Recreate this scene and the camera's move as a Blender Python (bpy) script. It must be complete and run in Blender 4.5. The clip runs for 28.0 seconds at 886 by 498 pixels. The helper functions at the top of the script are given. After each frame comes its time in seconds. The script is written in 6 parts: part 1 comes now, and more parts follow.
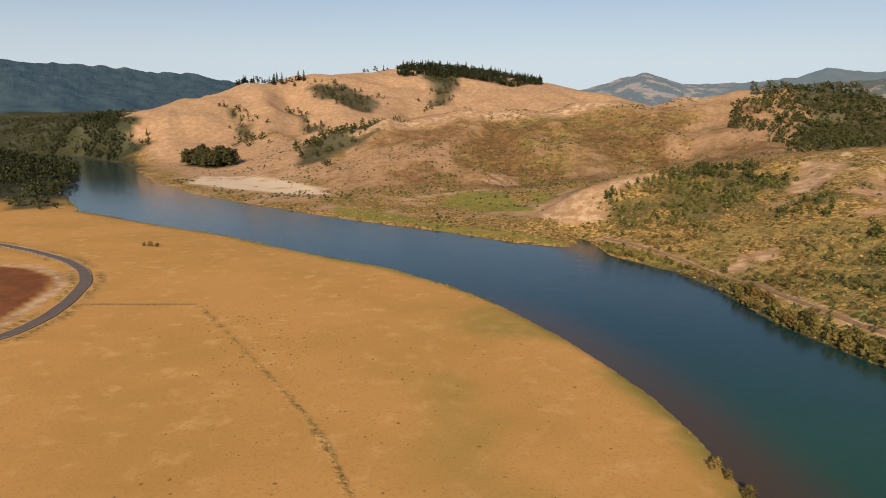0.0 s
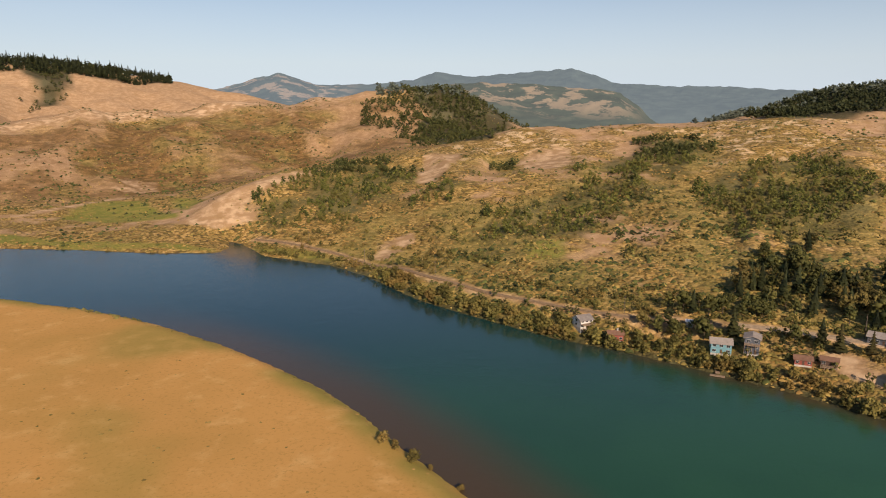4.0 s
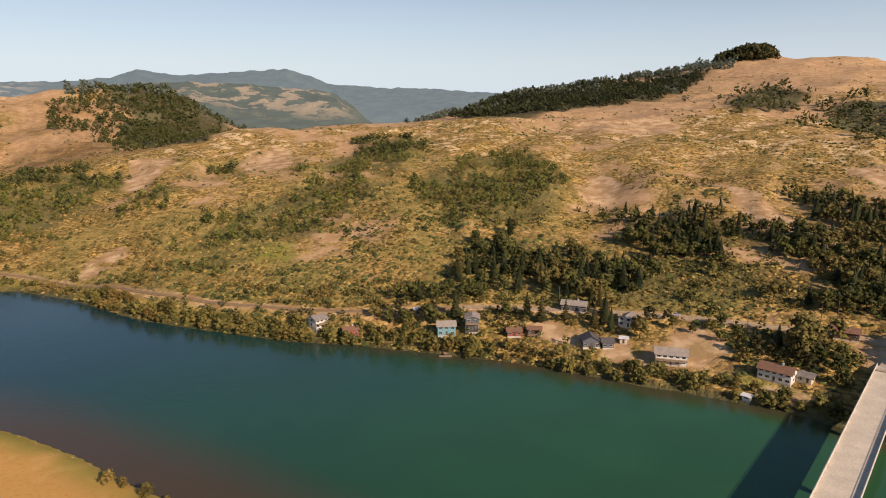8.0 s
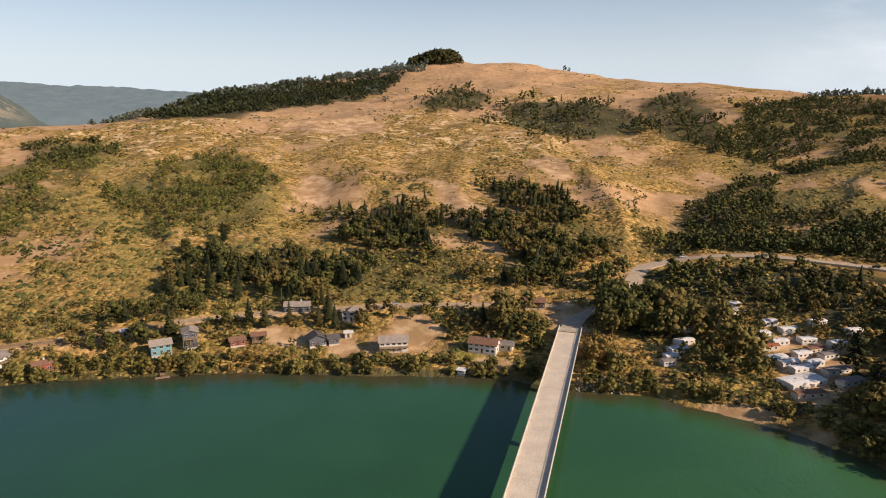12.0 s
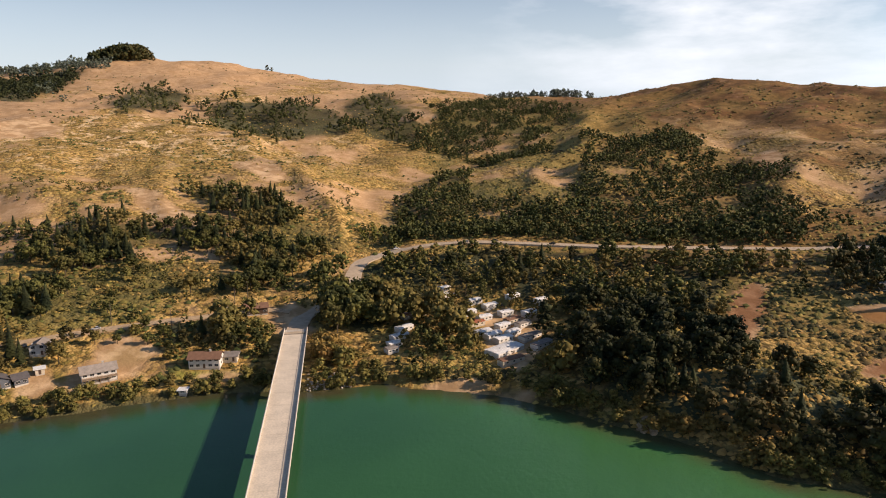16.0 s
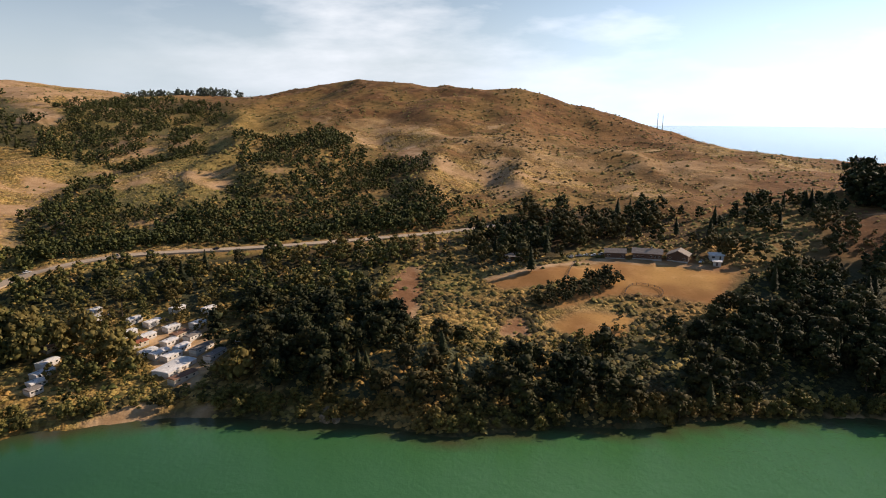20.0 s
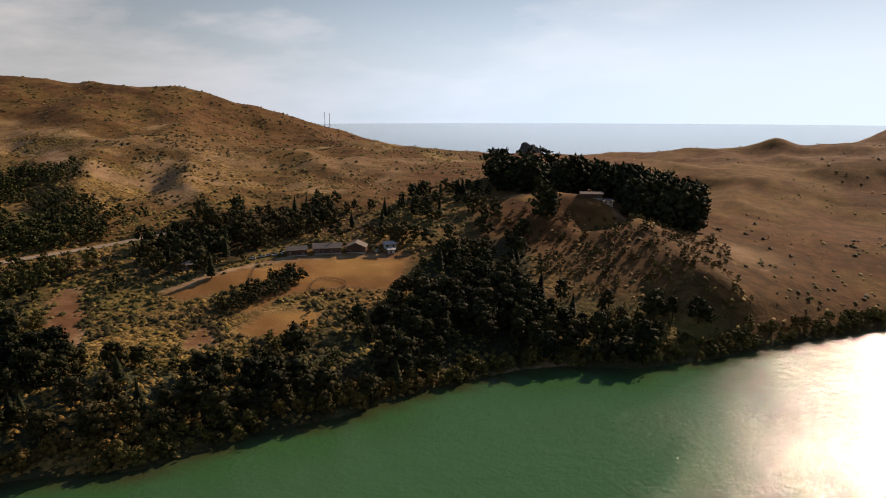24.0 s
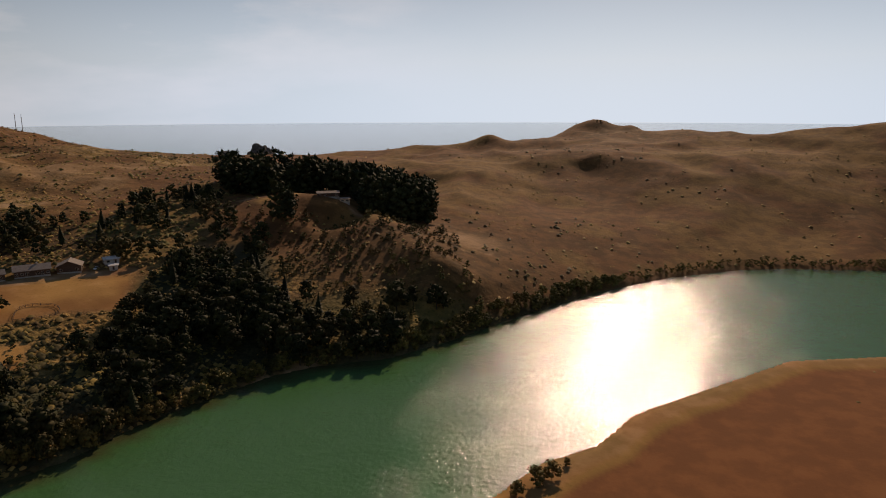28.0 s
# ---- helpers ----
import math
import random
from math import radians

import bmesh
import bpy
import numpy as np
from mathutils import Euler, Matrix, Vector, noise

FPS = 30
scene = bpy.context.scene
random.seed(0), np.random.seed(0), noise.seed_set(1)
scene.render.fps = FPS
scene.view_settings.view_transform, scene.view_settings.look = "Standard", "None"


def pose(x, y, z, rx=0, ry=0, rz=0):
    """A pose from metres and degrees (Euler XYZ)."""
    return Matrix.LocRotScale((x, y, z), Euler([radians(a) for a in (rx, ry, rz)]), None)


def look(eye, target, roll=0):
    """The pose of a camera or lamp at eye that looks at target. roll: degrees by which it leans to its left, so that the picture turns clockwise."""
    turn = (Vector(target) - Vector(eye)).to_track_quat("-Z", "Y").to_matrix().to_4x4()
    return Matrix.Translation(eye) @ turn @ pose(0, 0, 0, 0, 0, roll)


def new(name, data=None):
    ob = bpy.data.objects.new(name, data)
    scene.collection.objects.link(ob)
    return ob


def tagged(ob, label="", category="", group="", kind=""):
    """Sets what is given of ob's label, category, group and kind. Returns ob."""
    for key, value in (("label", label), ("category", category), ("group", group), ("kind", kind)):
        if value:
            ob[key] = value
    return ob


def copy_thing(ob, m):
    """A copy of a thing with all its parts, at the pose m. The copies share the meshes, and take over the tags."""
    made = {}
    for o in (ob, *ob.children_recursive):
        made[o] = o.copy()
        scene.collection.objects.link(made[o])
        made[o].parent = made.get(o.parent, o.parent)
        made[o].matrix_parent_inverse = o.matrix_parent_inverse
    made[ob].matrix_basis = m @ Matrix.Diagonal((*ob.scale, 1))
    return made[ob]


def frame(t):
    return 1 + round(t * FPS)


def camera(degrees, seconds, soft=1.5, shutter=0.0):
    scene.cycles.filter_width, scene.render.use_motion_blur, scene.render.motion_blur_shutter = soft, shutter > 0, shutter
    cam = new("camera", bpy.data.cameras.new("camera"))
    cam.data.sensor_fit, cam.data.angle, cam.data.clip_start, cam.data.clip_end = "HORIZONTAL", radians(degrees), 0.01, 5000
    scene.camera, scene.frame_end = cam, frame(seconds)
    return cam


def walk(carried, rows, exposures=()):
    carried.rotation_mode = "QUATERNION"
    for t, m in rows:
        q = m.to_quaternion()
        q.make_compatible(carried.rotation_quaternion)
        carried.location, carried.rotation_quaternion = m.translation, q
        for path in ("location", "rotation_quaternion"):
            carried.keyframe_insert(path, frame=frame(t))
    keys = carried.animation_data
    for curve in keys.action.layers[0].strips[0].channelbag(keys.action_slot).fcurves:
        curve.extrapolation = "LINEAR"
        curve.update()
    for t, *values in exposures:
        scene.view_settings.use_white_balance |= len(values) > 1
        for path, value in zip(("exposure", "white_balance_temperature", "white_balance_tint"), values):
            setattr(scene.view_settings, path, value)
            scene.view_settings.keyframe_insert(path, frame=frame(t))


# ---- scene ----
# The flight: a drone that hovers over the pasture and turns to its right.
cam = camera(66.36, 28.0, soft=1.0)
TURN = [
    (0.0, -0.00, -11.92, 0.20),
    (0.5, -4.49, -11.90, 0.04),
    (1.0, -7.02, -11.94, 0.03),
    (1.5, -10.87, -11.96, 0.18),
    (2.0, -15.40, -11.95, 0.17),
    (2.5, -20.13, -11.91, 0.07),
    (3.0, -24.27, -11.89, 0.10),
    (3.5, -26.22, -11.88, 0.10),
    (4.0, -29.30, -11.87, 0.06),
    (4.5, -33.20, -11.87, 0.05),
    (6.5, -44.03, -11.84, 0.16),
    (7.0, -46.93, -11.82, 0.11),
    (7.5, -49.81, -11.80, 0.09),
    (8.0, -52.38, -11.79, 0.07),
    (8.5, -55.13, -11.78, 0.09),
    (9.0, -58.48, -11.78, 0.02),
    (9.5, -61.19, -11.79, 0.09),
    (10.0, -64.13, -11.78, 0.09),
    (10.5, -66.21, -11.78, 0.09),
    (11.0, -70.69, -11.77, 0.06),
    (11.5, -73.13, -11.76, 0.03),
    (12.0, -76.36, -11.76, 0.05),
    (12.5, -79.16, -11.75, 0.01),
    (14.5, -90.55, -11.75, 0.03),
    (15.0, -94.49, -11.74, 0.01),
    (15.5, -97.89, -11.73, -0.03),
    (16.0, -100.31, -11.73, -0.04),
    (16.5, -102.14, -11.73, -0.08),
    (17.0, -104.47, -11.74, -0.10),
    (17.5, -106.96, -11.74, -0.04),
    (18.0, -114.05, -11.76, -0.09),
    (18.5, -118.67, -11.76, -0.03),
    (19.0, -122.52, -11.76, -0.07),
    (19.5, -125.10, -11.78, -0.05),
    (20.0, -128.57, -11.78, -0.04),
    (20.5, -132.46, -11.79, -0.07),
    (21.0, -136.05, -11.81, -0.10),
    (21.5, -139.15, -11.81, -0.08),
    (22.0, -141.82, -11.84, -0.08),
    (22.5, -146.28, -11.86, -0.14),
    (24.5, -158.48, -11.92, -0.08),
    (25.0, -161.81, -11.92, -0.10),
    (25.5, -164.63, -11.94, -0.09),
    (26.0, -168.16, -11.93, -0.05),
    (26.5, -171.34, -11.98, -0.14),
    (27.0, -173.39, -11.98, -0.07),
    (27.5, -175.27, -11.96, -0.02),
    (28.0, -177.68, -11.97, -0.16),
]
EYE = 120.0
walk(cam, [(t, pose(0, 0, EYE, 90 + pitch, 0, yaw) @ pose(0, 0, 0, 0, 0, roll)) for t, yaw, pitch, roll in TURN],
     exposures=[(0, -0.03, 6450, 14), (6, 0.1, 6500, 15), (10, 0.2, 6550, 15), (17, 0.27, 6500, 14), (20, 0.12, 6400, 13), (22, -0.12, 6700, 15), (25, -0.78, 7300, 19), (28, -0.98, 7500, 20)])

# ---- daylight ----
SUN_BEARING, SUN_HEIGHT = 192.5, 27.0      # clockwise from +Y, degrees
world = bpy.data.worlds.new("daylight")
scene.world = world
world.use_nodes = True
wn, wl = world.node_tree.nodes, world.node_tree.links
sky = wn.new("ShaderNodeTexSky")
sky.sky_type, sky.sun_disc = "NISHITA", False
sky.sun_elevation, sky.sun_rotation = radians(SUN_HEIGHT), radians(SUN_BEARING)
sky.altitude, sky.air_density, sky.dust_density, sky.ozone_density = 60, 1.0, 0.25, 2.2
# below the horizon the sky keeps its lowest tint, as haze over the sea does
wt, ws, wm, wc = (wn.new(k) for k in ("ShaderNodeTexCoord", "ShaderNodeSeparateXYZ", "ShaderNodeMath", "ShaderNodeCombineXYZ"))
wm.operation, wm.inputs[1].default_value = "MAXIMUM", 0.06
wl.new(wt.outputs["Generated"], ws.inputs[0])
wl.new(ws.outputs[0], wc.inputs[0]), wl.new(ws.outputs[1], wc.inputs[1])
wl.new(ws.outputs[2], wm.inputs[0]), wl.new(wm.outputs[0], wc.inputs[2])
wl.new(wc.outputs[0], sky.inputs[0])
# thin high cloud, thicker towards the sea
wv, wr, wx, wd = (wn.new(k) for k in ("ShaderNodeTexNoise", "ShaderNodeMapRange", "ShaderNodeMix", "ShaderNodeMapping"))
wd.inputs["Scale"].default_value = (1.0, 1.0, 3.5)
wv.inputs["Scale"].default_value, wv.inputs["Detail"].default_value, wv.inputs["Roughness"].default_value = 3.2, 6, 0.55
wr.inputs[1].default_value, wr.inputs[2].default_value, wr.inputs[4].default_value = 0.44, 0.66, 0.9
wx.data_type = "RGBA"
wx.inputs["B"].default_value = (15.0, 14.8, 14.6, 1)
wl.new(wt.outputs["Generated"], wd.inputs[0]), wl.new(wd.outputs[0], wv.inputs["Vector"])
wo, wp, wu = wn.new("ShaderNodeVectorMath"), wn.new("ShaderNodeMapRange"), wn.new("ShaderNodeMath")
wo.operation, wo.inputs[1].default_value, wu.operation = "DOT_PRODUCT", (0.64, -0.77, 0.0), "MULTIPLY"
wp.inputs[1].default_value, wp.inputs[2].default_value, wp.inputs[3].default_value = 0.76, 0.93, 0.02
wl.new(wt.outputs["Generated"], wo.inputs[0]), wl.new(wo.outputs["Value"], wp.inputs[0])
wl.new(wr.outputs[0], wu.inputs[0]), wl.new(wp.outputs[0], wu.inputs[1])
wl.new(wv.outputs[0], wr.inputs[0]), wl.new(wu.outputs[0], wx.inputs["Factor"]), wl.new(sky.outputs[0], wx.inputs["A"])
# pale sea haze low on the sky
wh, wg = wn.new("ShaderNodeMapRange"), wn.new("ShaderNodeMix")
wh.inputs[1].default_value, wh.inputs[2].default_value, wh.inputs[3].default_value, wh.inputs[4].default_value = -0.02, 0.29, 0.74, 0.0
wh.interpolation_type, wg.data_type = "SMOOTHSTEP", "RGBA"
# the haze glows whiter towards the sun
wq, wk, wz = wn.new("ShaderNodeVectorMath"), wn.new("ShaderNodeMapRange"), wn.new("ShaderNodeMix")
wq.operation, wq.inputs[1].default_value = "DOT_PRODUCT", (math.sin(radians(SUN_BEARING)), math.cos(radians(SUN_BEARING)), 0.0)
wk.inputs[1].default_value, wk.inputs[2].default_value, wk.interpolation_type = 0.38, 1.0, "SMOOTHSTEP"
wz.data_type = "RGBA"
wz.inputs["A"].default_value, wz.inputs["B"].default_value = (8.3, 9.3, 10.2, 1), (15.6, 20.8, 27.0, 1)
wl.new(wt.outputs["Generated"], wq.inputs[0]), wl.new(wq.outputs["Value"], wk.inputs[0])
wl.new(wk.outputs[0], wz.inputs["Factor"]), wl.new(wz.outputs["Result"], wg.inputs["B"])
wl.new(ws.outputs[2], wh.inputs[0]), wl.new(wh.outputs[0], wg.inputs["Factor"]), wl.new(wx.outputs["Result"], wg.inputs["A"])
wl.new(wg.outputs["Result"], wn["Background"].inputs[0])
wn["Background"].inputs[1].default_value = 0.078
sun_data = bpy.data.lights.new("sun", "SUN")
sun_data.energy, sun_data.angle, sun_data.color = 5.0, radians(0.6), (1.0, 0.80, 0.60)
sun = new("sun", sun_data)
sb, sh = radians(SUN_BEARING), radians(SUN_HEIGHT)
sun.matrix_world = look((0, 0, 0), (-math.sin(sb) * math.cos(sh), -math.cos(sb) * math.cos(sh), -math.sin(sh)))

# ---- the lie of the land: bearing (clockwise from +Y), range and height of its main lines ----
FORMS = []


def lay(*points):
    FORMS.append(points)


lay(  # low country far upriver
    (-75.0, 2700, 90), (-55.0, 2700, 90), (-35.0, 2700, 90), (-20.0, 2800, 90), (-8.0, 3000, 90), (10.0, 2900, 60), (25.0, 2700, 20), (40.0, 2600, 8), (56.0, 2600, 15), (75.0, 3000, 90))
lay(  # plain under the far ridges
    (-75.0, 4700, 40), (-40.0, 4700, 40), (0.0, 4700, 40), (40.0, 4700, 40), (75.0, 4700, 40))
lay(  # wooded slope upriver
    (-60.0, 1800, 150), (-45.0, 1850, 150), (-32.6, 1900, 139), (-29.2, 1900, 114), (-25.6, 1800, 73))
lay(  # foot of the wooded slope
    (-60.0, 800, 8), (-45.0, 850, 7), (-33.4, 996, 6), (-28.7, 1081, 4))
lay(  # golden hill crest
    (-25.4, 1750, 80), (-20.3, 1900, 127), (-16.1, 2000, 171), (-12.1, 2100, 196), (-8.5, 2200, 218), (-3.2, 2300, 248), (0.2, 2350, 250), (3.5, 2350, 242), (7.9, 2300, 200), (9.9, 2200, 176), (13.1, 2100, 146), (16.6, 1900, 104))
lay(  # golden hill foot
    (-24.7, 1508, 3), (-21.9, 1482, 4), (-19.4, 1461, 4), (-16.8, 1390, 6))
lay(  # wooded valley side
    (25.5, 1750, 150), (29.0, 1750, 142), (31.5, 1750, 130), (34.0, 1700, 96), (36.5, 1600, 62), (40.0, 1500, 36))
lay(  # valley behind the scrub ridge
    (36.0, 2000, 15), (44.0, 1700, 15), (52.0, 1900, 15), (58.0, 2300, 30))
lay(  # brown ridge crest
    (-6.8, 1250, 81), (-4.4, 1280, 94), (0.7, 1320, 109), (7.7, 1380, 124), (13.5, 1420, 126), (16.2, 1420, 119), (20.7, 1420, 143), (26.1, 1450, 159), (27.3, 1450, 155), (30.5, 1500, 161), (32.4, 1500, 136), (34.3, 1450, 102))
lay(  # brown ridge foot
    (-16.9, 1257, 4), (-14.3, 986, 4), (-8.8, 925, 4), (-6.8, 808, 4), (-4.1, 830, 4), (-1.9, 890, 8), (2.2, 947, 9), (7.3, 938, 12), (11.8, 989, 20), (19.8, 1045, 34))
lay(  # hollow behind the brown ridge
    (-4.0, 1600, 45), (6.0, 1700, 60), (16.0, 1700, 75), (24.0, 1750, 90))
lay(  # valley floor
    (-0.8, 829, 4), (4.2, 787, 4), (7.7, 791, 5))
lay(  # spur crest
    (7.4, 718, 4), (10.9, 700, 32), (14.1, 740, 46), (19.8, 800, 49), (26.9, 880, 56), (33.7, 960, 81))
lay(  # scrub ridge crest
    (33.7, 960, 82), (38.8, 960, 86), (43.8, 960, 90), (45.2, 960, 91), (50.8, 980, 94), (62.4, 1000, 107), (71.1, 1050, 116))
lay(  # hollow behind the scrub ridge
    (33.0, 1250, 40), (42.0, 1350, 45), (50.0, 1300, 70))
lay(  # bench road along the bank
    (24.1, 466, 10), (28.5, 428, 10), (33.9, 392, 10), (34.9, 383, 10), (37.8, 374, 10), (45.7, 356, 11), (53.2, 359, 11), (70.5, 364, 12), (77.0, 362, 13), (82.6, 368, 13), (83.2, 365, 13), (87.4, 372, 13))
lay(  # high meadow crest
    (51.7, 1300, 92), (56.4, 1500, 131), (61.4, 1600, 157), (64.5, 1650, 173), (68.9, 1700, 189), (72.6, 1700, 212), (73.7, 1700, 229), (76.1, 1700, 237), (78.1, 1700, 236), (80.5, 1700, 239), (80.5, 1700, 239), (84.1, 1700, 222), (84.6, 1700, 223), (86.3, 1700, 205), (91.3, 1700, 190), (97.2, 1600, 166), (100.9, 1550, 154))
lay(  # saddle
    (102.2, 1450, 145), (105.2, 1400, 140), (109.9, 1350, 137), (113.6, 1250, 129))
lay(  # coast hill crest
    (116.2, 1250, 151), (121.0, 1200, 166), (124.7, 1150, 162), (127.2, 1150, 160), (131.6, 1120, 151), (136.3, 1100, 140), (140.8, 1080, 120), (145.3, 1060, 99), (147.5, 1050, 80), (150.1, 1050, 59), (153.7, 1050, 49), (156.8, 1050, 47), (161.6, 1000, 47), (161.6, 1000, 50), (167.3, 950, 45))
lay(  # gully
    (100.1, 1000, 81), (99.5, 800, 57), (98.1, 620, 40), (97.5, 520, 27))
lay(  # spur beside the gully
    (82.6, 760, 64), (89.8, 640, 61), (91.4, 520, 37))
lay(  # dark spur
    (111.4, 650, 68), (112.7, 860, 90), (118.6, 900, 98))
lay(  # highway bench
    (91.7, 447, 20), (95.6, 459, 24), (100.4, 464, 28), (107.7, 461, 30), (114.9, 459, 30), (122.2, 475, 30), (124.5, 480, 31), (129.4, 495, 31), (129.6, 499, 30))
lay(  # trailer flat
    (93.4, 332, 6), (96.2, 303, 4), (100.2, 313, 5), (107.8, 313, 5), (107.7, 355, 9), (100.3, 378, 12))
lay(  # bluff
    (115.2, 278, 14), (122.3, 279, 17), (129.0, 282, 18))
lay(  # ranch meadow
    (133.3, 370, 24), (139.1, 390, 27), (146.1, 380, 24), (152.1, 407, 26), (145.0, 425, 30), (151.1, 441, 30))
lay(  # slope below the meadow
    (134.4, 309, 12), (144.0, 316, 13))
lay(  # knoll top
    (162.1, 521, 53), (165.0, 530, 56), (167.4, 506, 56), (170.7, 493, 52), (174.1, 434, 38), (177.9, 386, 32), (181.6, 388, 14))
lay(  # knoll face
    (163.0, 472, 41), (166.0, 466, 42), (169.0, 456, 41), (172.0, 442, 38))
lay(  # knoll foot
    (163.0, 420, 27), (167.0, 412, 27), (171.0, 400, 26), (174.0, 390, 23))
lay(  # knoll back
    (161.5, 545, 50), (165.0, 568, 50), (168.0, 545, 50), (171.0, 530, 47))
lay(  # knoll hollows
    (152.9, 434, 30), (157.7, 414, 26), (177.6, 560, 34), (183.6, 440, 19))
lay(  # sea hills crest
    (171.4, 950, 56), (174.7, 950, 65), (178.5, 950, 71), (181.3, 950, 82), (183.6, 950, 73), (187.1, 1000, 71), (188.2, 1050, 84), (190.0, 1050, 97), (192.7, 1050, 85), (194.5, 1000, 84), (199.5, 1000, 90), (204.6, 1000, 88), (210.5, 1000, 97), (220.0, 1000, 110), (232.0, 1000, 120))
lay(  # coast
    (128.0, 1900, -4), (145.0, 1600, -4), (160.0, 1350, -4), (175.0, 1280, -4), (190.0, 1350, -4), (205.0, 1400, -4), (225.0, 1600, -4))
lay(  # sea floor
    (125.0, 2600, -30), (140.0, 2200, -30), (160.0, 2000, -30), (180.0, 2000, -30), (200.0, 2000, -30), (225.0, 2200, -30), (225.0, 4900, -30), (190.0, 4900, -30), (160.0, 4900, -30), (125.0, 4900, -30))
lay(  # inland
    (64.0, 2600, 120), (75.0, 2600, 170), (90.0, 2500, 150), (105.0, 2200, 100))
lay(  # plain under the start
    (-100.0, 300, 4), (-60.0, 300, 4), (-40.0, 300, 4), (-20.0, 300, 3), (0.0, 300, 3), (10.0, 200, 3), (-40.0, 620, 5), (-25.0, 640, 4), (-10.0, 450, 3), (-60.0, 600, 5))
lay(  # plain behind
    (200.0, 120, 3), (230.0, 250, 3), (260.0, 300, 4), (240.0, 500, 5), (215.0, 480, 4))
lay(  # hills behind
    (240.0, 1100, 120), (262.0, 1100, 150), (285.0, 1200, 150))

def polar(bearing, reach):
    return reach * math.sin(radians(bearing)), reach * math.cos(radians(bearing))


# roads and tracks, in metres on the plan
BANK_ROAD = [(144, 598), (169, 542), (185, 503), (199, 445), (207, 380), (220, 328), (239, 281), (256, 249), (271, 234), (289, 216), (304, 196), (316, 174), (329, 150), (343, 122), (348, 102), (353, 81), (358, 61), (364, 45), (366, 30), (362, 17)]
HIGHWAY = [(327, 14.8), (345, 14), (358, 11), (369, 2), (378, -9), (395, -17), (420, -19), (443, -26), (456, -48), (456, -84), (449, -114), (436, -142), (415, -194), (398, -250), (378, -305), (358, -345)]
FARM_ROAD = [(-330, 200), (-250, 285), (-222, 330), (-220, 360), (-226, 395), (-238, 438), (-256, 470), (-286, 502), (-330, 533), (-375, 560), (-520, 590)]
FARM_TRACK = [(-236, 343), (-242, 385), (-250, 426), (-266, 456), (-299, 481), (-335, 487)]
DITCH = [(-144, 386), (-102, 321), (-75, 278), (-53, 242), (-40, 217), (-28, 185)]
RANCH_DRIVE = [(277, -256), (266, -297), (254, -323), (220, -354), (195, -368)]
KNOLL_DRIVE = [(171, -501), (159, -513), (143, -526), (121, -517), (94, -500), (77, -486)]
VALLEY_TRACK = [(-68, 847), (-34, 850), (-5, 875), (34, 900), (68, 904)]
BAR_TRACK = [(-354, 1160), (-293, 1096), (-218, 981), (-148, 927)]
TILLED = [(-420, 470), (-323, 480), (-297, 476), (-267, 452), (-251, 423), (-244, 383), (-240, 351), (-300, 300), (-420, 300)]
CREST_TRACK = [polar(b, r) for b, r in ((-7.0, 1222), (-4.4, 1258), (0.7, 1298), (7.7, 1358), (13.5, 1398), (16.2, 1398), (20.7, 1398))]
WAYS = (BANK_ROAD, HIGHWAY, FARM_ROAD)

NEAR_SHORE = [(-1300, 1560), (-950, 1480), (-700, 1300), (-592, 1093), (-540, 950), (-417, 768), (-313, 693), (-216, 632),
              (-137, 568), (-82, 525), (-40, 497), (2, 448), (23, 419), (39, 392), (62, 344), (78, 300), (88, 268), (94, 233),
              (96, 203), (100, 169), (104, 130), (105, 60), (98, -20), (85, -80), (60, -130), (30, -170), (-8, -191),
              (-25, -212), (-46, -225), (-66, -251), (-98, -273), (-153, -311), (-200, -318), (-300, -332), (-600, -400), (-1500, -520)]
FAR_SHORE = [(-1300, 1800), (-900, 1640), (-660, 1420), (-585, 1290), (-471, 1096), (-335, 921), (-233, 831), (-142, 753),
             (-48, 682), (8, 645), (59, 601), (106, 577), (118, 592), (126, 622), (133, 606), (137, 572), (138, 545), (173, 487),
             (185, 442), (187, 395), (190, 362), (204, 314), (218, 270), (236, 237), (251, 198), (264, 163), (271, 130), (276, 98),
             (281, 78), (286, 50), (284, 27), (280, 5), (281, -5), (284, -25)]
FAR_SHORE_DOWN = [(276, -36), (272, -48), (262, -71), (246, -91),
             (231, -104), (220, -116), (212, -126), (196, -136), (180, -147), (170, -165), (159, -187), (140, -208), (127, -236),
             (108, -262), (90, -286), (73, -298), (40, -309), (13, -333), (-25, -375), (-80, -430), (-140, -472), (-196, -496),
             (-231, -502), (-305, -498), (-500, -560), (-1500, -820)]
RIVER = np.array(NEAR_SHORE + (FAR_SHORE + FAR_SHORE_DOWN)[::-1], float)


def hashed(ix, iy, seed):
    n = (ix * 374761393 + iy * 668265263 + seed * 974711) & 0x7FFFFFFF
    n = ((n ^ (n >> 13)) * 1274126177) & 0x7FFFFFFF
    return ((n ^ (n >> 16)) & 0xFFFF) / 65535.0


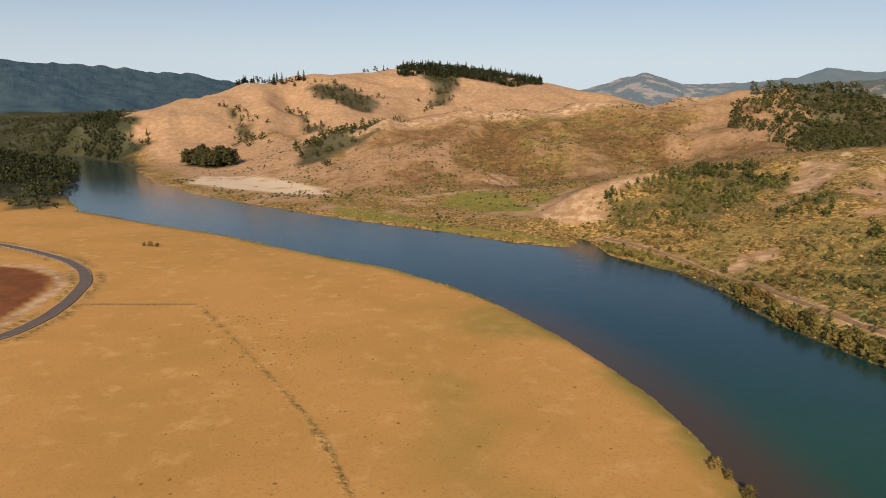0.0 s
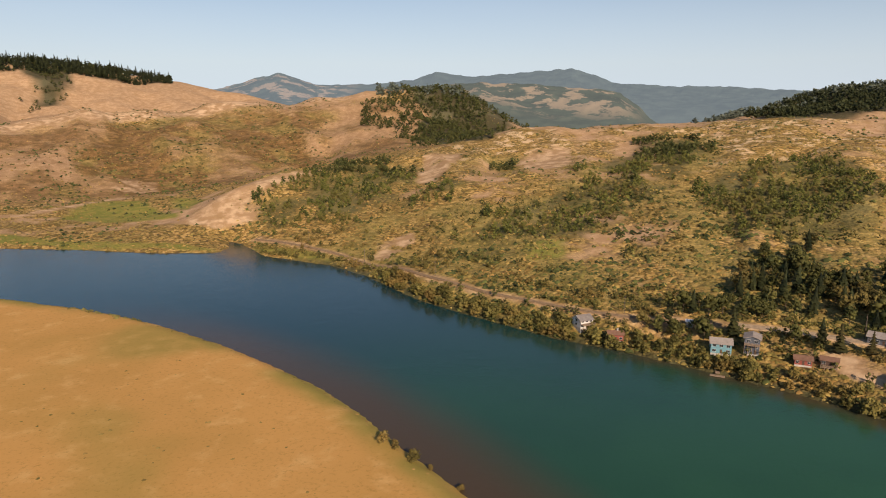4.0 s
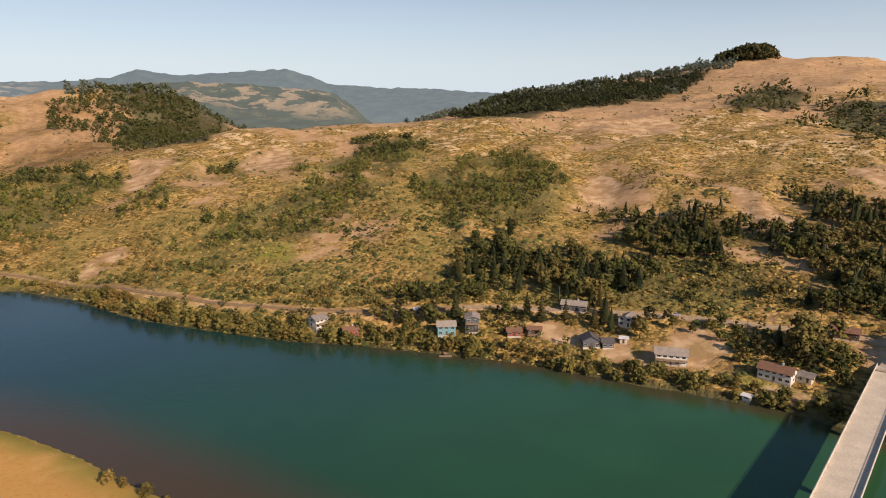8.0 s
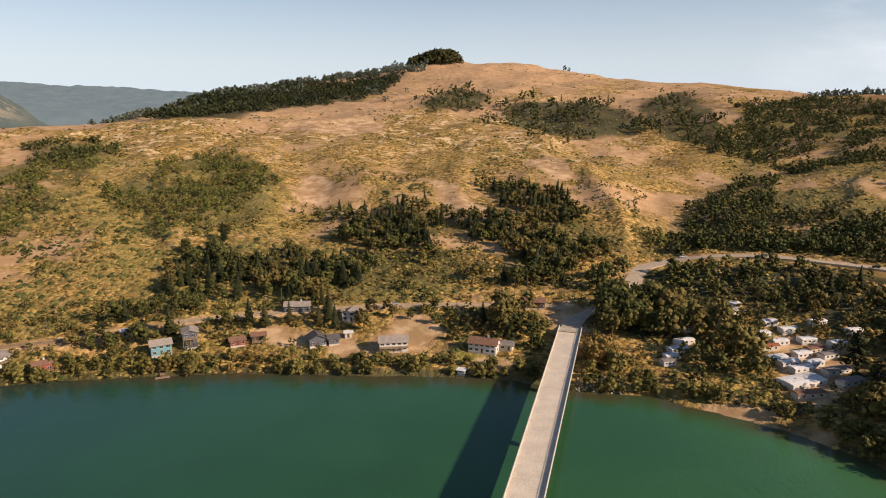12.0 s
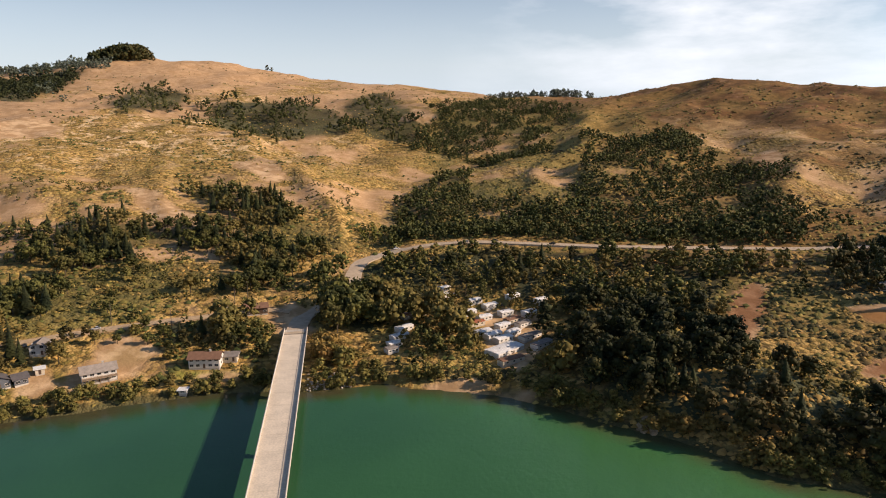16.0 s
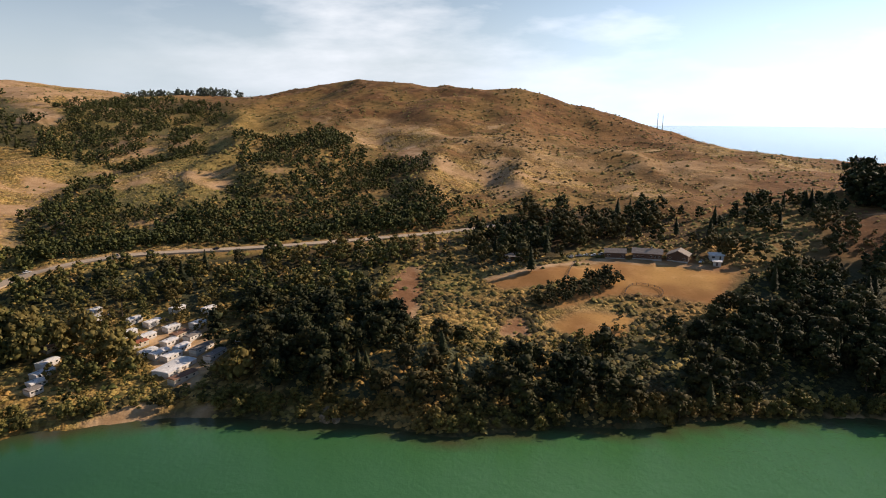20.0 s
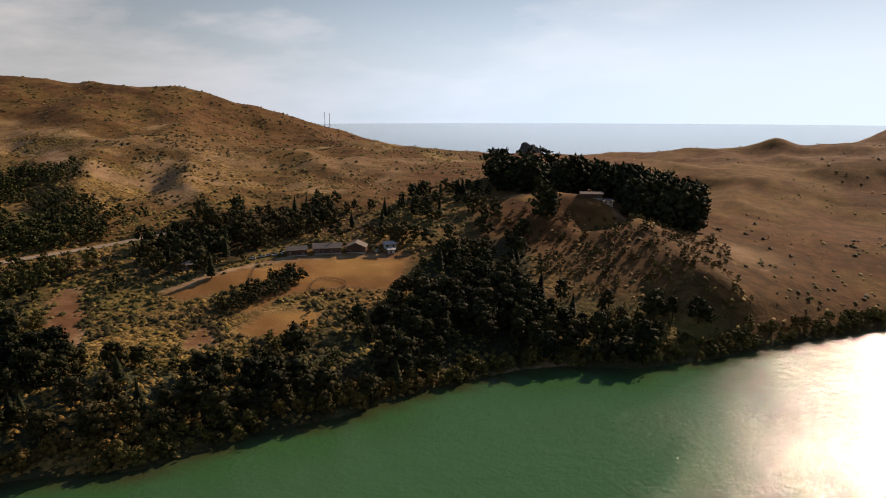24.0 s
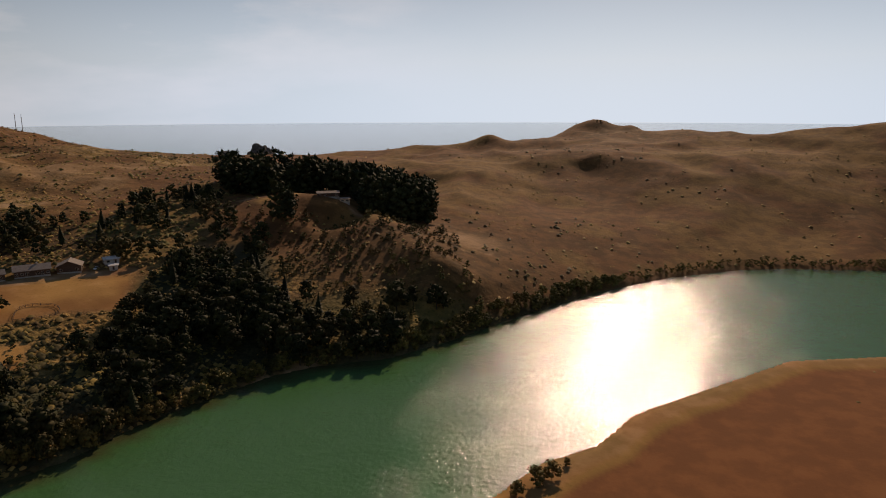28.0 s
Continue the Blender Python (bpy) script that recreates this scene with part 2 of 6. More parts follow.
def wave(x, y, size, seed=0):
    """Smooth value noise of that cell size, -1 to 1, for arrays."""
    x, y = np.asarray(x, float) / size, np.asarray(y, float) / size
    ix, iy = np.floor(x).astype(np.int64), np.floor(y).astype(np.int64)
    fx, fy = x - ix, y - iy
    fx, fy = fx * fx * (3 - 2 * fx), fy * fy * (3 - 2 * fy)
    a, b = hashed(ix, iy, seed), hashed(ix + 1, iy, seed)
    c, d = hashed(ix, iy + 1, seed), hashed(ix + 1, iy + 1, seed)
    return 2 * ((a * (1 - fx) + b * fx) * (1 - fy) + (c * (1 - fx) + d * fx) * fy) - 1


def rough(x, y, size, octaves=4, seed=0):
    return sum(wave(x, y, size / 2 ** k, seed + k) / 2 ** k for k in range(octaves)) / 1.6


def line_gap(x, y, line, closed=False):
    """Distance from points to a line of corners."""
    p = np.array(line, float)[:, :2]
    best = np.full(np.shape(x), 1e9)
    for i in range(len(p) if closed else len(p) - 1):
        a, b = p[i], p[(i + 1) % len(p)]
        d = b - a
        s = np.clip(((x - a[0]) * d[0] + (y - a[1]) * d[1]) / max(d @ d, 1e-9), 0, 1)
        best = np.minimum(best, np.hypot(x - a[0] - s * d[0], y - a[1] - s * d[1]))
    return best


def inside(x, y, poly):
    hit = np.zeros(np.shape(x), bool)
    p = np.array(poly, float)[:, :2]
    for i in range(len(p)):
        (ax, ay), (bx, by) = p[i], p[(i + 1) % len(p)]
        if ay != by:
            hit ^= ((ay > y) != (by > y)) & (x < (bx - ax) * (y - ay) / (by - ay) + ax)
    return hit


# the land is solved as a taut skin over its main lines, in bearing and log of range
U0, U1, STEP = math.log(30.0), math.log(4900.0), radians(0.5)
ROWS, COLS = int((U1 - U0) / STEP) + 1, 720


def solve_land():
    stones = []
    for pts in FORMS:
        for (b0, r0, z0), (b1, r1, z1) in zip(pts, pts[1:]):
            p, q = np.array(polar(b0, r0)), np.array(polar(b1, r1))
            n = max(2, int(np.hypot(*(q - p)) / (0.004 * min(r0, r1))))
            for k in range(n + 1):
                w = p + (q - p) * k / n
                stones.append((math.atan2(w[0], w[1]) % (2 * math.pi), math.log(np.hypot(*w)), z0 + (z1 - z0) * k / n))
    for shore in (NEAR_SHORE, FAR_SHORE, FAR_SHORE_DOWN):
        for p, q in zip(shore, shore[1:]):
            n = max(2, int(math.dist(p, q) / 2))
            for k in range(n + 1):
                w = p[0] + (q[0] - p[0]) * k / n, p[1] + (q[1] - p[1]) * k / n
                stones.append((math.atan2(*w) % (2 * math.pi), math.log(math.hypot(*w)), 1.5))
    stones = np.array(stones)
    land = None
    for cut in (16, 8, 4, 2, 1):
        rows, cols = -(-ROWS // cut), COLS // cut
        i = np.clip(((stones[:, 1] - U0) / STEP / cut).round().astype(int), 0, rows - 1)
        j = (stones[:, 0] / STEP / cut).round().astype(int) % cols
        total, count = np.zeros((rows, cols)), np.zeros((rows, cols))
        np.add.at(total, (i, j), stones[:, 2])
        np.add.at(count, (i, j), 1)
        held, value = count > 0, total / np.maximum(count, 1)
        if land is None:
            land = np.full((rows, cols), 30.0)
        else:
            land = np.repeat(np.repeat(land, 2, 0), 2, 1)[:rows, :cols]
        for _ in range(400 if cut > 2 else 160):
            land = np.where(held, value, land)
            up, down = np.vstack((land[:1], land[:-1])), np.vstack((land[1:], land[-1:]))
            land = (up + down + np.roll(land, 1, 1) + np.roll(land, -1, 1)) / 4
        land = np.where(held, value, land)
    for _ in range(7):
        up, down = np.vstack((land[:1], land[:-1])), np.vstack((land[1:], land[-1:]))
        land = land * 0.4 + (up + down + np.roll(land, 1, 1) + np.roll(land, -1, 1)) * 0.15
    return land


LAND = solve_land()
HILLOCKS = ((181.7, 950, 6, 20), (190.0, 1050, 7, 24), (193.2, 1040, 5, 14))     # small tops over the sea: bearing, range, rise, width


def rills(x, y, b, reach):
    """Gullies of the river hills: near nought on the spurs, larger in the hollows."""
    return rough(np.radians(b) * 1300 + 40 * rough(x, y, 200, 2, 65), reach * 0.28, 130, 3, 67)


def height(x, y, fine=True):
    """Height of the ground at points, with its banks, knolls and rills."""
    x, y = np.atleast_1d(np.asarray(x, float)), np.atleast_1d(np.asarray(y, float))
    reach = np.maximum(np.hypot(x, y), 31.0)
    i = np.clip((np.log(reach) - U0) / STEP, 0, ROWS - 1.001)
    j = (np.arctan2(x, y) % (2 * math.pi)) / STEP
    i0, j0 = i.astype(int), j.astype(int) % COLS
    fi, fj, j1 = i - i0, j - np.floor(j), (j0 + 1) % COLS
    z = (LAND[i0, j0] * (1 - fj) + LAND[i0, j1] * fj) * (1 - fi) + (LAND[i0 + 1, j0] * (1 - fj) + LAND[i0 + 1, j1] * fj) * fi
    level = np.minimum.reduce([line_gap(x, y, way) for way in WAYS])
    hilly = np.clip((z - 14) / 40, 0, 1) * np.clip((level - 4) / 14, 0, 1) * np.clip((np.hypot(x - 112, y + 478) - 75) / 60, 0.08, 1)
    far = np.clip((reach - 600) / 500, 0, 1)
    z = z + hilly * (0.85 + 0.75 * far) * (7.0 * rough(x, y, 190, 3, 3) - 9.0 * np.abs(rough(x, y, 105, 3, 9)) + 3.0)
    # rills and rounded spurs that run down the slopes
    b = np.degrees(np.arctan2(x, y))
    b = np.where(b < -90, b + 360, b)

    def span(v, a0, a1, b1, b0):
        return np.clip(np.minimum((v - a0) / (a1 - a0), (b0 - v) / (b0 - b1)), 0, 1)
    steep = rills(x, y, b, reach)
    along = rough(np.radians(b) * 620 + 25 * rough(x, y, 120, 2, 61), reach * 0.30, 95, 3, 63)
    cut = span(b, 18, 26, 96, 104) * span(reach, 400, 520, 820, 960) * 15 + span(b, 102, 110, 142, 150) * span(reach, 490, 620, 940, 1080) * 17
    cut = cut + span(b, 166, 174, 214, 222) * span(reach, 540, 680, 800, 930) * 16
    z = z + cut * (0.32 - np.abs(along) * 1.25)
    cut = span(b, -12, -5, 28, 34) * span(reach, 930, 1040, 1290, 1400) * 26 + span(b, -26, -22, 12, 16) * span(reach, 1480, 1650, 2050, 2250) * 34
    z = z + cut * (0.30 - np.abs(steep) * 1.2)
    for hb, hr, hz, hw in HILLOCKS:
        hx, hy = polar(hb, hr)
        z = z + hz * np.exp(-((x - hx) ** 2 + (y - hy) ** 2) / hw ** 2)
    if fine:
        z = z + (0.12 * np.clip(level / 6, 0, 1) + 0.9 * hilly) * rough(x, y, 22, 3, 21)
    gap, wet = line_gap(x, y, RIVER, True), inside(x, y, RIVER)
    gap = gap + 1.5 * wave(x, y, 9, 31) * np.clip(gap / 3, 0, 1)
    bank = np.minimum(0.35 * gap + 0.15, np.maximum(z, 1.6))
    z = np.where(z < -1, z, np.where(gap < 25, bank + (np.maximum(z, 1.6) - bank) * np.clip(gap / 25, 0, 1), z))
    return np.where(wet, -np.minimum(0.12 * gap + 0.1, 3.5), z)


def ground_at(x, y):
    return float(height(x, y)[0])


# ---- materials ----
def shader(name):
    m = bpy.data.materials.new(name)
    m.use_nodes = True
    return m, m.node_tree.nodes, m.node_tree.links, m.node_tree.nodes["Principled BSDF"]


def plain(name, color, rough_=0.7, metal=0.0, speck=0.12, size=3.0, bump=0.0):
    """A surface with two scales of uneven tone, in metres."""
    m, n, l, b = shader(name)
    geo = n.new("ShaderNodeNewGeometry")
    mix = n.new("ShaderNodeMix")
    mix.data_type = "RGBA"
    tone = []
    for k in (size, size * 9):
        t = n.new("ShaderNodeTexNoise")
        t.inputs["Scale"].default_value, t.inputs["Detail"].default_value = k / 3, 4
        l.new(geo.outputs["Position"], t.inputs["Vector"])
        tone.append(t)
    add = n.new("ShaderNodeMath")
    add.operation = "ADD"
    l.new(tone[0].outputs[0], add.inputs[0]), l.new(tone[1].outputs[0], add.inputs[1])
    ramp = n.new("ShaderNodeMapRange")
    ramp.inputs[1].default_value, ramp.inputs[2].default_value = 0.7, 1.3
    l.new(add.outputs[0], ramp.inputs[0])
    l.new(ramp.outputs[0], mix.inputs["Factor"])
    mix.inputs["A"].default_value = (*[c * (1 - speck * 1.8) for c in color], 1)
    mix.inputs["B"].default_value = (*[min(1, c * (1 + speck * 1.4)) for c in color], 1)
    l.new(mix.outputs["Result"], b.inputs["Base Color"])
    b.inputs["Roughness"].default_value, b.inputs["Metallic"].default_value = rough_, metal
    b.inputs["Specular IOR Level"].default_value = 0.15 if rough_ >= 0.8 else 0.5
    if bump:
        bp = n.new("ShaderNodeBump")
        bp.inputs["Strength"].default_value, bp.inputs["Distance"].default_value = 0.6, bump
        l.new(tone[1].outputs[0], bp.inputs["Height"]), l.new(bp.outputs[0], b.inputs["Normal"])
    return m


def noise_node(n, l, geo, scale, detail=4.0, rough_=0.55):
    t = n.new("ShaderNodeTexNoise")
    t.inputs["Scale"].default_value, t.inputs["Detail"].default_value, t.inputs["Roughness"].default_value = scale, detail, rough_
    l.new(geo.outputs["Position"], t.inputs["Vector"])
    return t.outputs[0]


def ramped(n, l, value, lo, hi):
    r = n.new("ShaderNodeMapRange")
    r.interpolation_type = "SMOOTHSTEP"
    r.inputs[1].default_value, r.inputs[2].default_value = lo, hi
    l.new(value, r.inputs[0])
    return r.outputs[0]


def blend(n, l, factor, a, b):
    m = n.new("ShaderNodeMix")
    m.data_type = "RGBA"
    for sock, v in (("Factor", factor), ("A", a), ("B", b)):
        if isinstance(v, bpy.types.NodeSocket):
            l.new(v, m.inputs[sock])
        elif sock == "Factor":
            m.inputs[sock].default_value = v
        else:
            m.inputs[sock].default_value = (*v, 1)
    return m.outputs["Result"]


def ground_material():
    m, n, l, b = shader("ground")
    geo = n.new("ShaderNodeNewGeometry")

    def mask(name):
        a = n.new("ShaderNodeAttribute")
        a.attribute_name = name
        return a.outputs["Fac"]
    broad, mid, fine = noise_node(n, l, geo, 0.012), noise_node(n, l, geo, 0.09, 5), noise_node(n, l, geo, 0.7, 5, 0.65)
    dry = blend(n, l, ramped(n, l, mid, 0.35, 0.68), (0.44, 0.270, 0.138), (0.60, 0.395, 0.225))
    dry = blend(n, l, ramped(n, l, fine, 0.35, 0.8), dry, (0.36, 0.23, 0.11))
    pasture = blend(n, l, ramped(n, l, broad, 0.38, 0.66), (0.62, 0.335, 0.098), (0.54, 0.30, 0.082))
    pasture = blend(n, l, ramped(n, l, mid, 0.52, 0.75), pasture, (0.68, 0.40, 0.14))
    pasture = blend(n, l, ramped(n, l, fine, 0.5, 0.85), pasture, (0.35, 0.20, 0.045))
    scrub = blend(n, l, ramped(n, l, mid, 0.38, 0.62), (0.38, 0.250, 0.074), (0.62, 0.395, 0.135))
    scrub = blend(n, l, ramped(n, l, broad, 0.46, 0.62), scrub, blend(n, l, ramped(n, l, mid, 0.4, 0.6), (0.29, 0.212, 0.062), (0.46, 0.310, 0.096)))
    scrub = blend(n, l, ramped(n, l, fine, 0.5, 0.78), scrub, (0.115, 0.092, 0.022))
    straw = noise_node(n, l, geo, 0.22, 6, 0.7)
    scrub = blend(n, l, ramped(n, l, straw, 0.56, 0.74), scrub, (0.52, 0.345, 0.14))
    tone = n.new("ShaderNodeTexVoronoi")
    tone.inputs["Scale"].default_value = 0.33
    l.new(geo.outputs["Position"], tone.inputs["Vector"])
    pick = n.new("ShaderNodeSeparateColor")
    l.new(tone.outputs["Color"], pick.inputs[0])
    scrub = blend(n, l, ramped(n, l, pick.outputs[0], 0.45, 0.6), scrub, blend(n, l, pick.outputs[1], (0.150, 0.118, 0.030), (0.38, 0.225, 0.064)))
    # gaps between clumps: their shade painted dark at the cell edges
    scrub = blend(n, l, ramped(n, l, tone.outputs["Distance"], 0.5, 0.85), scrub, (0.13, 0.088, 0.032))
    damp = blend(n, l, ramped(n, l, mid, 0.4, 0.65), (0.22, 0.22, 0.045), (0.32, 0.26, 0.06))
    soil = blend(n, l, ramped(n, l, mid, 0.4, 0.65), (0.40, 0.25, 0.125), (0.66, 0.46, 0.27))
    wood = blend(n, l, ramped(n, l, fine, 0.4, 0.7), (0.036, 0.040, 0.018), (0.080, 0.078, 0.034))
    # lighter, greyer tone stands in for the haze over far forest
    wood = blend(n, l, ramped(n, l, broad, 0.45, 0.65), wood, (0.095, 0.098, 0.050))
    till_shade = blend(n, l, ramped(n, l, mid, 0.4, 0.65), (0.20, 0.075, 0.028), (0.26, 0.10, 0.036))
    olive = blend(n, l, ramped(n, l, mid, 0.38, 0.62), (0.225, 0.185, 0.054), (0.420, 0.310, 0.094))
    olive = blend(n, l, ramped(n, l, fine, 0.48, 0.75), olive, (0.125, 0.108, 0.034))
    olive = blend(n, l, ramped(n, l, straw, 0.58, 0.74), olive, (0.48, 0.34, 0.14))
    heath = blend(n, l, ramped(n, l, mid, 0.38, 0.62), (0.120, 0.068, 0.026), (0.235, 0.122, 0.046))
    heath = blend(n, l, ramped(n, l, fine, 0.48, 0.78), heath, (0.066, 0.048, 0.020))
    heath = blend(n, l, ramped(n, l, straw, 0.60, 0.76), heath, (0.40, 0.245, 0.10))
    pale = n.new("ShaderNodeMath")
    pale.operation = "MULTIPLY"
    l.new(mask("straw"), pale.inputs[0]), l.new(ramped(n, l, noise_node(n, l, geo, 0.055, 6, 0.72), 0.52, 0.60), pale.inputs[1])
    scrub = blend(n, l, pale.outputs[0], scrub, (0.72, 0.52, 0.29))
    speckle = n.new("ShaderNodeMath")
    speckle.operation = "MULTIPLY"
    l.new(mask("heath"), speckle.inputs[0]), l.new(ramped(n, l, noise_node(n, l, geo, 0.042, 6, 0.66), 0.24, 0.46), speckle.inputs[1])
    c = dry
    for name, tint in (("pasture", pasture), ("scrub", scrub), ("heath", heath), ("olive", olive), ("damp", damp), ("wood", wood), ("soil", soil), ("tilled_shade", till_shade), ("sand", (0.74, 0.60, 0.40))):
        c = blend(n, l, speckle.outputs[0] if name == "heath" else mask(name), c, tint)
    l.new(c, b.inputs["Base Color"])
    b.inputs["Roughness"].default_value = 0.95
    b.inputs["Specular IOR Level"].default_value = 0.15
    # brush grows in rounded clumps of two to four metres
    lump = n.new("ShaderNodeTexVoronoi")
    lump.inputs["Scale"].default_value = 0.33
    l.new(geo.outputs["Position"], lump.inputs["Vector"])
    small = n.new("ShaderNodeTexVoronoi")
    small.inputs["Scale"].default_value = 0.9
    l.new(geo.outputs["Position"], small.inputs["Vector"])

    def calc(op, a_, b_):
        k = n.new("ShaderNodeMath")
        k.operation = op
        for s_, v_ in zip(k.inputs, (a_, b_)):
            if isinstance(v_, bpy.types.NodeSocket):
                l.new(v_, s_)
            else:
                s_.default_value = v_
        return k.outputs[0]
    dome = calc("SUBTRACT", calc("MULTIPLY", calc("SUBTRACT", 1.0, lump.outputs["Distance"]), 1.1), calc("MULTIPLY", small.outputs["Distance"], 0.5))
    brushy = calc("MULTIPLY", calc("MAXIMUM", mask("scrub"), mask("wood")), calc("SUBTRACT", 1.0, calc("MULTIPLY", mask("heath"), 0.85)))

    bp = n.new("ShaderNodeBump")
    bp.inputs["Strength"].default_value, bp.inputs["Distance"].default_value = 0.6, 0.3
    l.new(calc("ADD", calc("MULTIPLY", fine, 0.5), calc("MULTIPLY", calc("MULTIPLY", dome, brushy), 4.4)), bp.inputs["Height"])
    l.new(bp.outputs[0], b.inputs["Normal"])
    return m


def water_material():
    m, n, l, b = shader("river_water")
    geo = n.new("ShaderNodeNewGeometry")
    broad = noise_node(n, l, geo, 0.01, 3)
    c = blend(n, l, ramped(n, l, broad, 0.35, 0.65), (0.024, 0.090, 0.035), (0.031, 0.112, 0.042))
    s = n.new("ShaderNodeAttribute")
    s.attribute_name = "silt"
    c = blend(n, l, s.outputs["Fac"], (0.012, 0.043, 0.049), c)
    a = n.new("ShaderNodeAttribute")
    a.attribute_name = "shallow"
    k = n.new("ShaderNodeAttribute")
    k.attribute_name = "milky"
    c = blend(n, l, k.outputs["Fac"], c, (0.062, 0.178, 0.058))
    c = blend(n, l, a.outputs["Fac"], c, (0.078, 0.054, 0.028))
    l.new(c, b.inputs["Base Color"])
    b.inputs["Roughness"].default_value, b.inputs["IOR"].default_value = 0.085, 1.33
    # wind ripples over a longer swell, stronger on the wide lower reach
    gust = ramped(n, l, noise_node(n, l, geo, 0.03, 4, 0.65), 0.2, 0.8)
    ripple, swell = noise_node(n, l, geo, 0.50, 5, 0.70), noise_node(n, l, geo, 0.12, 2)

    def calc(op, p, q):
        k_ = n.new("ShaderNodeMath")
        k_.operation = op
        for s_, v_ in zip(k_.inputs, (p, q)):
            if isinstance(v_, bpy.types.NodeSocket):
                l.new(v_, s_)
            else:
                s_.default_value = v_
        return k_.outputs[0]
    wind = calc("ADD", calc("MULTIPLY", k.outputs["Fac"], calc("ADD", calc("MULTIPLY", gust, 0.55), 0.45)), 0.30)
    waves = calc("MULTIPLY", calc("ADD", ripple, swell), wind)
    bp = n.new("ShaderNodeBump")
    bp.inputs["Strength"].default_value, bp.inputs["Distance"].default_value = 0.9, 0.28
    l.new(waves, bp.inputs["Height"]), l.new(bp.outputs[0], b.inputs["Normal"])
    return m


GROUND, WATER = ground_material(), water_material()
CONCRETE = plain("deck_concrete", (0.66, 0.57, 0.45), 0.85, speck=0.10, size=0.5)
RAIL = plain("parapet_concrete", (0.52, 0.48, 0.42), 0.85, speck=0.12, size=2)
DIRT = plain("road_dust", (0.46, 0.34, 0.215), 0.95, speck=0.2, size=1.5)
ASPHALT = plain("old_asphalt", (0.50, 0.40, 0.29), 0.9, speck=0.12, size=1.0)


# ---- mesh helpers ----
def mesh_object(name, verts, faces, material, parent=None, label="", smooth=False):
    me = bpy.data.meshes.new(name)
    me.from_pydata(verts, [], faces)
    if smooth:
        me.polygons.foreach_set("use_smooth", [True] * len(me.polygons))
    me.materials.append(material)
    ob = new(name, me)
    ob.parent = parent
    return tagged(ob, label)


def part(name, bm, material, parent, label=""):
    """Links a bmesh as one mesh object under a thing or a part."""
    me = bpy.data.meshes.new(name)
    bm.to_mesh(me)
    bm.free()
    me.materials.append(material)
    ob = new(name, me)
    ob.parent = parent
    return tagged(ob, label)


def box(bm, x0, y0, z0, x1, y1, z1, bevel=0.0):
    made = bmesh.ops.create_cube(bm, size=1, matrix=Matrix.LocRotScale(((x0 + x1) / 2, (y0 + y1) / 2, (z0 + z1) / 2), None, (x1 - x0, y1 - y0, z1 - z0)))
    if bevel:
        edges = list({e for v in made["verts"] for e in v.link_edges})
        bmesh.ops.bevel(bm, geom=edges, offset=bevel, segments=1, affect="EDGES")
    return bm


def boxed(*args, **kw):
    return box(bmesh.new(), *args, **kw)


# ---- ground: one sheet, finer where the view looks ----
def ground_sheet():
    az = np.concatenate((np.arange(-42, 222, 0.5), np.arange(222, 318, 2.0)))
    reach = np.concatenate(([0.05, 6, 15, 30, 50, 75, 100, 125], np.exp(np.arange(math.log(145), math.log(4895), 0.0092))))
    b, r = np.meshgrid(np.radians(az), reach)
    x, y = (r * np.sin(b)).ravel(), (r * np.cos(b)).ravel()
    z = height(x, y)
    rows, cols = len(reach), len(az)
    k = np.arange(rows * cols).reshape(rows, cols)
    nxt = np.roll(k, -1, 1)
    quads = np.stack((k[:-1], k[1:], nxt[1:], nxt[:-1]), -1).reshape(-1, 4)[:, ::-1]
    me = bpy.data.meshes.new("ground")
    me.vertices.add(rows * cols)
    me.vertices.foreach_set("co", np.stack((x, y, z), -1).astype(np.float32).ravel())
    me.loops.add(quads.size)
    me.loops.foreach_set("vertex_index", quads.astype(np.int32).ravel())
    me.polygons.add(len(quads))
    me.polygons.foreach_set("loop_start", np.arange(0, quads.size, 4, dtype=np.int32))
    me.polygons.foreach_set("use_smooth", np.ones(len(quads), bool))
    me.update(calc_edges=True)
    for name, value in cover(x, y, z).items():
        a = me.attributes.new(name, "FLOAT", "POINT")
        a.data.foreach_set("value", np.clip(value, 0, 1).astype(np.float32))
    me.materials.append(GROUND)
    return tagged(new("ground", me), "dry golden pasture and scrubby coastal hills", "ground", kind="structure")


def soft(v, lo, hi):
    s = np.clip((v - lo) / (hi - lo), 0, 1)
    return s * s * (3 - 2 * s)


GROVES = []
GROVES.append([(477, 533), (615, 602), (681, 566), (591, 487), (493, 438), (394, 401), (328, 382), (298, 409), (270, 431), (296, 463), (373, 484)])  # upper brush wood
GROVES.append([(497, 413), (577, 418), (634, 357), (564, 292), (494, 260), (471, 263), (431, 285), (408, 306), (418, 335)])  # middle brush wood
GROVES.append([(350, 244), (389, 257), (416, 248), (399, 227), (338, 195), (307, 198), (304, 215)])  # wood above the houses
GROVES.append([(493, 213), (512, 172), (493, 120), (436, 102), (423, 130), (429, 160), (464, 201)])  # slope wood
GROVES.append([(389, 226), (426, 210), (409, 181), (346, 157), (336, 181)])  # slope wood lower
GROVES.append([(442, 115), (484, 93), (477, 51), (432, 21), (403, 16), (386, 46), (396, 82)])  # slope wood by the road
GROVES.append([(587, 101), (599, 71), (547, 29), (493, -9), (461, -19), (446, 12), (490, 45), (530, 84)])  # hollow wood
GROVES.append([(845, -149), (1003, -170), (1201, -265), (1115, -363), (1030, -411), (919, -316), (799, -253), (683, -198), (743, -157)])  # gully head wood
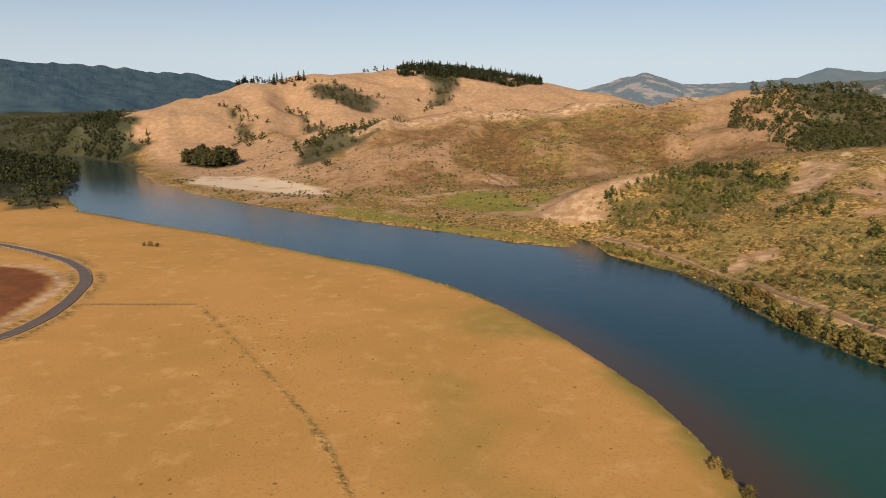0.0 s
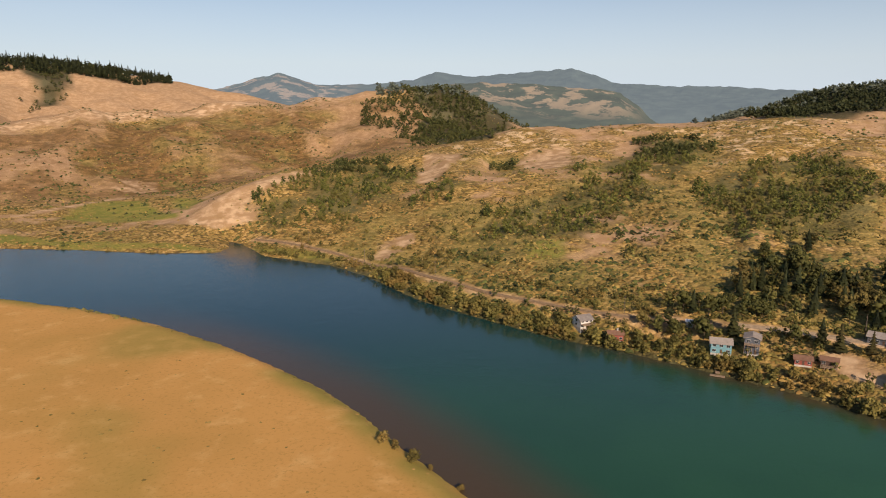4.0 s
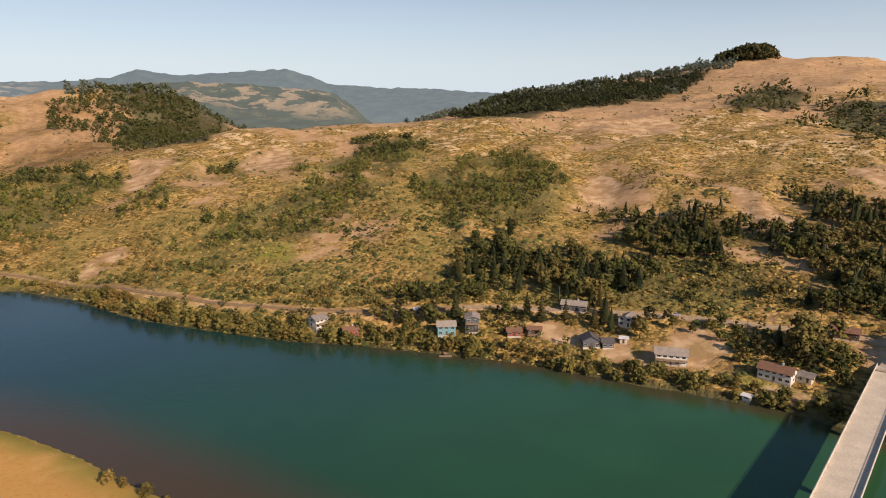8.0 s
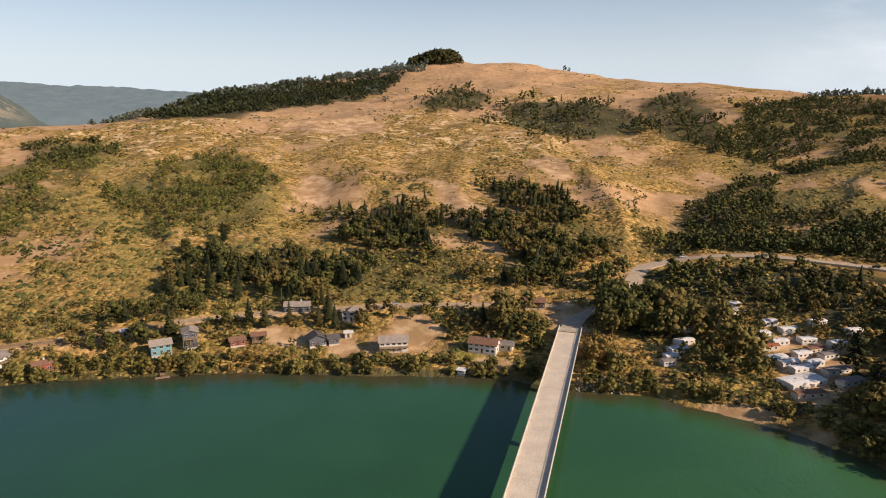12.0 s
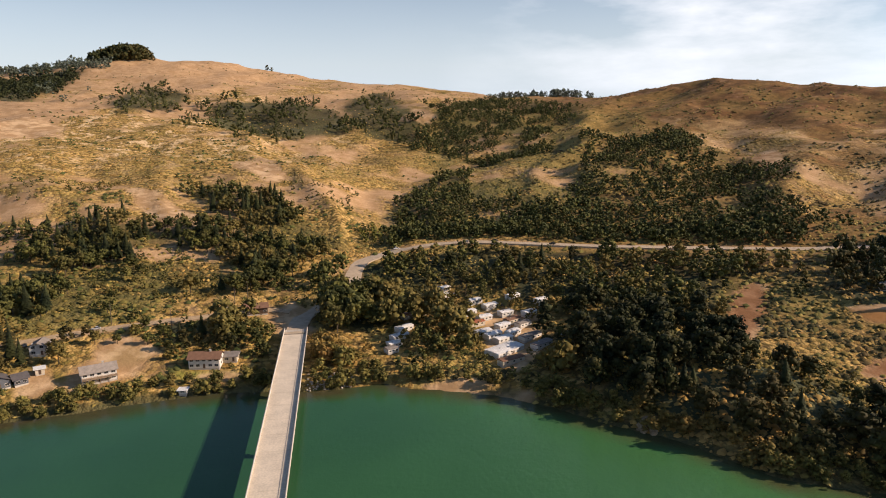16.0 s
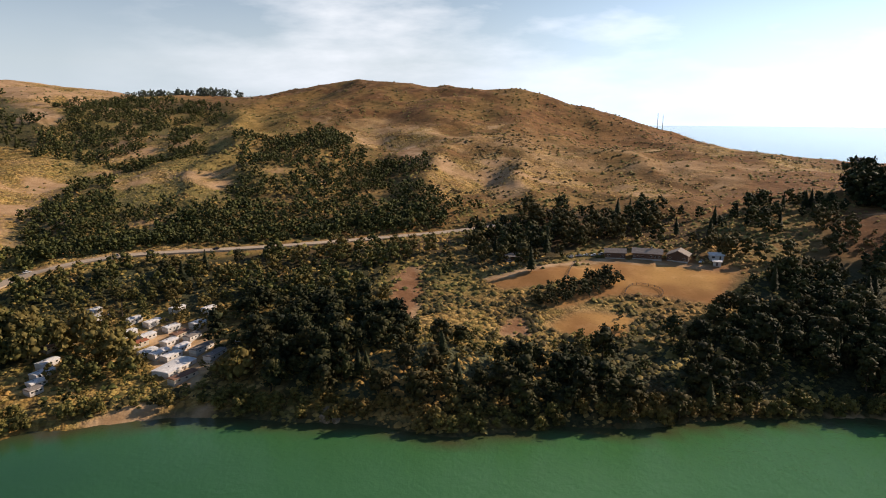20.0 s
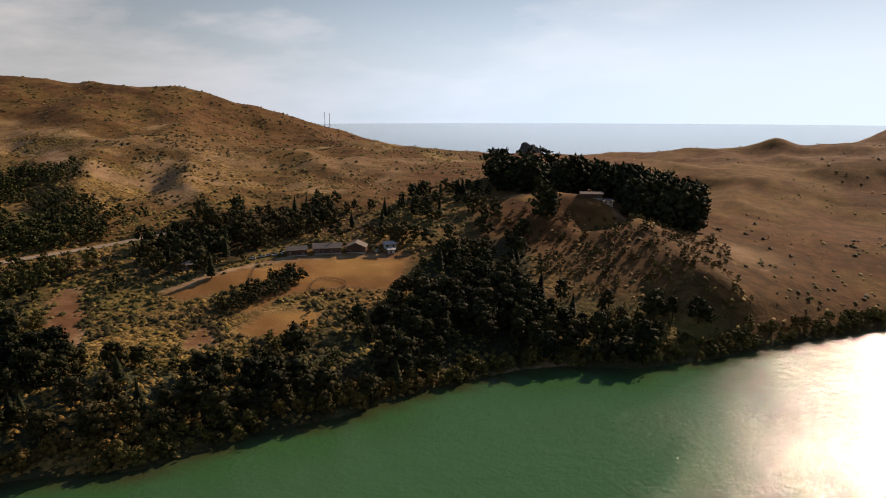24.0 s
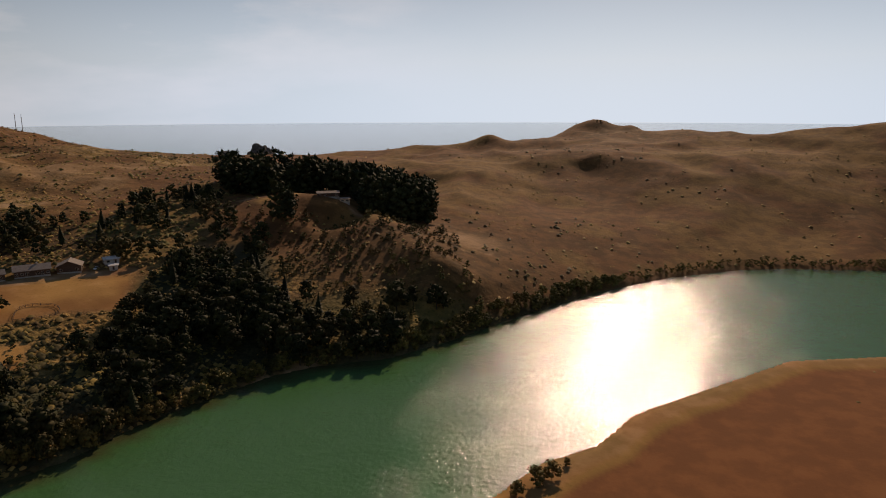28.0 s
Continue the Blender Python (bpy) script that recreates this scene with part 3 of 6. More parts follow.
GROVES.append([(599, -240), (736, -322), (764, -424), (678, -434), (474, -357), (405, -317), (439, -248), (470, -172), (508, -152), (576, -210)])  # dark spur wood
GROVES.append([(478, -23), (559, -55), (741, -131), (620, -147), (544, -168), (478, -157), (473, -112), (472, -62), (464, -30)])  # gully bottom wood
GROVES.append([(609, 107), (612, 68), (553, 25), (488, 19), (465, -7), (408, 27), (425, 60), (445, 139), (483, 155), (493, 124), (487, 56)])  # left gully wood
GROVES.append([(381, 176), (442, 152), (453, 112), (437, 75), (421, 26), (383, 22), (373, 49), (362, 86), (351, 125), (345, 155)])  # dark brush above the road
GROVES.append([(279, 249), (311, 250), (340, 241), (298, 204), (280, 225), (268, 240)])  # trees along the upper road
GROVES.append([(170, 678), (230, 731), (299, 809), (348, 762), (354, 698), (303, 608), (266, 596), (213, 579), (166, 603), (161, 644)])  # spur brush
GROVES.append([(293, 588), (386, 626), (454, 662), (418, 620), (317, 553), (283, 533), (245, 549)])  # spur brush lower
WOODS = []
WOODS.append([(391, 13), (425, -13), (440, -43), (441, -81), (424, -135), (402, -187), (360, -296), (308, -255), (340, -257), (341, -229), (280, -186), (328, -154), (355, -130), (342, -116), (389, -85), (390, -68), (353, -39), (329, -25), (341, -9), (340, 8)])  # wood below the highway
WOODS.append([(289, -104), (331, -141), (274, -181), (220, -150), (221, -124), (237, -105), (262, -110)])  # tall dark wood
WOODS.append([(316, -136), (305, -186), (256, -172), (233, -184), (218, -203), (195, -212), (203, -236), (176, -260), (162, -309), (181, -354), (182, -413), (140, -436), (85, -292), (131, -238), (139, -213), (172, -169), (202, -138), (218, -122), (241, -104)])  # bank wood
WOODS.append([(238, -253), (241, -274), (237, -308), (225, -305), (223, -286), (228, -255)])  # meadow hedge
WOODS.append([(349, -291), (368, -358), (337, -419), (276, -440), (217, -405), (207, -388), (234, -385), (278, -353), (273, -314), (266, -287), (277, -261), (306, -260)])  # wood behind the ranch
WOODS.append([(359, -280), (385, -325), (330, -387), (249, -452), (229, -561), (199, -544), (163, -440), (167, -408), (183, -388), (197, -378), (237, -383), (273, -361), (285, -321), (309, -291), (274, -252), (299, -229)])  # valley wood
WOODS.append([(175, -333), (158, -405), (132, -409), (80, -361), (34, -365), (-2, -371), (-9, -362), (41, -313), (77, -300), (110, -266), (127, -243), (144, -218), (173, -193), (195, -179), (207, -188), (200, -227), (173, -265)])  # knoll foot wood
FAR_WOODS = []
FAR_WOODS.append([(-507, 1335), (-501, 1407), (-431, 1385), (-379, 1232), (-421, 1230)])  # river bend trees
FAR_WOODS.append([(-379, 1948), (-285, 1996), (-174, 1853), (-175, 1705), (-240, 1753), (-341, 1869)])  # golden hill copse
FAR_WOODS.append([(-560, 1756), (-529, 1761), (-446, 1587), (-379, 1436), (-392, 1421), (-464, 1563), (-520, 1680)])  # golden hill gully
FAR_WOODS.append([(-400, 1798), (-342, 1746), (-278, 1566), (-310, 1569)])  # golden hill brush
FAR_WOODS.append([(-271, 1290), (-235, 1377), (-173, 1616), (-123, 1734), (-110, 1199), (-162, 1156), (-210, 1113), (-245, 1113)])  # brown ridge flank
FAR_WOODS.append([(324, 2536), (206, 2372), (49, 2186), (11, 1942), (-44, 1928), (-34, 2082), (-73, 2195)])  # hilltop forest
FAR_WOODS.append([(637, 1266), (1257, 2353), (1291, 2157), (978, 1426), (793, 1126), (508, 776), (451, 791), (525, 1040), (619, 1181)])  # ridge wood
FAR_WOODS.append([(-1377, 2154), (-1113, 2117), (-725, 1577), (-744, 1541), (-654, 1511), (-734, 1489), (-610, 1118), (-447, 800), (-489, 740)])  # left river wood
FAR_WOODS.append([(847, 635), (1218, 810), (1383, 754), (1448, 676), (1500, 470), (1427, 452), (1185, 426), (1002, 524), (812, 539)])  # high ridge forest
FAR_WOODS.append([(1087, 307), (1342, 299), (1198, 207), (1071, 193), (1009, 267)])  # high copse
FAR_WOODS.append([(1091, 179), (1194, 102), (1184, 12), (1064, -36), (925, -47), (900, 19), (878, 87), (974, 151)])  # high wood
FAR_WOODS.append([(1132, -38), (1370, -120), (1184, -129), (1002, -152), (902, -121), (923, -53)])  # high wood beyond
BARE = []
BARE.append([(324, 638), (384, 726), (429, 715), (393, 669), (336, 619)])  # slide on the spur
BARE.append([(450, 635), (497, 671), (538, 650), (489, 583), (443, 573)])  # knob
BARE.append([(201, 470), (225, 498), (256, 503), (240, 482), (207, 453)])  # road cut
BARE.append([(538, 265), (615, 283), (547, 215), (532, 223), (525, 250)])  # slope scar
BARE.append([(869, 445), (983, 411), (910, 306), (836, 283), (806, 358)])  # crest scar
BARE.append([(591, 155), (582, 131), (526, 91), (483, 85), (486, 110)])  # right scar
BARE.append([(693, 89), (760, 56), (630, 26), (616, 44)])  # small scar
BARE.append([(1023, -118), (1093, -158), (1026, -178), (1002, -161)])  # gully knob
BARE.append([(640, -430), (633, -459), (514, -400), (525, -383)])  # coast scar
BARE.append([(279, -188), (319, -219), (329, -239), (285, -213), (263, -188)])  # red cut
BARE.append([(226, -215), (235, -232), (231, -238), (219, -225)])  # low cut
BARE.append([(283, 126), (304, 134), (310, 123), (298, 115), (290, 114)])  # yard
BARE.append([(310, 117), (330, 88), (309, 81), (298, 86), (287, 105)])  # yard by the long house
BARE.append([(293, 61), (301, 56), (299, 38), (293, 39), (293, 49)])  # yard by the last house
BARE.append([(319, 108), (333, 106), (338, 97), (334, 86), (322, 74), (306, 70), (300, 76), (299, 88), (313, 92)])  # open yard with a cut bank
BARE.append([(297, 172), (306, 164), (308, 143), (302, 135), (291, 136), (287, 157)])  # yards among the cottages
BARE.append([(326, 12), (340, 28), (362, 30), (372, 18), (358, 6), (338, 6)])  # bridgehead
BARE.append([(277, -41), (275, -60), (266, -75), (256, -89), (250, -81), (258, -62), (269, -42)])  # spit below the mobile homes
BARE.append([(99, -274), (92, -283), (78, -297), (68, -306), (72, -296), (88, -279)])  # beach under the dark wood
BARE.append([(347, -84), (352, -99), (336, -114), (292, -103), (274, -84), (285, -76)])  # trailer lanes
BARE.append([(88, 675), (133, 693), (181, 720), (267, 742), (222, 708), (174, 682), (153, 636), (122, 640)])  # spur face
BARE.append([(53, 978), (78, 1024), (110, 1004), (108, 957), (71, 944)])  # valley knob
BARE.append([(-395, 1041), (-403, 1138), (-322, 1120), (-179, 956), (-146, 897), (-200, 901), (-294, 964)])  # sand bar
BARE.append([(83, -479), (69, -476), (37, -424), (5, -389), (8, -382), (33, -390), (56, -410), (75, -440)])  # knoll ridge
BARE.append([(-52, -223), (-68, -249), (-98, -271), (-151, -307), (-192, -319), (-183, -308), (-142, -287), (-101, -262), (-72, -232), (-55, -219)])  # near beach
MEADOWS = []
MEADOWS.append([(273, -253), (265, -296), (247, -331), (218, -357), (196, -369), (183, -352), (175, -320), (215, -295), (226, -258), (234, -253), (244, -281), (262, -252)])  # ranch meadow
MEADOWS.append([(220, -238), (217, -268), (194, -281), (184, -258), (203, -240)])  # rough meadow
MEADOWS.append([(168, -491), (157, -500), (129, -531), (118, -525), (134, -503), (153, -488)])  # knoll meadow
MEADOWS.append([(630, -491), (595, -575), (526, -599), (377, -635), (320, -708), (284, -491), (289, -446), (429, -531), (469, -501)])  # coast grass
MEADOWS.append([(811, -477), (787, -544), (663, -508), (771, -462)])  # coast grass upper
MEADOWS.append([(1603, 510), (1604, 399), (1669, 121), (1421, 123), (1379, 284), (1459, 426)])  # high meadow
DAMP = []
DAMP.append([(313, 96), (322, 100), (327, 90), (318, 82), (310, 86)])  # grass in the yard
DAMP.append([(304, 68), (305, 57), (300, 37), (296, 39), (293, 58), (295, 66)])  # lawn by the water
DAMP.append([(-11, 807), (28, 904), (78, 867), (95, 746), (111, 734), (131, 784), (113, 884), (101, 712), (43, 742)])  # valley green
DAMP.append([(-129, 789), (-67, 760), (3, 672), (86, 612), (105, 581), (-2, 654), (-123, 745)])  # marsh edge
DAMP.append([(137, 574), (153, 557), (178, 496), (176, 486), (160, 514), (135, 556)])  # creek mouth marsh
DAMP.append([(290, 398), (312, 381), (291, 351), (268, 363)])  # green hollow
def patch(x, y, polys, edge=8.0, seed=70):
    """Share of cover by patches with frayed edges."""
    out = np.zeros(np.shape(x))
    fray = rough(x, y, edge * 4, 3, seed) * edge
    for poly in polys:
        p = np.array(poly, float)
        near = (x > p[:, 0].min() - 3 * edge) & (x < p[:, 0].max() + 3 * edge) & (y > p[:, 1].min() - 3 * edge) & (y < p[:, 1].max() + 3 * edge)
        if near.any():
            gx, gy = x[near], y[near]
            d = np.where(inside(gx, gy, p), 1, -1) * line_gap(gx, gy, p, True) + fray[near]
            out[near] = np.maximum(out[near], soft(d, -edge * 0.4, edge * 0.6))
    return out


def cover(x, y, z):
    """What grows or lies where: shares of pasture, scrub, damp green, woodland floor, bare soil and ploughed earth, the
    last also as painted backlit shade.
    """
    b = np.degrees(np.arctan2(x, y))
    b = np.where(b < -90, b + 360, b)
    reach = np.hypot(x, y)
    n1, n2, n3 = rough(x, y, 120, 4, 51), rough(x, y, 34, 3, 57), rough(x, y, 14, 2, 59)
    shore = line_gap(x, y, FAR_SHORE + FAR_SHORE_DOWN)
    near = line_gap(x, y, NEAR_SHORE)
    north = (shore > near) & (reach < 1000)
    pasture = soft(z, 14, 7) * north
    # scrub thins on the crests and towards the sea hills, and grows thick on the banks
    thick = 0.66 * soft(b, 9, 16) * soft(b, 172, 150) * soft(reach, 1150, 900) + 0.26 * soft(b, 92, 104) * soft(b, 158, 140) + 0.46 * soft(b, -16, -6) * soft(b, 34, 28) * soft(reach, 1500, 1250) + 0.52 * soft(b, 140, 165)
    thick = thick + 0.25 * soft(reach, 520, 380) * soft(b, 16, 30) + 0.20 * soft(b, 50, 60) * soft(b, 112, 104) * soft(reach, 950, 1050) - 0.08 * soft(reach, 640, 950) * soft(b, 30, 60) * soft(b, 110, 95)
    scrub = soft(n1 * 0.6 + n2 * 0.45 + n3 * 0.4 + thick, 0.18, 0.66) * ~north * soft(reach, 1900, 1600)
    gully = soft(np.abs(rills(x, y, b, reach)) + 0.12 * n2, 0.26, 0.46)
    face = soft(b, -14, -7) * soft(b, 36, 30) * soft(reach, 880, 960) * soft(reach, 1420, 1300)
    scrub = np.maximum(scrub * (1 - 0.5 * face), face * gully)
    scrub = np.maximum(scrub, soft(shore, 26, 12) * ~north * soft(b, 10, 16))
    scrub = np.maximum(scrub, soft(shore, 70, 30) * ~north * soft(b, 18, -4) * soft(n2, -0.5, 0.1))
    # dark wood floor, with shade between the crowns painted in
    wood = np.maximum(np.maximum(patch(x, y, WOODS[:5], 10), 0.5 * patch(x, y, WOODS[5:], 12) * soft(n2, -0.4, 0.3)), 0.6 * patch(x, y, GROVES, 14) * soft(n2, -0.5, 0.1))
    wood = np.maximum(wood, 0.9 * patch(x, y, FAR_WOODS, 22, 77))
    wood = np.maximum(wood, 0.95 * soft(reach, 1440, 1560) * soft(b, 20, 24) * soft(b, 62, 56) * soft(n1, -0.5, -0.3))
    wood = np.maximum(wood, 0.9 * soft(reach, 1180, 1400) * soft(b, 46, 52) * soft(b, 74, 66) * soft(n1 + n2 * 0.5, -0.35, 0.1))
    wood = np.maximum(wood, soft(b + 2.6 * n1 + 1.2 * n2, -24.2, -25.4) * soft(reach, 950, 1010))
    # dark shore strip: shade under overhanging brush, painted into the ground
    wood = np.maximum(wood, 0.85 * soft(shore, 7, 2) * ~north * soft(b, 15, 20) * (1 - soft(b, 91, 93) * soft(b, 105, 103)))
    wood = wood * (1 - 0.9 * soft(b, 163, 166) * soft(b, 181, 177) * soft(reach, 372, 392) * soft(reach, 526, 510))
    damp = patch(x, y, DAMP, 6, 81)
    damp = np.maximum(damp, 0.75 * soft(near, 16, 4) * north * soft(n2, -0.6, 0.2))
    damp = np.maximum(damp, 0.55 * pasture * soft(n1, 0.18, 0.5) * soft(b, -8, 6))
    bare = 0.85 * patch(x, y, BARE[:-2], 4, 85) * soft(n3 + n2 * 0.5, -0.75, -0.1)
    lane = np.minimum(line_gap(x, y, FARM_TRACK), np.minimum(line_gap(x, y, VALLEY_TRACK), line_gap(x, y, BAR_TRACK)))
    lane = np.minimum(lane, np.minimum(line_gap(x, y, RANCH_DRIVE), line_gap(x, y, KNOLL_DRIVE)))
    sides = np.minimum.reduce([line_gap(x, y, way) for way in WAYS])
    bare = np.maximum(bare, np.maximum(np.maximum(soft(lane, 4.5, 2.2), 0.95 * soft(line_gap(x, y, CREST_TRACK), 24, 12)), 0.5 * soft(sides, 4.6, 3.0)))
    mead = np.maximum(patch(x, y, MEADOWS[:3], 7, 89), np.maximum(0.75 * patch(x, y, MEADOWS[3:5], 30, 89) * soft(n2, -0.3, 0.4), patch(x, y, MEADOWS[5:], 10, 89)))
    pasture = np.maximum(pasture, 0.85 * patch(x, y, MEADOWS[:3], 7, 89))
    scrub, wood = scrub * (1 - mead) * (1 - bare), wood * (1 - mead) * (1 - bare)
    ditch = 0.8 * soft(line_gap(x, y, DITCH) + 0.5 * n3, 1.7, 0.5) * soft(n2, -0.8, 0)
    scrub = np.maximum(scrub, np.maximum(ditch, 0.85 * soft(np.abs(line_gap(x, y, FARM_ROAD) - 8), 3.5, 1.2) * soft(n2, -0.4, 0.1)))
    till_shade = np.maximum(patch(x, y, [TILLED], 3, 93) * soft(lane, 4, 7), 0.75 * patch(x, y, BARE[-1:], 3, 85))
    # pasture towards the sun: dark look of backlit grass painted as red-brown
    till_shade = np.maximum(till_shade, 0.95 * pasture * soft(b, 178, 188) * north)
    till_shade = np.maximum(till_shade, 0.6 * patch(x, y, MEADOWS[:2], 7, 89) * soft(n2 + 0.5 * n3, -0.6, 0.3))
    # red-brown over the hills towards the sun, painted darker as if backlit
    till_shade = np.maximum(till_shade, (0.36 * soft(b, 104, 116) + 0.16 * soft(b, 156, 170)) * ~north * soft(n1 + 0.5 * n2, -0.7, 0.3) * (1 - mead) * soft(reach, 380, 480))
    till_shade = np.maximum(till_shade, 0.7 * patch(x, y, BARE[9:11], 5, 85))
    # a strip of mud with a grassy lip where the river has dropped
    strip = soft(b, 183, 187) * north * soft(y, -150, -190)
    lip = near + 2.5 * wave(x, y, 17, 87)
    bare, till_shade = np.maximum(bare, 0.4 * strip * soft(lip, 12, 9.5)), till_shade * (1 - 0.5 * strip * soft(lip, 17, 13))
    damp = np.maximum(damp, 0.5 * strip * soft(lip, 19, 16) * soft(lip, 10, 12))
    crest = line_gap(x, y, CREST_TRACK)
    olive = np.maximum(patch(x, y, GROVES, 40, 71), 0.8 * patch(x, y, WOODS, 24, 73)) * ~north * soft(n1 + n2, -0.7, 0.1)
    olive = np.maximum(olive, 0.75 * soft(b, 14, 22) * soft(b, 74, 60) * soft(reach, 720, 560) * soft(n1 * 0.8 + n2 * 0.6, -0.25, 0.25) * ~north)
    olive = np.maximum(olive, 0.9 * soft(b, 98, 102) * soft(b, 122, 114) * soft(reach, 1150, 1000) * soft(reach, 460, 520) * soft(n1 + n2, -0.9, -0.2))
    olive = np.maximum(olive, 0.7 * soft(b, 98, 106) * soft(b, 150, 140) * soft(reach, 980, 700) * soft(n1 + 0.5 * n2, -0.3, 0.2) * ~north)
    olive = np.maximum(olive * (1 - 0.8 * face), 0.55 * face * gully * soft(n2, 0.0, 0.4)) * (1 - mead) * (1 - bare)
    # brown heath cover; its colour also carries the sea hills' backlit darkness
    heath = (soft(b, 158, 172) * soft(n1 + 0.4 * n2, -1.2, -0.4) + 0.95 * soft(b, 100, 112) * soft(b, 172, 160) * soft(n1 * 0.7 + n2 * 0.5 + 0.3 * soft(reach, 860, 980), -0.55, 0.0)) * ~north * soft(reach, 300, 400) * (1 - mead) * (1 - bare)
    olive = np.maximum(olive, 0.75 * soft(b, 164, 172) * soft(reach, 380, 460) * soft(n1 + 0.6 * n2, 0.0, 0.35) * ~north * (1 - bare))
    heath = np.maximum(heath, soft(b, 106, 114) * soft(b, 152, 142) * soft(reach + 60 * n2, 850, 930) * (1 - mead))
    olive = np.maximum(olive, 0.6 * soft(b, 106, 114) * soft(b, 150, 132) * soft(reach + 80 * n2, 860, 940) * soft(n1 + n2, -0.2, 0.5))
    heath = np.maximum(heath, face * np.maximum(0.3 + 0.45 * soft(n1 + n2 * 0.7, -0.1, 0.4), 0.8 * gully) * soft(crest, 25, 60))
    straw = soft(b, 24, 34) * soft(b, 96, 88) * soft(reach + 90 * n1, 620, 900) * soft(reach, 1900, 1500) + 0.5 * soft(b, 96, 104) * soft(b, 168, 150) * soft(reach, 560, 760)
    straw = np.maximum(straw, 0.4 * soft(b, -14, -4) * soft(b, 34, 26) * soft(reach, 900, 1000)) * (1 - wood)
    return dict(sand=0.95 * patch(x, y, BARE[-3:-2], 8, 91) * soft(n3, -0.8, -0.1), straw=straw, olive=olive, heath=heath, pasture=pasture, scrub=scrub, damp=damp, wood=wood, soil=bare, tilled_shade=till_shade)


ground = ground_sheet()


def water_sheet():
    rings = np.concatenate(([0.05], np.exp(np.linspace(math.log(60), math.log(1500), 100)), np.linspace(1600, 4900, 12)))
    az = np.radians(np.arange(0, 360, 1.0))
    r, b = np.meshgrid(rings, az, indexing="ij")
    x, y = (r * np.sin(b)).ravel(), (r * np.cos(b)).ravel()
    k = np.arange(x.size).reshape(r.shape)
    nxt = np.roll(k, -1, 1)
    quads = np.stack((k[:-1], nxt[:-1], nxt[1:], k[1:]), -1).reshape(-1, 4)[:, ::-1]
    ob = mesh_object("water", [(a, c, 0.0) for a, c in zip(x, y)], quads.tolist(), WATER)
    shoal = soft(line_gap(x, y, NEAR_SHORE) + 7 * wave(x, y, 40, 5), 46, 6) * soft(y, -160, -60) * soft(y, 480, 330)
    shoal = np.maximum(shoal, soft(line_gap(x, y, FAR_SHORE + FAR_SHORE_DOWN) + 2 * wave(x, y, 15, 6), 12, 3) * 0.8 * soft(y, 300, 200))
    silt = ob.data.attributes.new("silt", "FLOAT", "POINT")
    green = soft(y + 30 * wave(x, y, 120, 8), 400, -10) * soft(np.hypot(x, y), 1400, 700)
    silt.data.foreach_set("value", green.astype(np.float32))
    milk = ob.data.attributes.new("milky", "FLOAT", "POINT")
    milk.data.foreach_set("value", (soft(y + 25 * wave(x, y, 90, 12), 30, -190) * soft(np.hypot(x, y), 1300, 700)).astype(np.float32))
    a = ob.data.attributes.new("shallow", "FLOAT", "POINT")
    a.data.foreach_set("value", shoal.astype(np.float32))
    return tagged(ob, "calm green river opening to the hazy sea", "water", kind="structure")


water = water_sheet()


# ---- the far ranges, as backdrops with their haze put on as glow ----
def far_material(name, forest, grass, haze_glow, clearing=0.62):
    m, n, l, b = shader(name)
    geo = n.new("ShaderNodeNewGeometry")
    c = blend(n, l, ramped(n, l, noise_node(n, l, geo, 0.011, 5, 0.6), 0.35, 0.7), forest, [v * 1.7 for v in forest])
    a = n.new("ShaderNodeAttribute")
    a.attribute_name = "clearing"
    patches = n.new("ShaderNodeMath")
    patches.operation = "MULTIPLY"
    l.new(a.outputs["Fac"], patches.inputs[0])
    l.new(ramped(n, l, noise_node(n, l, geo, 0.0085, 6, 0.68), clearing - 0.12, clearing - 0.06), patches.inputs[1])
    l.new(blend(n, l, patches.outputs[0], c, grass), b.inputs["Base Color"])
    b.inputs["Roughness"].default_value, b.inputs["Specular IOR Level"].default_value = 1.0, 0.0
    # bluish emission paints the haze between the eye and the hills
    b.inputs["Emission Color"].default_value, b.inputs["Emission Strength"].default_value = (*haze_glow, 1), 1.0
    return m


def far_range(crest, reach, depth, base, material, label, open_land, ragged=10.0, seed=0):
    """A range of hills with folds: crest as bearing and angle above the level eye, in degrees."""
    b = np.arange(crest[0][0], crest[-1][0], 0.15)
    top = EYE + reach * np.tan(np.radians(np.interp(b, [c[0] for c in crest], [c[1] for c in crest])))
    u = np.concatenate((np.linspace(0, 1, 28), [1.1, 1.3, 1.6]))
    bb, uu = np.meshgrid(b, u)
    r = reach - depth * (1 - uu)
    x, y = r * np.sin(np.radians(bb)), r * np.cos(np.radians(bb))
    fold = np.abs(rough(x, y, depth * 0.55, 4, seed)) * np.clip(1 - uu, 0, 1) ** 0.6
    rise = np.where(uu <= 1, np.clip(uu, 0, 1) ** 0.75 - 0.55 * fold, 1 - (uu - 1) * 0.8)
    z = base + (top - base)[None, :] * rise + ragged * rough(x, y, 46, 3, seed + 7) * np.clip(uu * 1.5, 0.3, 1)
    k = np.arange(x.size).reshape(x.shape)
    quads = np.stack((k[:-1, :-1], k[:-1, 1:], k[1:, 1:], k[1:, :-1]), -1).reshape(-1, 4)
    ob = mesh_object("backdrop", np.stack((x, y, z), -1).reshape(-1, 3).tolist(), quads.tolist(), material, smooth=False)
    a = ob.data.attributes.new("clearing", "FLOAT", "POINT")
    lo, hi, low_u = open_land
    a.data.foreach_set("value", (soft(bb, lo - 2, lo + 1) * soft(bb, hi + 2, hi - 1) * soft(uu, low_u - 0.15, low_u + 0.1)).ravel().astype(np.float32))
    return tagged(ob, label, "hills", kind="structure")


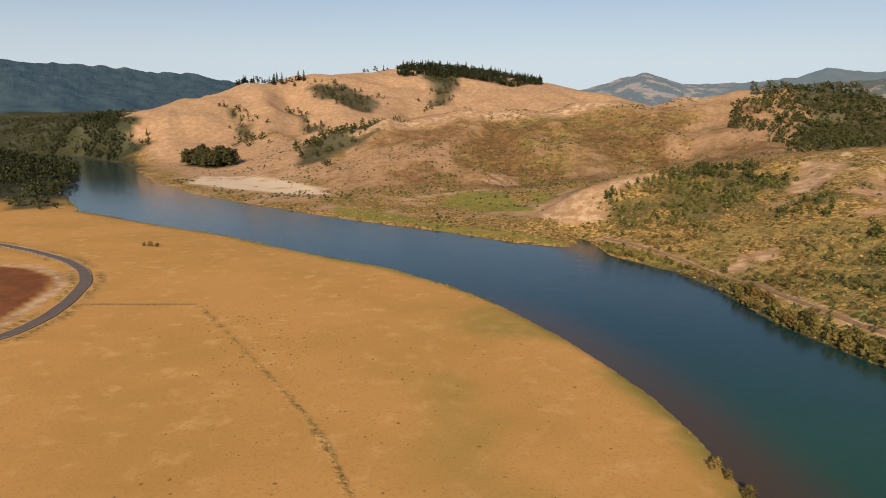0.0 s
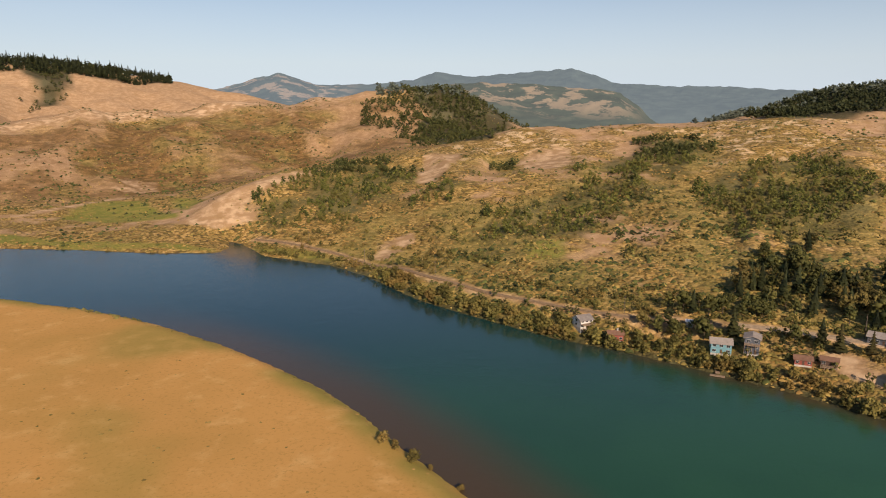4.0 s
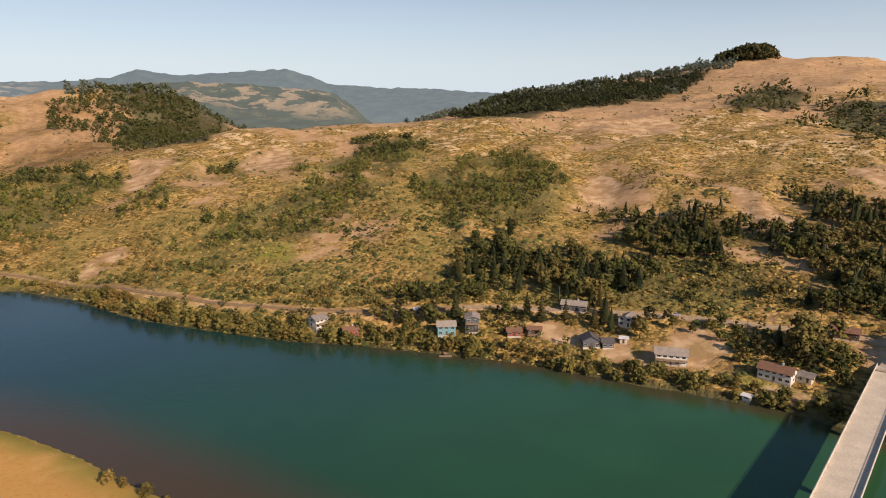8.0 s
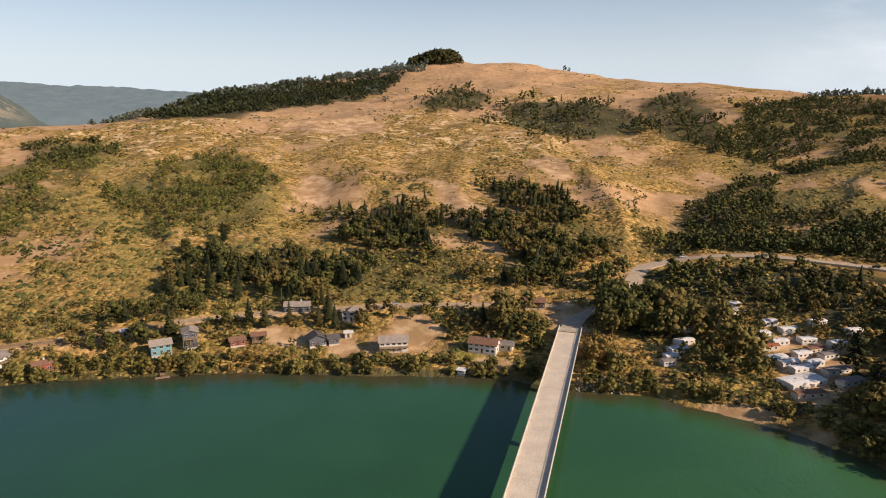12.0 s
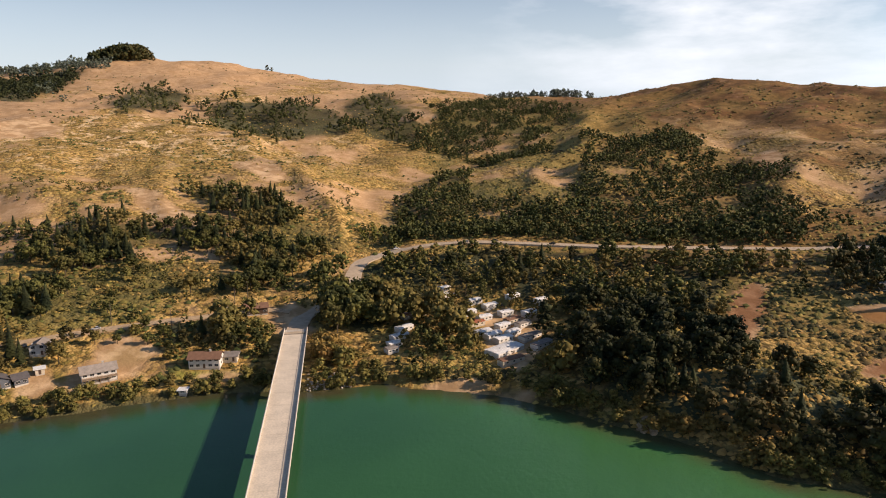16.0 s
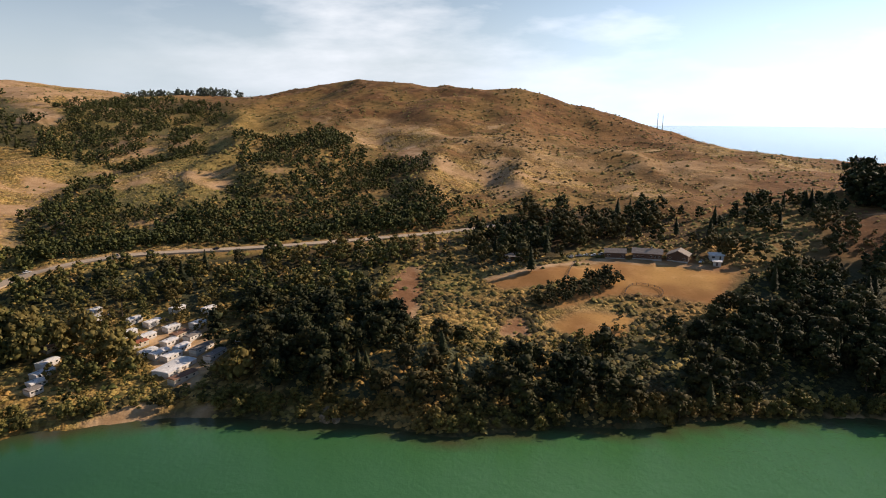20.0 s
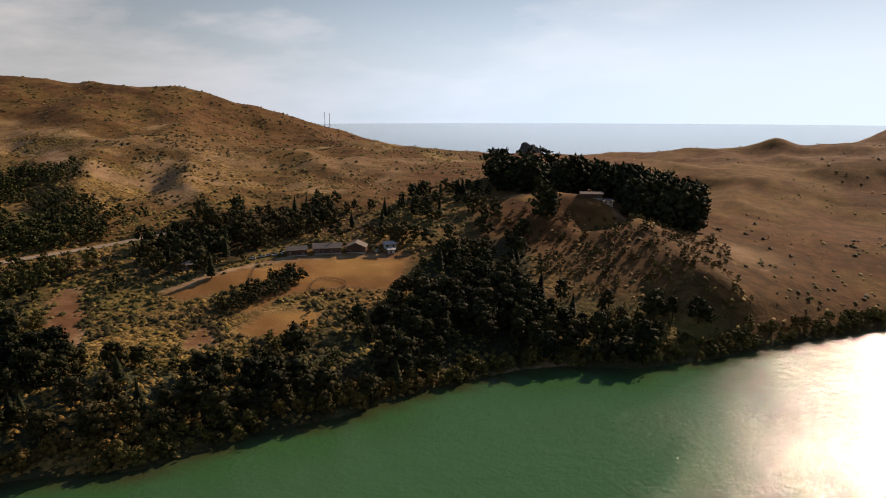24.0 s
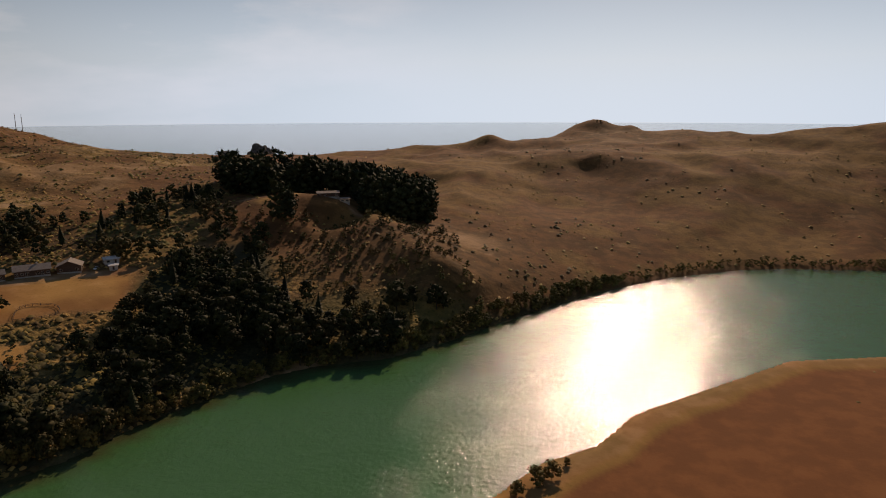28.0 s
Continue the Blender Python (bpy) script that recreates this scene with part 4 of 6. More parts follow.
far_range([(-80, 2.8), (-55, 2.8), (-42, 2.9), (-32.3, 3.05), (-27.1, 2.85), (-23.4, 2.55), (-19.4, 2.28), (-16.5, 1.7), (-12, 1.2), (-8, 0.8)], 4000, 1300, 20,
          far_material("dark_far_forest", (0.030, 0.042, 0.034), (0.2, 0.15, 0.09), (0.022, 0.045, 0.072)), "dark forested ridge far upriver, blued by painted haze", (-40, -35, 0.9), 12, 301)
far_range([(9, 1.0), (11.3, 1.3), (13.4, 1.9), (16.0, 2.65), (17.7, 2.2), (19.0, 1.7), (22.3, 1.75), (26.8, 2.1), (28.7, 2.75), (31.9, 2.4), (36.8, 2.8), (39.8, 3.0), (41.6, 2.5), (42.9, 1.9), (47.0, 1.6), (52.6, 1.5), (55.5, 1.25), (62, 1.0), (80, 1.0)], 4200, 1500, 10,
          far_material("hazed_far_hills", (0.035, 0.045, 0.035), (0.24, 0.18, 0.12), (0.130, 0.158, 0.178)), "hazy blue forested hills on the horizon", (12, 21, 0.45), 8, 311)
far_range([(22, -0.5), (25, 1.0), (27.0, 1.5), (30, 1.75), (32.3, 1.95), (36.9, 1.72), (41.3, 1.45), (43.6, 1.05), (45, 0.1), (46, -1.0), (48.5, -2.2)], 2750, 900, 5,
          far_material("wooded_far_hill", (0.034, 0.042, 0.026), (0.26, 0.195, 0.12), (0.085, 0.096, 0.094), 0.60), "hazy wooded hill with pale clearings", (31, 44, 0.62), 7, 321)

# ---- roads ----
def resample(line, step):
    p = np.array(line, float)
    d = np.concatenate(([0], np.cumsum(np.hypot(*np.diff(p, axis=0).T))))
    s = np.arange(0, d[-1], step)
    q = np.stack((np.interp(s, d, p[:, 0]), np.interp(s, d, p[:, 1])), -1)
    for _ in range(6):
        q[1:-1] = (q[:-2] + 2 * q[1:-1] + q[2:]) / 4
    return q


def ribbon(name, line, width, material, lift, label, category, start=None):
    q = resample(line, 4.0)
    t = np.gradient(q, axis=0)
    t /= np.hypot(*t.T)[:, None]
    side = np.stack((-t[:, 1], t[:, 0]), -1)
    mid = height(q[:, 0], q[:, 1], False)
    for _ in range(8):
        mid[1:-1] = (mid[:-2] + 2 * mid[1:-1] + mid[2:]) / 4
    if start is not None:
        w = np.clip(np.arange(len(mid)) * 4 / 45, 0, 1)
        mid = start * (1 - w) + np.maximum(mid, 0) * w
    verts = []
    for k in range(len(q)):
        for u, drop in ((-0.5, -1.2), (-0.5, 0), (0, 0.06), (0.5, 0), (0.5, -1.2)):
            e = q[k] + side[k] * width * u
            slope = height(e[0], e[1], False)[0] if start is None else mid[k]
            verts.append((e[0], e[1], max(mid[k], 0.5 * mid[k] + 0.5 * slope) + lift + drop))
    faces = [(5 * k + j, 5 * k + j + 1, 5 * k + j + 6, 5 * k + j + 5)[::-1] for k in range(len(q) - 1) for j in range(4)]
    return tagged(mesh_object(name, verts, faces, material), label, category, kind="structure")


ribbon("road", HIGHWAY, 10.0, ASPHALT, 0.35, "pale worn two-lane coast highway on the slope", "road", 10.7)
ribbon("road", BANK_ROAD[:10], 3.4, plain("bank_gravel", (0.30, 0.205, 0.115), 0.95, speck=0.2, size=1.5), 0.2, "narrow worn road along the river bank", "road")
ribbon("road", BANK_ROAD[9:], 6.2, DIRT, 0.22, "pale dusty road behind the riverside houses", "road")
TARMAC = plain("farm_tarmac", (0.165, 0.135, 0.115), 0.9, speck=0.12, size=1.0)
ribbon("road", FARM_ROAD, 8.0, TARMAC, 0.3, "grey two-lane road curving round a field", "road")
for off in (-0.25, 0.25):
    q = resample(FARM_ROAD, 4.0)
    t = np.gradient(q, axis=0)
    t /= np.hypot(*t.T)[:, None]
    ribbon("road_line", (q + np.stack((-t[:, 1], t[:, 0]), -1) * 8.0 * off * 1.75).tolist(), 0.2, plain("line_paint", (0.42, 0.37, 0.30), 0.8), 0.42, "worn pale edge line on the road", "road line")


# ---- the bridge ----
def prism(name, line, profile, material, parent, label=""):
    """A closed profile of (across, up) swept along a line of (x, y, z)."""
    n, verts, faces = len(profile), [], []
    p = np.array(line, float)
    t = np.gradient(p[:, :2], axis=0)
    t /= np.hypot(*t.T)[:, None]
    for k in range(len(p)):
        verts += [(p[k, 0] - t[k, 1] * a, p[k, 1] + t[k, 0] * a, p[k, 2] + u) for a, u in profile]
    for k in range(len(p) - 1):
        faces += [(k * n + j, (k + 1) * n + j, (k + 1) * n + (j + 1) % n, k * n + (j + 1) % n) for j in range(n)]
    faces += [tuple(range(n)), tuple(range((len(p) - 1) * n, len(p) * n))[::-1]]
    return mesh_object(name, verts, faces, material, parent, label)


STEEL = plain("galvanised_steel", (0.42, 0.42, 0.41), 0.5, 0.6, 0.1, 4)


def bridge():
    thing = tagged(new("road_bridge"), "long pale concrete road bridge with low parapets over the river", "bridge")
    x0, x1, z = 20.0, 327.0, 10.8

    def at(x, up=0.0):
        return x, 18.6 - (x - 180) * 0.026, z + up
    n = 26
    w = (x1 - x0) / n
    for k in range(n):
        a, b = x0 + k * w + 0.03, x0 + (k + 1) * w - 0.03
        prism("deck_slab", [at(a), at(b)], [(-5.4, -0.3), (5.4, -0.3), (5.4, 0.0), (-5.4, 0.0)], CONCRETE, thing)
    for k in range(7):
        prism("approach_strip", [at(x1 + 0.3), at(x1 + 7.5)], [(-5.3 + k * 1.55, -0.4), (-3.9 + k * 1.55, -0.4), (-3.9 + k * 1.55, 0.0), (-5.3 + k * 1.55, 0.0)], RAIL, thing)
    prism("girder", [at(x0), at(x1)], [(-5.2, -0.304), (-5.2, -0.75), (-3.2, -1.1), (-2.8, -2.9), (2.8, -2.9), (3.2, -1.1), (5.2, -0.75), (5.2, -0.304)], RAIL, thing)
    for s in (-1, 1):
        prism("parapet", [at(x0), at(x1 + 8)], [(s * 5.42, -0.5), (s * 5.78, -0.5), (s * 5.78, 0.85), (s * 5.66, 0.9), (s * 5.5, 0.9), (s * 5.42, 0.3)][::s], RAIL, thing)
        rail = prism("hand_rail", [at(x0, 1.2), at(x1 + 8, 1.2)], [(s * 5.55, -0.05), (s * 5.65, -0.05), (s * 5.65, 0.05), (s * 5.55, 0.05)], STEEL, thing, "grey steel hand rail")
        for k in range(40):
            px, py, pz = at(x0 + 4 + k * 7.8)
            part("rail_post", boxed(px - 0.06, py + s * 5.6 - 0.05, pz + 0.88, px + 0.06, py + s * 5.6 + 0.05, pz + 1.16), STEEL, rail)
    for x in (75, 125, 175, 225, 275):
        px, py, pz = at(x)
        pier = part("pier", boxed(px - 0.9, py - 2.4, -4.0, px + 0.9, py + 2.4, pz - 2.9, bevel=0.3), RAIL, thing)
        part("pier_cap", boxed(px - 1.2, py - 3.0, pz - 3.9, px + 1.2, py + 3.0, pz - 2.89, bevel=0.15), RAIL, pier)
    ax, ay, az_ = at(x1)
    part("abutment", boxed(ax - 14, ay - 5.0, 2.0, ax + 6, ay + 5.0, az_ - 0.9, bevel=0.2), RAIL, thing)
    return thing


bridge()


# ---- plants ----
def leaf_material(name, dark, light, warm=None):
    """Foliage: each crown has its own tone, each spray differs a little from the next."""
    m, n, l, b = shader(name)
    geo, info = n.new("ShaderNodeNewGeometry"), n.new("ShaderNodeObjectInfo")
    c = blend(n, l, ramped(n, l, noise_node(n, l, geo, 0.16, 2), 0.36, 0.64), dark, light)
    c = blend(n, l, ramped(n, l, noise_node(n, l, geo, 0.027, 3), 0.46, 0.64), c, warm or light)
    hsv = n.new("ShaderNodeHueSaturation")
    mr, ms, mm = n.new("ShaderNodeMapRange"), n.new("ShaderNodeMapRange"), n.new("ShaderNodeMath")
    mr.inputs[3].default_value, mr.inputs[4].default_value = 0.75, 1.25
    ms.inputs[3].default_value, ms.inputs[4].default_value = 0.78, 1.24
    mm.operation = "MULTIPLY"
    l.new(info.outputs["Random"], mr.inputs[0]), l.new(geo.outputs["Random Per Island"], ms.inputs[0])
    l.new(mr.outputs[0], mm.inputs[0]), l.new(ms.outputs[0], mm.inputs[1]), l.new(mm.outputs[0], hsv.inputs["Value"])
    l.new(c, hsv.inputs["Color"]), l.new(hsv.outputs[0], b.inputs["Base Color"])
    b.inputs["Roughness"].default_value, b.inputs["Specular IOR Level"].default_value = 0.75, 0.15
    return m


BARK = plain("bark", (0.10, 0.075, 0.05), 0.9, speck=0.25, size=6, bump=0.03)
OAK_LEAF = leaf_material("oak_leaf", (0.040, 0.046, 0.014), (0.122, 0.118, 0.032), (0.150, 0.115, 0.034))
WILLOW_LEAF = leaf_material("willow_leaf", (0.080, 0.074, 0.020), (0.195, 0.162, 0.044), (0.175, 0.118, 0.034))
# bay foliage, darkened further to carry the woods' backlit shade
BAY_LEAF = leaf_material("bay_leaf", (0.019, 0.025, 0.010), (0.064, 0.064, 0.020), (0.074, 0.060, 0.020))
FIR_LEAF = leaf_material("fir_leaf", (0.014, 0.020, 0.009), (0.044, 0.050, 0.018))
SCRUB_LEAF = leaf_material("scrub_leaf", (0.170, 0.136, 0.036), (0.370, 0.265, 0.076), (0.400, 0.240, 0.072))
# greyed and lightened: distance haze painted into the leaf colour
HAZED_LEAF = leaf_material("hazed_leaf", (0.050, 0.062, 0.046), (0.098, 0.112, 0.082))
BRUSH_LEAF = leaf_material("brush_leaf", (0.034, 0.044, 0.015), (0.118, 0.124, 0.035), (0.092, 0.092, 0.027))
OLIVE_LEAF = leaf_material("olive_leaf", (0.095, 0.092, 0.027), (0.250, 0.208, 0.058), (0.260, 0.172, 0.052))
HILL_LEAF = leaf_material("hill_leaf", (0.038, 0.050, 0.014), (0.170, 0.170, 0.038), (0.140, 0.125, 0.032))
HEATH_LEAF = leaf_material("heath_leaf", (0.052, 0.048, 0.018), (0.130, 0.105, 0.036), (0.125, 0.082, 0.030))
COPPER_LEAF = leaf_material("copper_leaf", (0.150, 0.085, 0.026), (0.290, 0.150, 0.042), (0.20, 0.135, 0.038))
rng = np.random.default_rng(7)
ICO = bmesh.new()
bmesh.ops.create_icosphere(ICO, subdivisions=1, radius=1)
ICO_V = np.array([v.co[:] for v in ICO.verts])
ICO_F = np.array([[v.index for v in f.verts] for f in ICO.faces])
ICO.free()


class Heap:
    """Triangles gathered as arrays."""

    def __init__(self):
        self.v, self.f, self.n = [], [], 0

    def add(self, v, f):
        self.v.append(v), self.f.append(np.asarray(f) + self.n)
        self.n += len(v)

    def arrays(self):
        return np.concatenate(self.v), np.concatenate(self.f)


def leaf_clump(heap, centre, size, out):
    """A bent spray of leaves of four corners, facing roughly out."""
    out = out + rng.normal(0, 0.5, 3)
    out /= np.linalg.norm(out)
    a = np.cross(out, rng.normal(0, 1, 3))
    a /= np.linalg.norm(a) + 1e-9
    b = np.cross(out, a)
    s = size * rng.uniform(0.6, 1.25)
    v = np.array([centre - a * s, centre + b * s * rng.uniform(0.4, 0.8) + out * s * 0.3, centre + a * s, centre - b * s * rng.uniform(0.4, 0.8) - out * s * 0.25])
    heap.add(v, [(0, 1, 2), (0, 2, 3)])


OCT_V = np.array([(1, 0, 0), (0, 1, 0), (-1, 0, 0), (0, -1, 0), (0, 0, 1), (0, 0, -1)], float)
OCT_F = np.array([(0, 1, 4), (1, 2, 4), (2, 3, 4), (3, 0, 4), (1, 0, 5), (2, 1, 5), (3, 2, 5), (0, 3, 5)])


def broad_crown(h, w, lobes, sprays, low=0.25, leaf=0.062):
    heap = Heap()
    for k in range(lobes):
        a, u = k * 2.4 + rng.uniform(-0.4, 0.4), (k + 0.5) / lobes
        z = h * (low + 0.12 + (0.80 - low) * u)
        wide = w * 0.5 * math.sqrt(max(0.05, 1 - (2 * u - 0.75) ** 2 / 1.6))
        d = wide * 0.62 * rng.uniform(0.55, 1.1)
        c = np.array([d * math.cos(a), d * math.sin(a), z])
        r = np.array([1, 1, 0.85]) * w * rng.uniform(0.13, 0.27)
        core, skin = (ICO_V, ICO_F) if sprays > 12 else (OCT_V, OCT_F)
        heap.add(c + core * r * 0.68 * rng.uniform(0.7, 1.3, (len(core), 1)), skin)
        for _ in range(int(sprays * 1.25) if sprays > 12 else sprays):
            o = rng.normal(0, 1, 3)
            o[2] = abs(o[2]) * 0.9 - 0.25
            o /= np.linalg.norm(o)
            leaf_clump(heap, c + o * r * rng.uniform(0.6, 1.18), w * leaf, o)
    return heap.arrays()


def fir_crown(h, w, tiers, sprays):
    heap = Heap()
    for k in range(tiers):
        u = (k + 0.3) / tiers
        z, r = h * (0.14 + 0.86 * u), w * 0.5 * (1.02 - u) ** 0.75 * rng.uniform(0.8, 1.12)
        for j in range(sprays):
            a = 6.283 * (j + rng.uniform(-0.3, 0.3)) / sprays + k
            d, s = np.array([math.cos(a), math.sin(a), 0]), np.array([-math.sin(a), math.cos(a), 0])
            rr, drop, wide = r * rng.uniform(0.7, 1.15), h * 0.055, r * rng.uniform(0.35, 0.5)
            up = np.array([0, 0, 1.0])
            v = np.array([(0, 0, z + h * 0.05), d * rr * 0.6 + s * wide + up * (z - drop * 0.4), d * rr + up * (z - drop), d * rr * 0.6 - s * wide + up * (z - drop * 0.4)])
            heap.add(v, [(0, 1, 2), (0, 2, 3)])
    return heap.arrays()


def trunk_mesh(name, h, r, limbs):
    heap = Heap()

    def limb(p, q, r0, r1):
        p, q = np.array(p, float), np.array(q, float)
        d = (q - p) / np.linalg.norm(q - p)
        a = np.cross(d, (0.3, 0.9, 0.1))
        a /= np.linalg.norm(a)
        b = np.cross(d, a)
        ring = [(math.cos(t), math.sin(t)) for t in np.arange(6) * math.pi / 3]
        v = [p + (a * c + b * s) * r0 for c, s in ring] + [q + (a * c + b * s) * r1 for c, s in ring]
        heap.add(np.array(v), [t for j in range(6) for t in ((j, (j + 1) % 6, 6 + (j + 1) % 6), (j, 6 + (j + 1) % 6, 6 + j))])
    limb((0, 0, -1.2), (0, 0, h * 0.35), r, r * 0.75)
    limb((0, 0, h * 0.35), (r, -r, h * 0.85), r * 0.75, r * 0.15)
    for k in range(limbs):
        a = k * 2.4
        z = h * (0.28 + 0.4 * k / limbs)
        limb((0, 0, z), (h * 0.26 * math.cos(a), h * 0.26 * math.sin(a), z + h * 0.16), r * 0.42, r * 0.12)
    v, f = heap.arrays()
    return raw_mesh(name, v, f, BARK)


def raw_mesh(name, v, f, material):
    me = bpy.data.meshes.new(name)
    me.vertices.add(len(v))
    me.vertices.foreach_set("co", np.asarray(v, np.float32).ravel())
    me.loops.add(f.size)
    me.loops.foreach_set("vertex_index", f.astype(np.int32).ravel())
    me.polygons.add(len(f))
    me.polygons.foreach_set("loop_start", np.arange(0, f.size, 3, dtype=np.int32))
    me.update(calc_edges=True)
    me.materials.append(material)
    return me


def tree_kind(name, crown, trunk, material, label, category):
    """A tree: its trunk carries its crown. Built once, far below, then copied."""
    v, f = crown
    thing = tagged(new(name, trunk), label, category)
    leaf = new("crown", raw_mesh("crown", v, f, material))
    leaf.parent = thing
    return thing


OAKS = [tree_kind("oak_tree", broad_crown(9, w, 12, 20), trunk_mesh("trunk", 9, 0.28, 4), OAK_LEAF, "dark green rounded broadleaf tree on the slope", "tree") for w in (7.5, 9, 8.2)]
BAYS = [tree_kind("bay_tree", broad_crown(10, w, 12, 20, 0.12), trunk_mesh("trunk", 10, 0.3, 4), BAY_LEAF, "dark rounded bay tree in the riverside wood", "tree") for w in (9, 10.5, 8)]
WILLOWS = [tree_kind("willow_tree", broad_crown(6, w, 11, 21, 0.02), trunk_mesh("trunk", 6, 0.16, 4), WILLOW_LEAF, "yellow-green willow bush on the river bank", "tree") for w in (6.0, 7.2, 8.2)]
FIRS = [tree_kind("fir_tree", fir_crown(15, w, 15, 9), trunk_mesh("trunk", 15, 0.3, 0), FIR_LEAF, "tall dark conifer in the riverside wood", "tree") for w in (6.5, 8.0)]
FAR_OAK = [broad_crown(9, w, 6, 11, 0.15, 0.085) for w in (8.5, 10)]
CHEAP_OAK = [broad_crown(9, w, 5, 6, 0.1, 0.12) for w in (8.5, 10.5)]
FAR_FIR = [fir_crown(15, w, 9, 7) for w in (6.5, 8.0)]
FAR_WILLOW = [broad_crown(5, w, 6, 11, 0.0, 0.085) for w in (6.0, 7.5)]
planted = {"bay": 0, "oak": 0, "willow": 0, "fir": 0}


def scatter(poly, spacing, seed=0, frayed=0.0, gaps=-0.2):
    p = np.array(poly, float)
    r = np.random.default_rng(seed)
    gx, gy = np.meshgrid(np.arange(p[:, 0].min() - frayed, p[:, 0].max() + frayed, spacing), np.arange(p[:, 1].min() - frayed, p[:, 1].max() + frayed, spacing))
    x, y = gx.ravel() + r.uniform(-0.5, 0.5, gx.size) * spacing, gy.ravel() + r.uniform(-0.5, 0.5, gx.size) * spacing
    keep = inside(x, y, p) & ~inside(x, y, RIVER)
    if frayed:
        d = np.where(inside(x, y, p), 1, -1) * line_gap(x, y, p, True)
        keep = (d + frayed * 1.6 * rough(x, y, 45, 3, 17) > 0) & (rough(x, y, 26, 3, 23) > gaps) & ~inside(x, y, RIVER)
    return np.stack((x[keep], y[keep]), -1)


KEEP_CLEAR = []      # plots where nothing is planted: x, y, radius


def free(pts, clear=6.0):
    x, y = pts[:, 0], pts[:, 1]
    ok = np.minimum.reduce([line_gap(x, y, way) for way in (BANK_ROAD, HIGHWAY)]) > clear
    ok &= ~((x < 340) & (np.abs(y - 15) < 9))
    for yard in (*BARE[11:18], *DAMP[:2]):
        ok &= ~inside(x, y, yard)
    for px, py, r in KEEP_CLEAR:
        ok &= np.hypot(x - px, y - py) > r
    return pts[ok]


def spread(v, f, x, y, z, size, turn):
    """Many copies of one shape as one set of triangles."""
    c, s = np.cos(turn)[:, None], np.sin(turn)[:, None]
    k = size[:, None]
    vx = (v[:, 0] * c - v[:, 1] * s) * k + x[:, None]
    vy = (v[:, 0] * s + v[:, 1] * c) * k + y[:, None]
    vz = v[:, 2] * k + z[:, None]
    faces = (f[None] + (np.arange(len(x)) * len(v))[:, None, None]).reshape(-1, 3)
    return np.stack((vx, vy, vz), -1).reshape(-1, 3), faces


def plant(kinds, pts, low, high, first=300, key="oak"):
    """Trees as things, up to the count that stays countable; gives back the rest."""
    z = height(pts[:, 0], pts[:, 1])
    for k, (x, y) in enumerate(pts):
        if planted[key] >= first:
            return pts[k:]
        thing = kinds[planted[key] % len(kinds)]
        s = rng.uniform(low, high)
        m = pose(x, y, z[k] - 0.1, rng.uniform(-4, 4), rng.uniform(-4, 4), rng.uniform(0, 360))
        made = copy_thing(thing, m)
        made.scale = (s * rng.uniform(0.9, 1.15), s * rng.uniform(0.9, 1.15), s)
        planted[key] += 1
    return pts[len(pts):]


def mass(name, shapes, pts, low, high, material, label, category, sizes=None):
    """Uncounted growth as one object."""
    heap = Heap()
    z = height(pts[:, 0], pts[:, 1])
    which = rng.integers(0, len(shapes), len(pts))
    if sizes is None:
        sizes = low + (high - low) * rng.random(len(pts)) ** 1.4
    for k, (v, f) in enumerate(shapes):
        w = which == k
        if w.any():
            heap.add(*spread(v, f, pts[w, 0], pts[w, 1], z[w] - 0.15, sizes[w], rng.uniform(0, 6.28, w.sum())))
    v, f = heap.arrays()
    return tagged(new(name, raw_mesh(name, v, f, material)), label, category, kind="stuff")


def near_first(pts):
    return pts[np.argsort(np.hypot(pts[:, 0], pts[:, 1]))]


# ---- buildings ----
def paint(name, color):
    return plain(name, color, 0.7, speck=0.07, size=3)


WHITE, CREAM, TEAL, REDWOOD, SLATE, BROWN = (paint(k, c) for k, c in (("white_paint", (0.66, 0.63, 0.58)), ("cream_paint", (0.60, 0.52, 0.40)), ("teal_paint", (0.15, 0.32, 0.36)), ("red_paint", (0.30, 0.075, 0.05)), ("slate_paint", (0.10, 0.11, 0.13)), ("brown_wood", (0.10, 0.06, 0.04))))
GREY_ROOF, BROWN_ROOF, PALE_ROOF, WHITE_ROOF, RED_ROOF, DARK_ROOF = (plain(k, c, 0.85, speck=0.14, size=2) for k, c in (("grey_shingle", (0.25, 0.22, 0.195)), ("brown_shingle", (0.23, 0.13, 0.085)), ("pale_shingle", (0.33, 0.285, 0.245)), ("white_sheet", (0.74, 0.73, 0.71)), ("rust_sheet", (0.36, 0.13, 0.07)), ("dark_shingle", (0.11, 0.10, 0.10))))
DECK_WOOD = plain("deck_wood", (0.33, 0.24, 0.16), 0.8, speck=0.2, size=4)
GLASS, gn, gl, gb = shader("window_glass")
gb.inputs["Base Color"].default_value, gb.inputs["Roughness"].default_value = (0.03, 0.035, 0.04, 1), 0.06
gb.inputs["Specular IOR Level"].default_value = 0.8
TYRE, HUB = plain("tyre", (0.02, 0.02, 0.02), 0.9), plain("hub", (0.4, 0.4, 0.4), 0.4, 0.7)


def facing(x, y, turn=0.0):
    """Turn that sets a thing's front (its -Y) towards the river's far pasture, plus a given angle."""
    return math.degrees(math.atan2(-x, y)) + turn


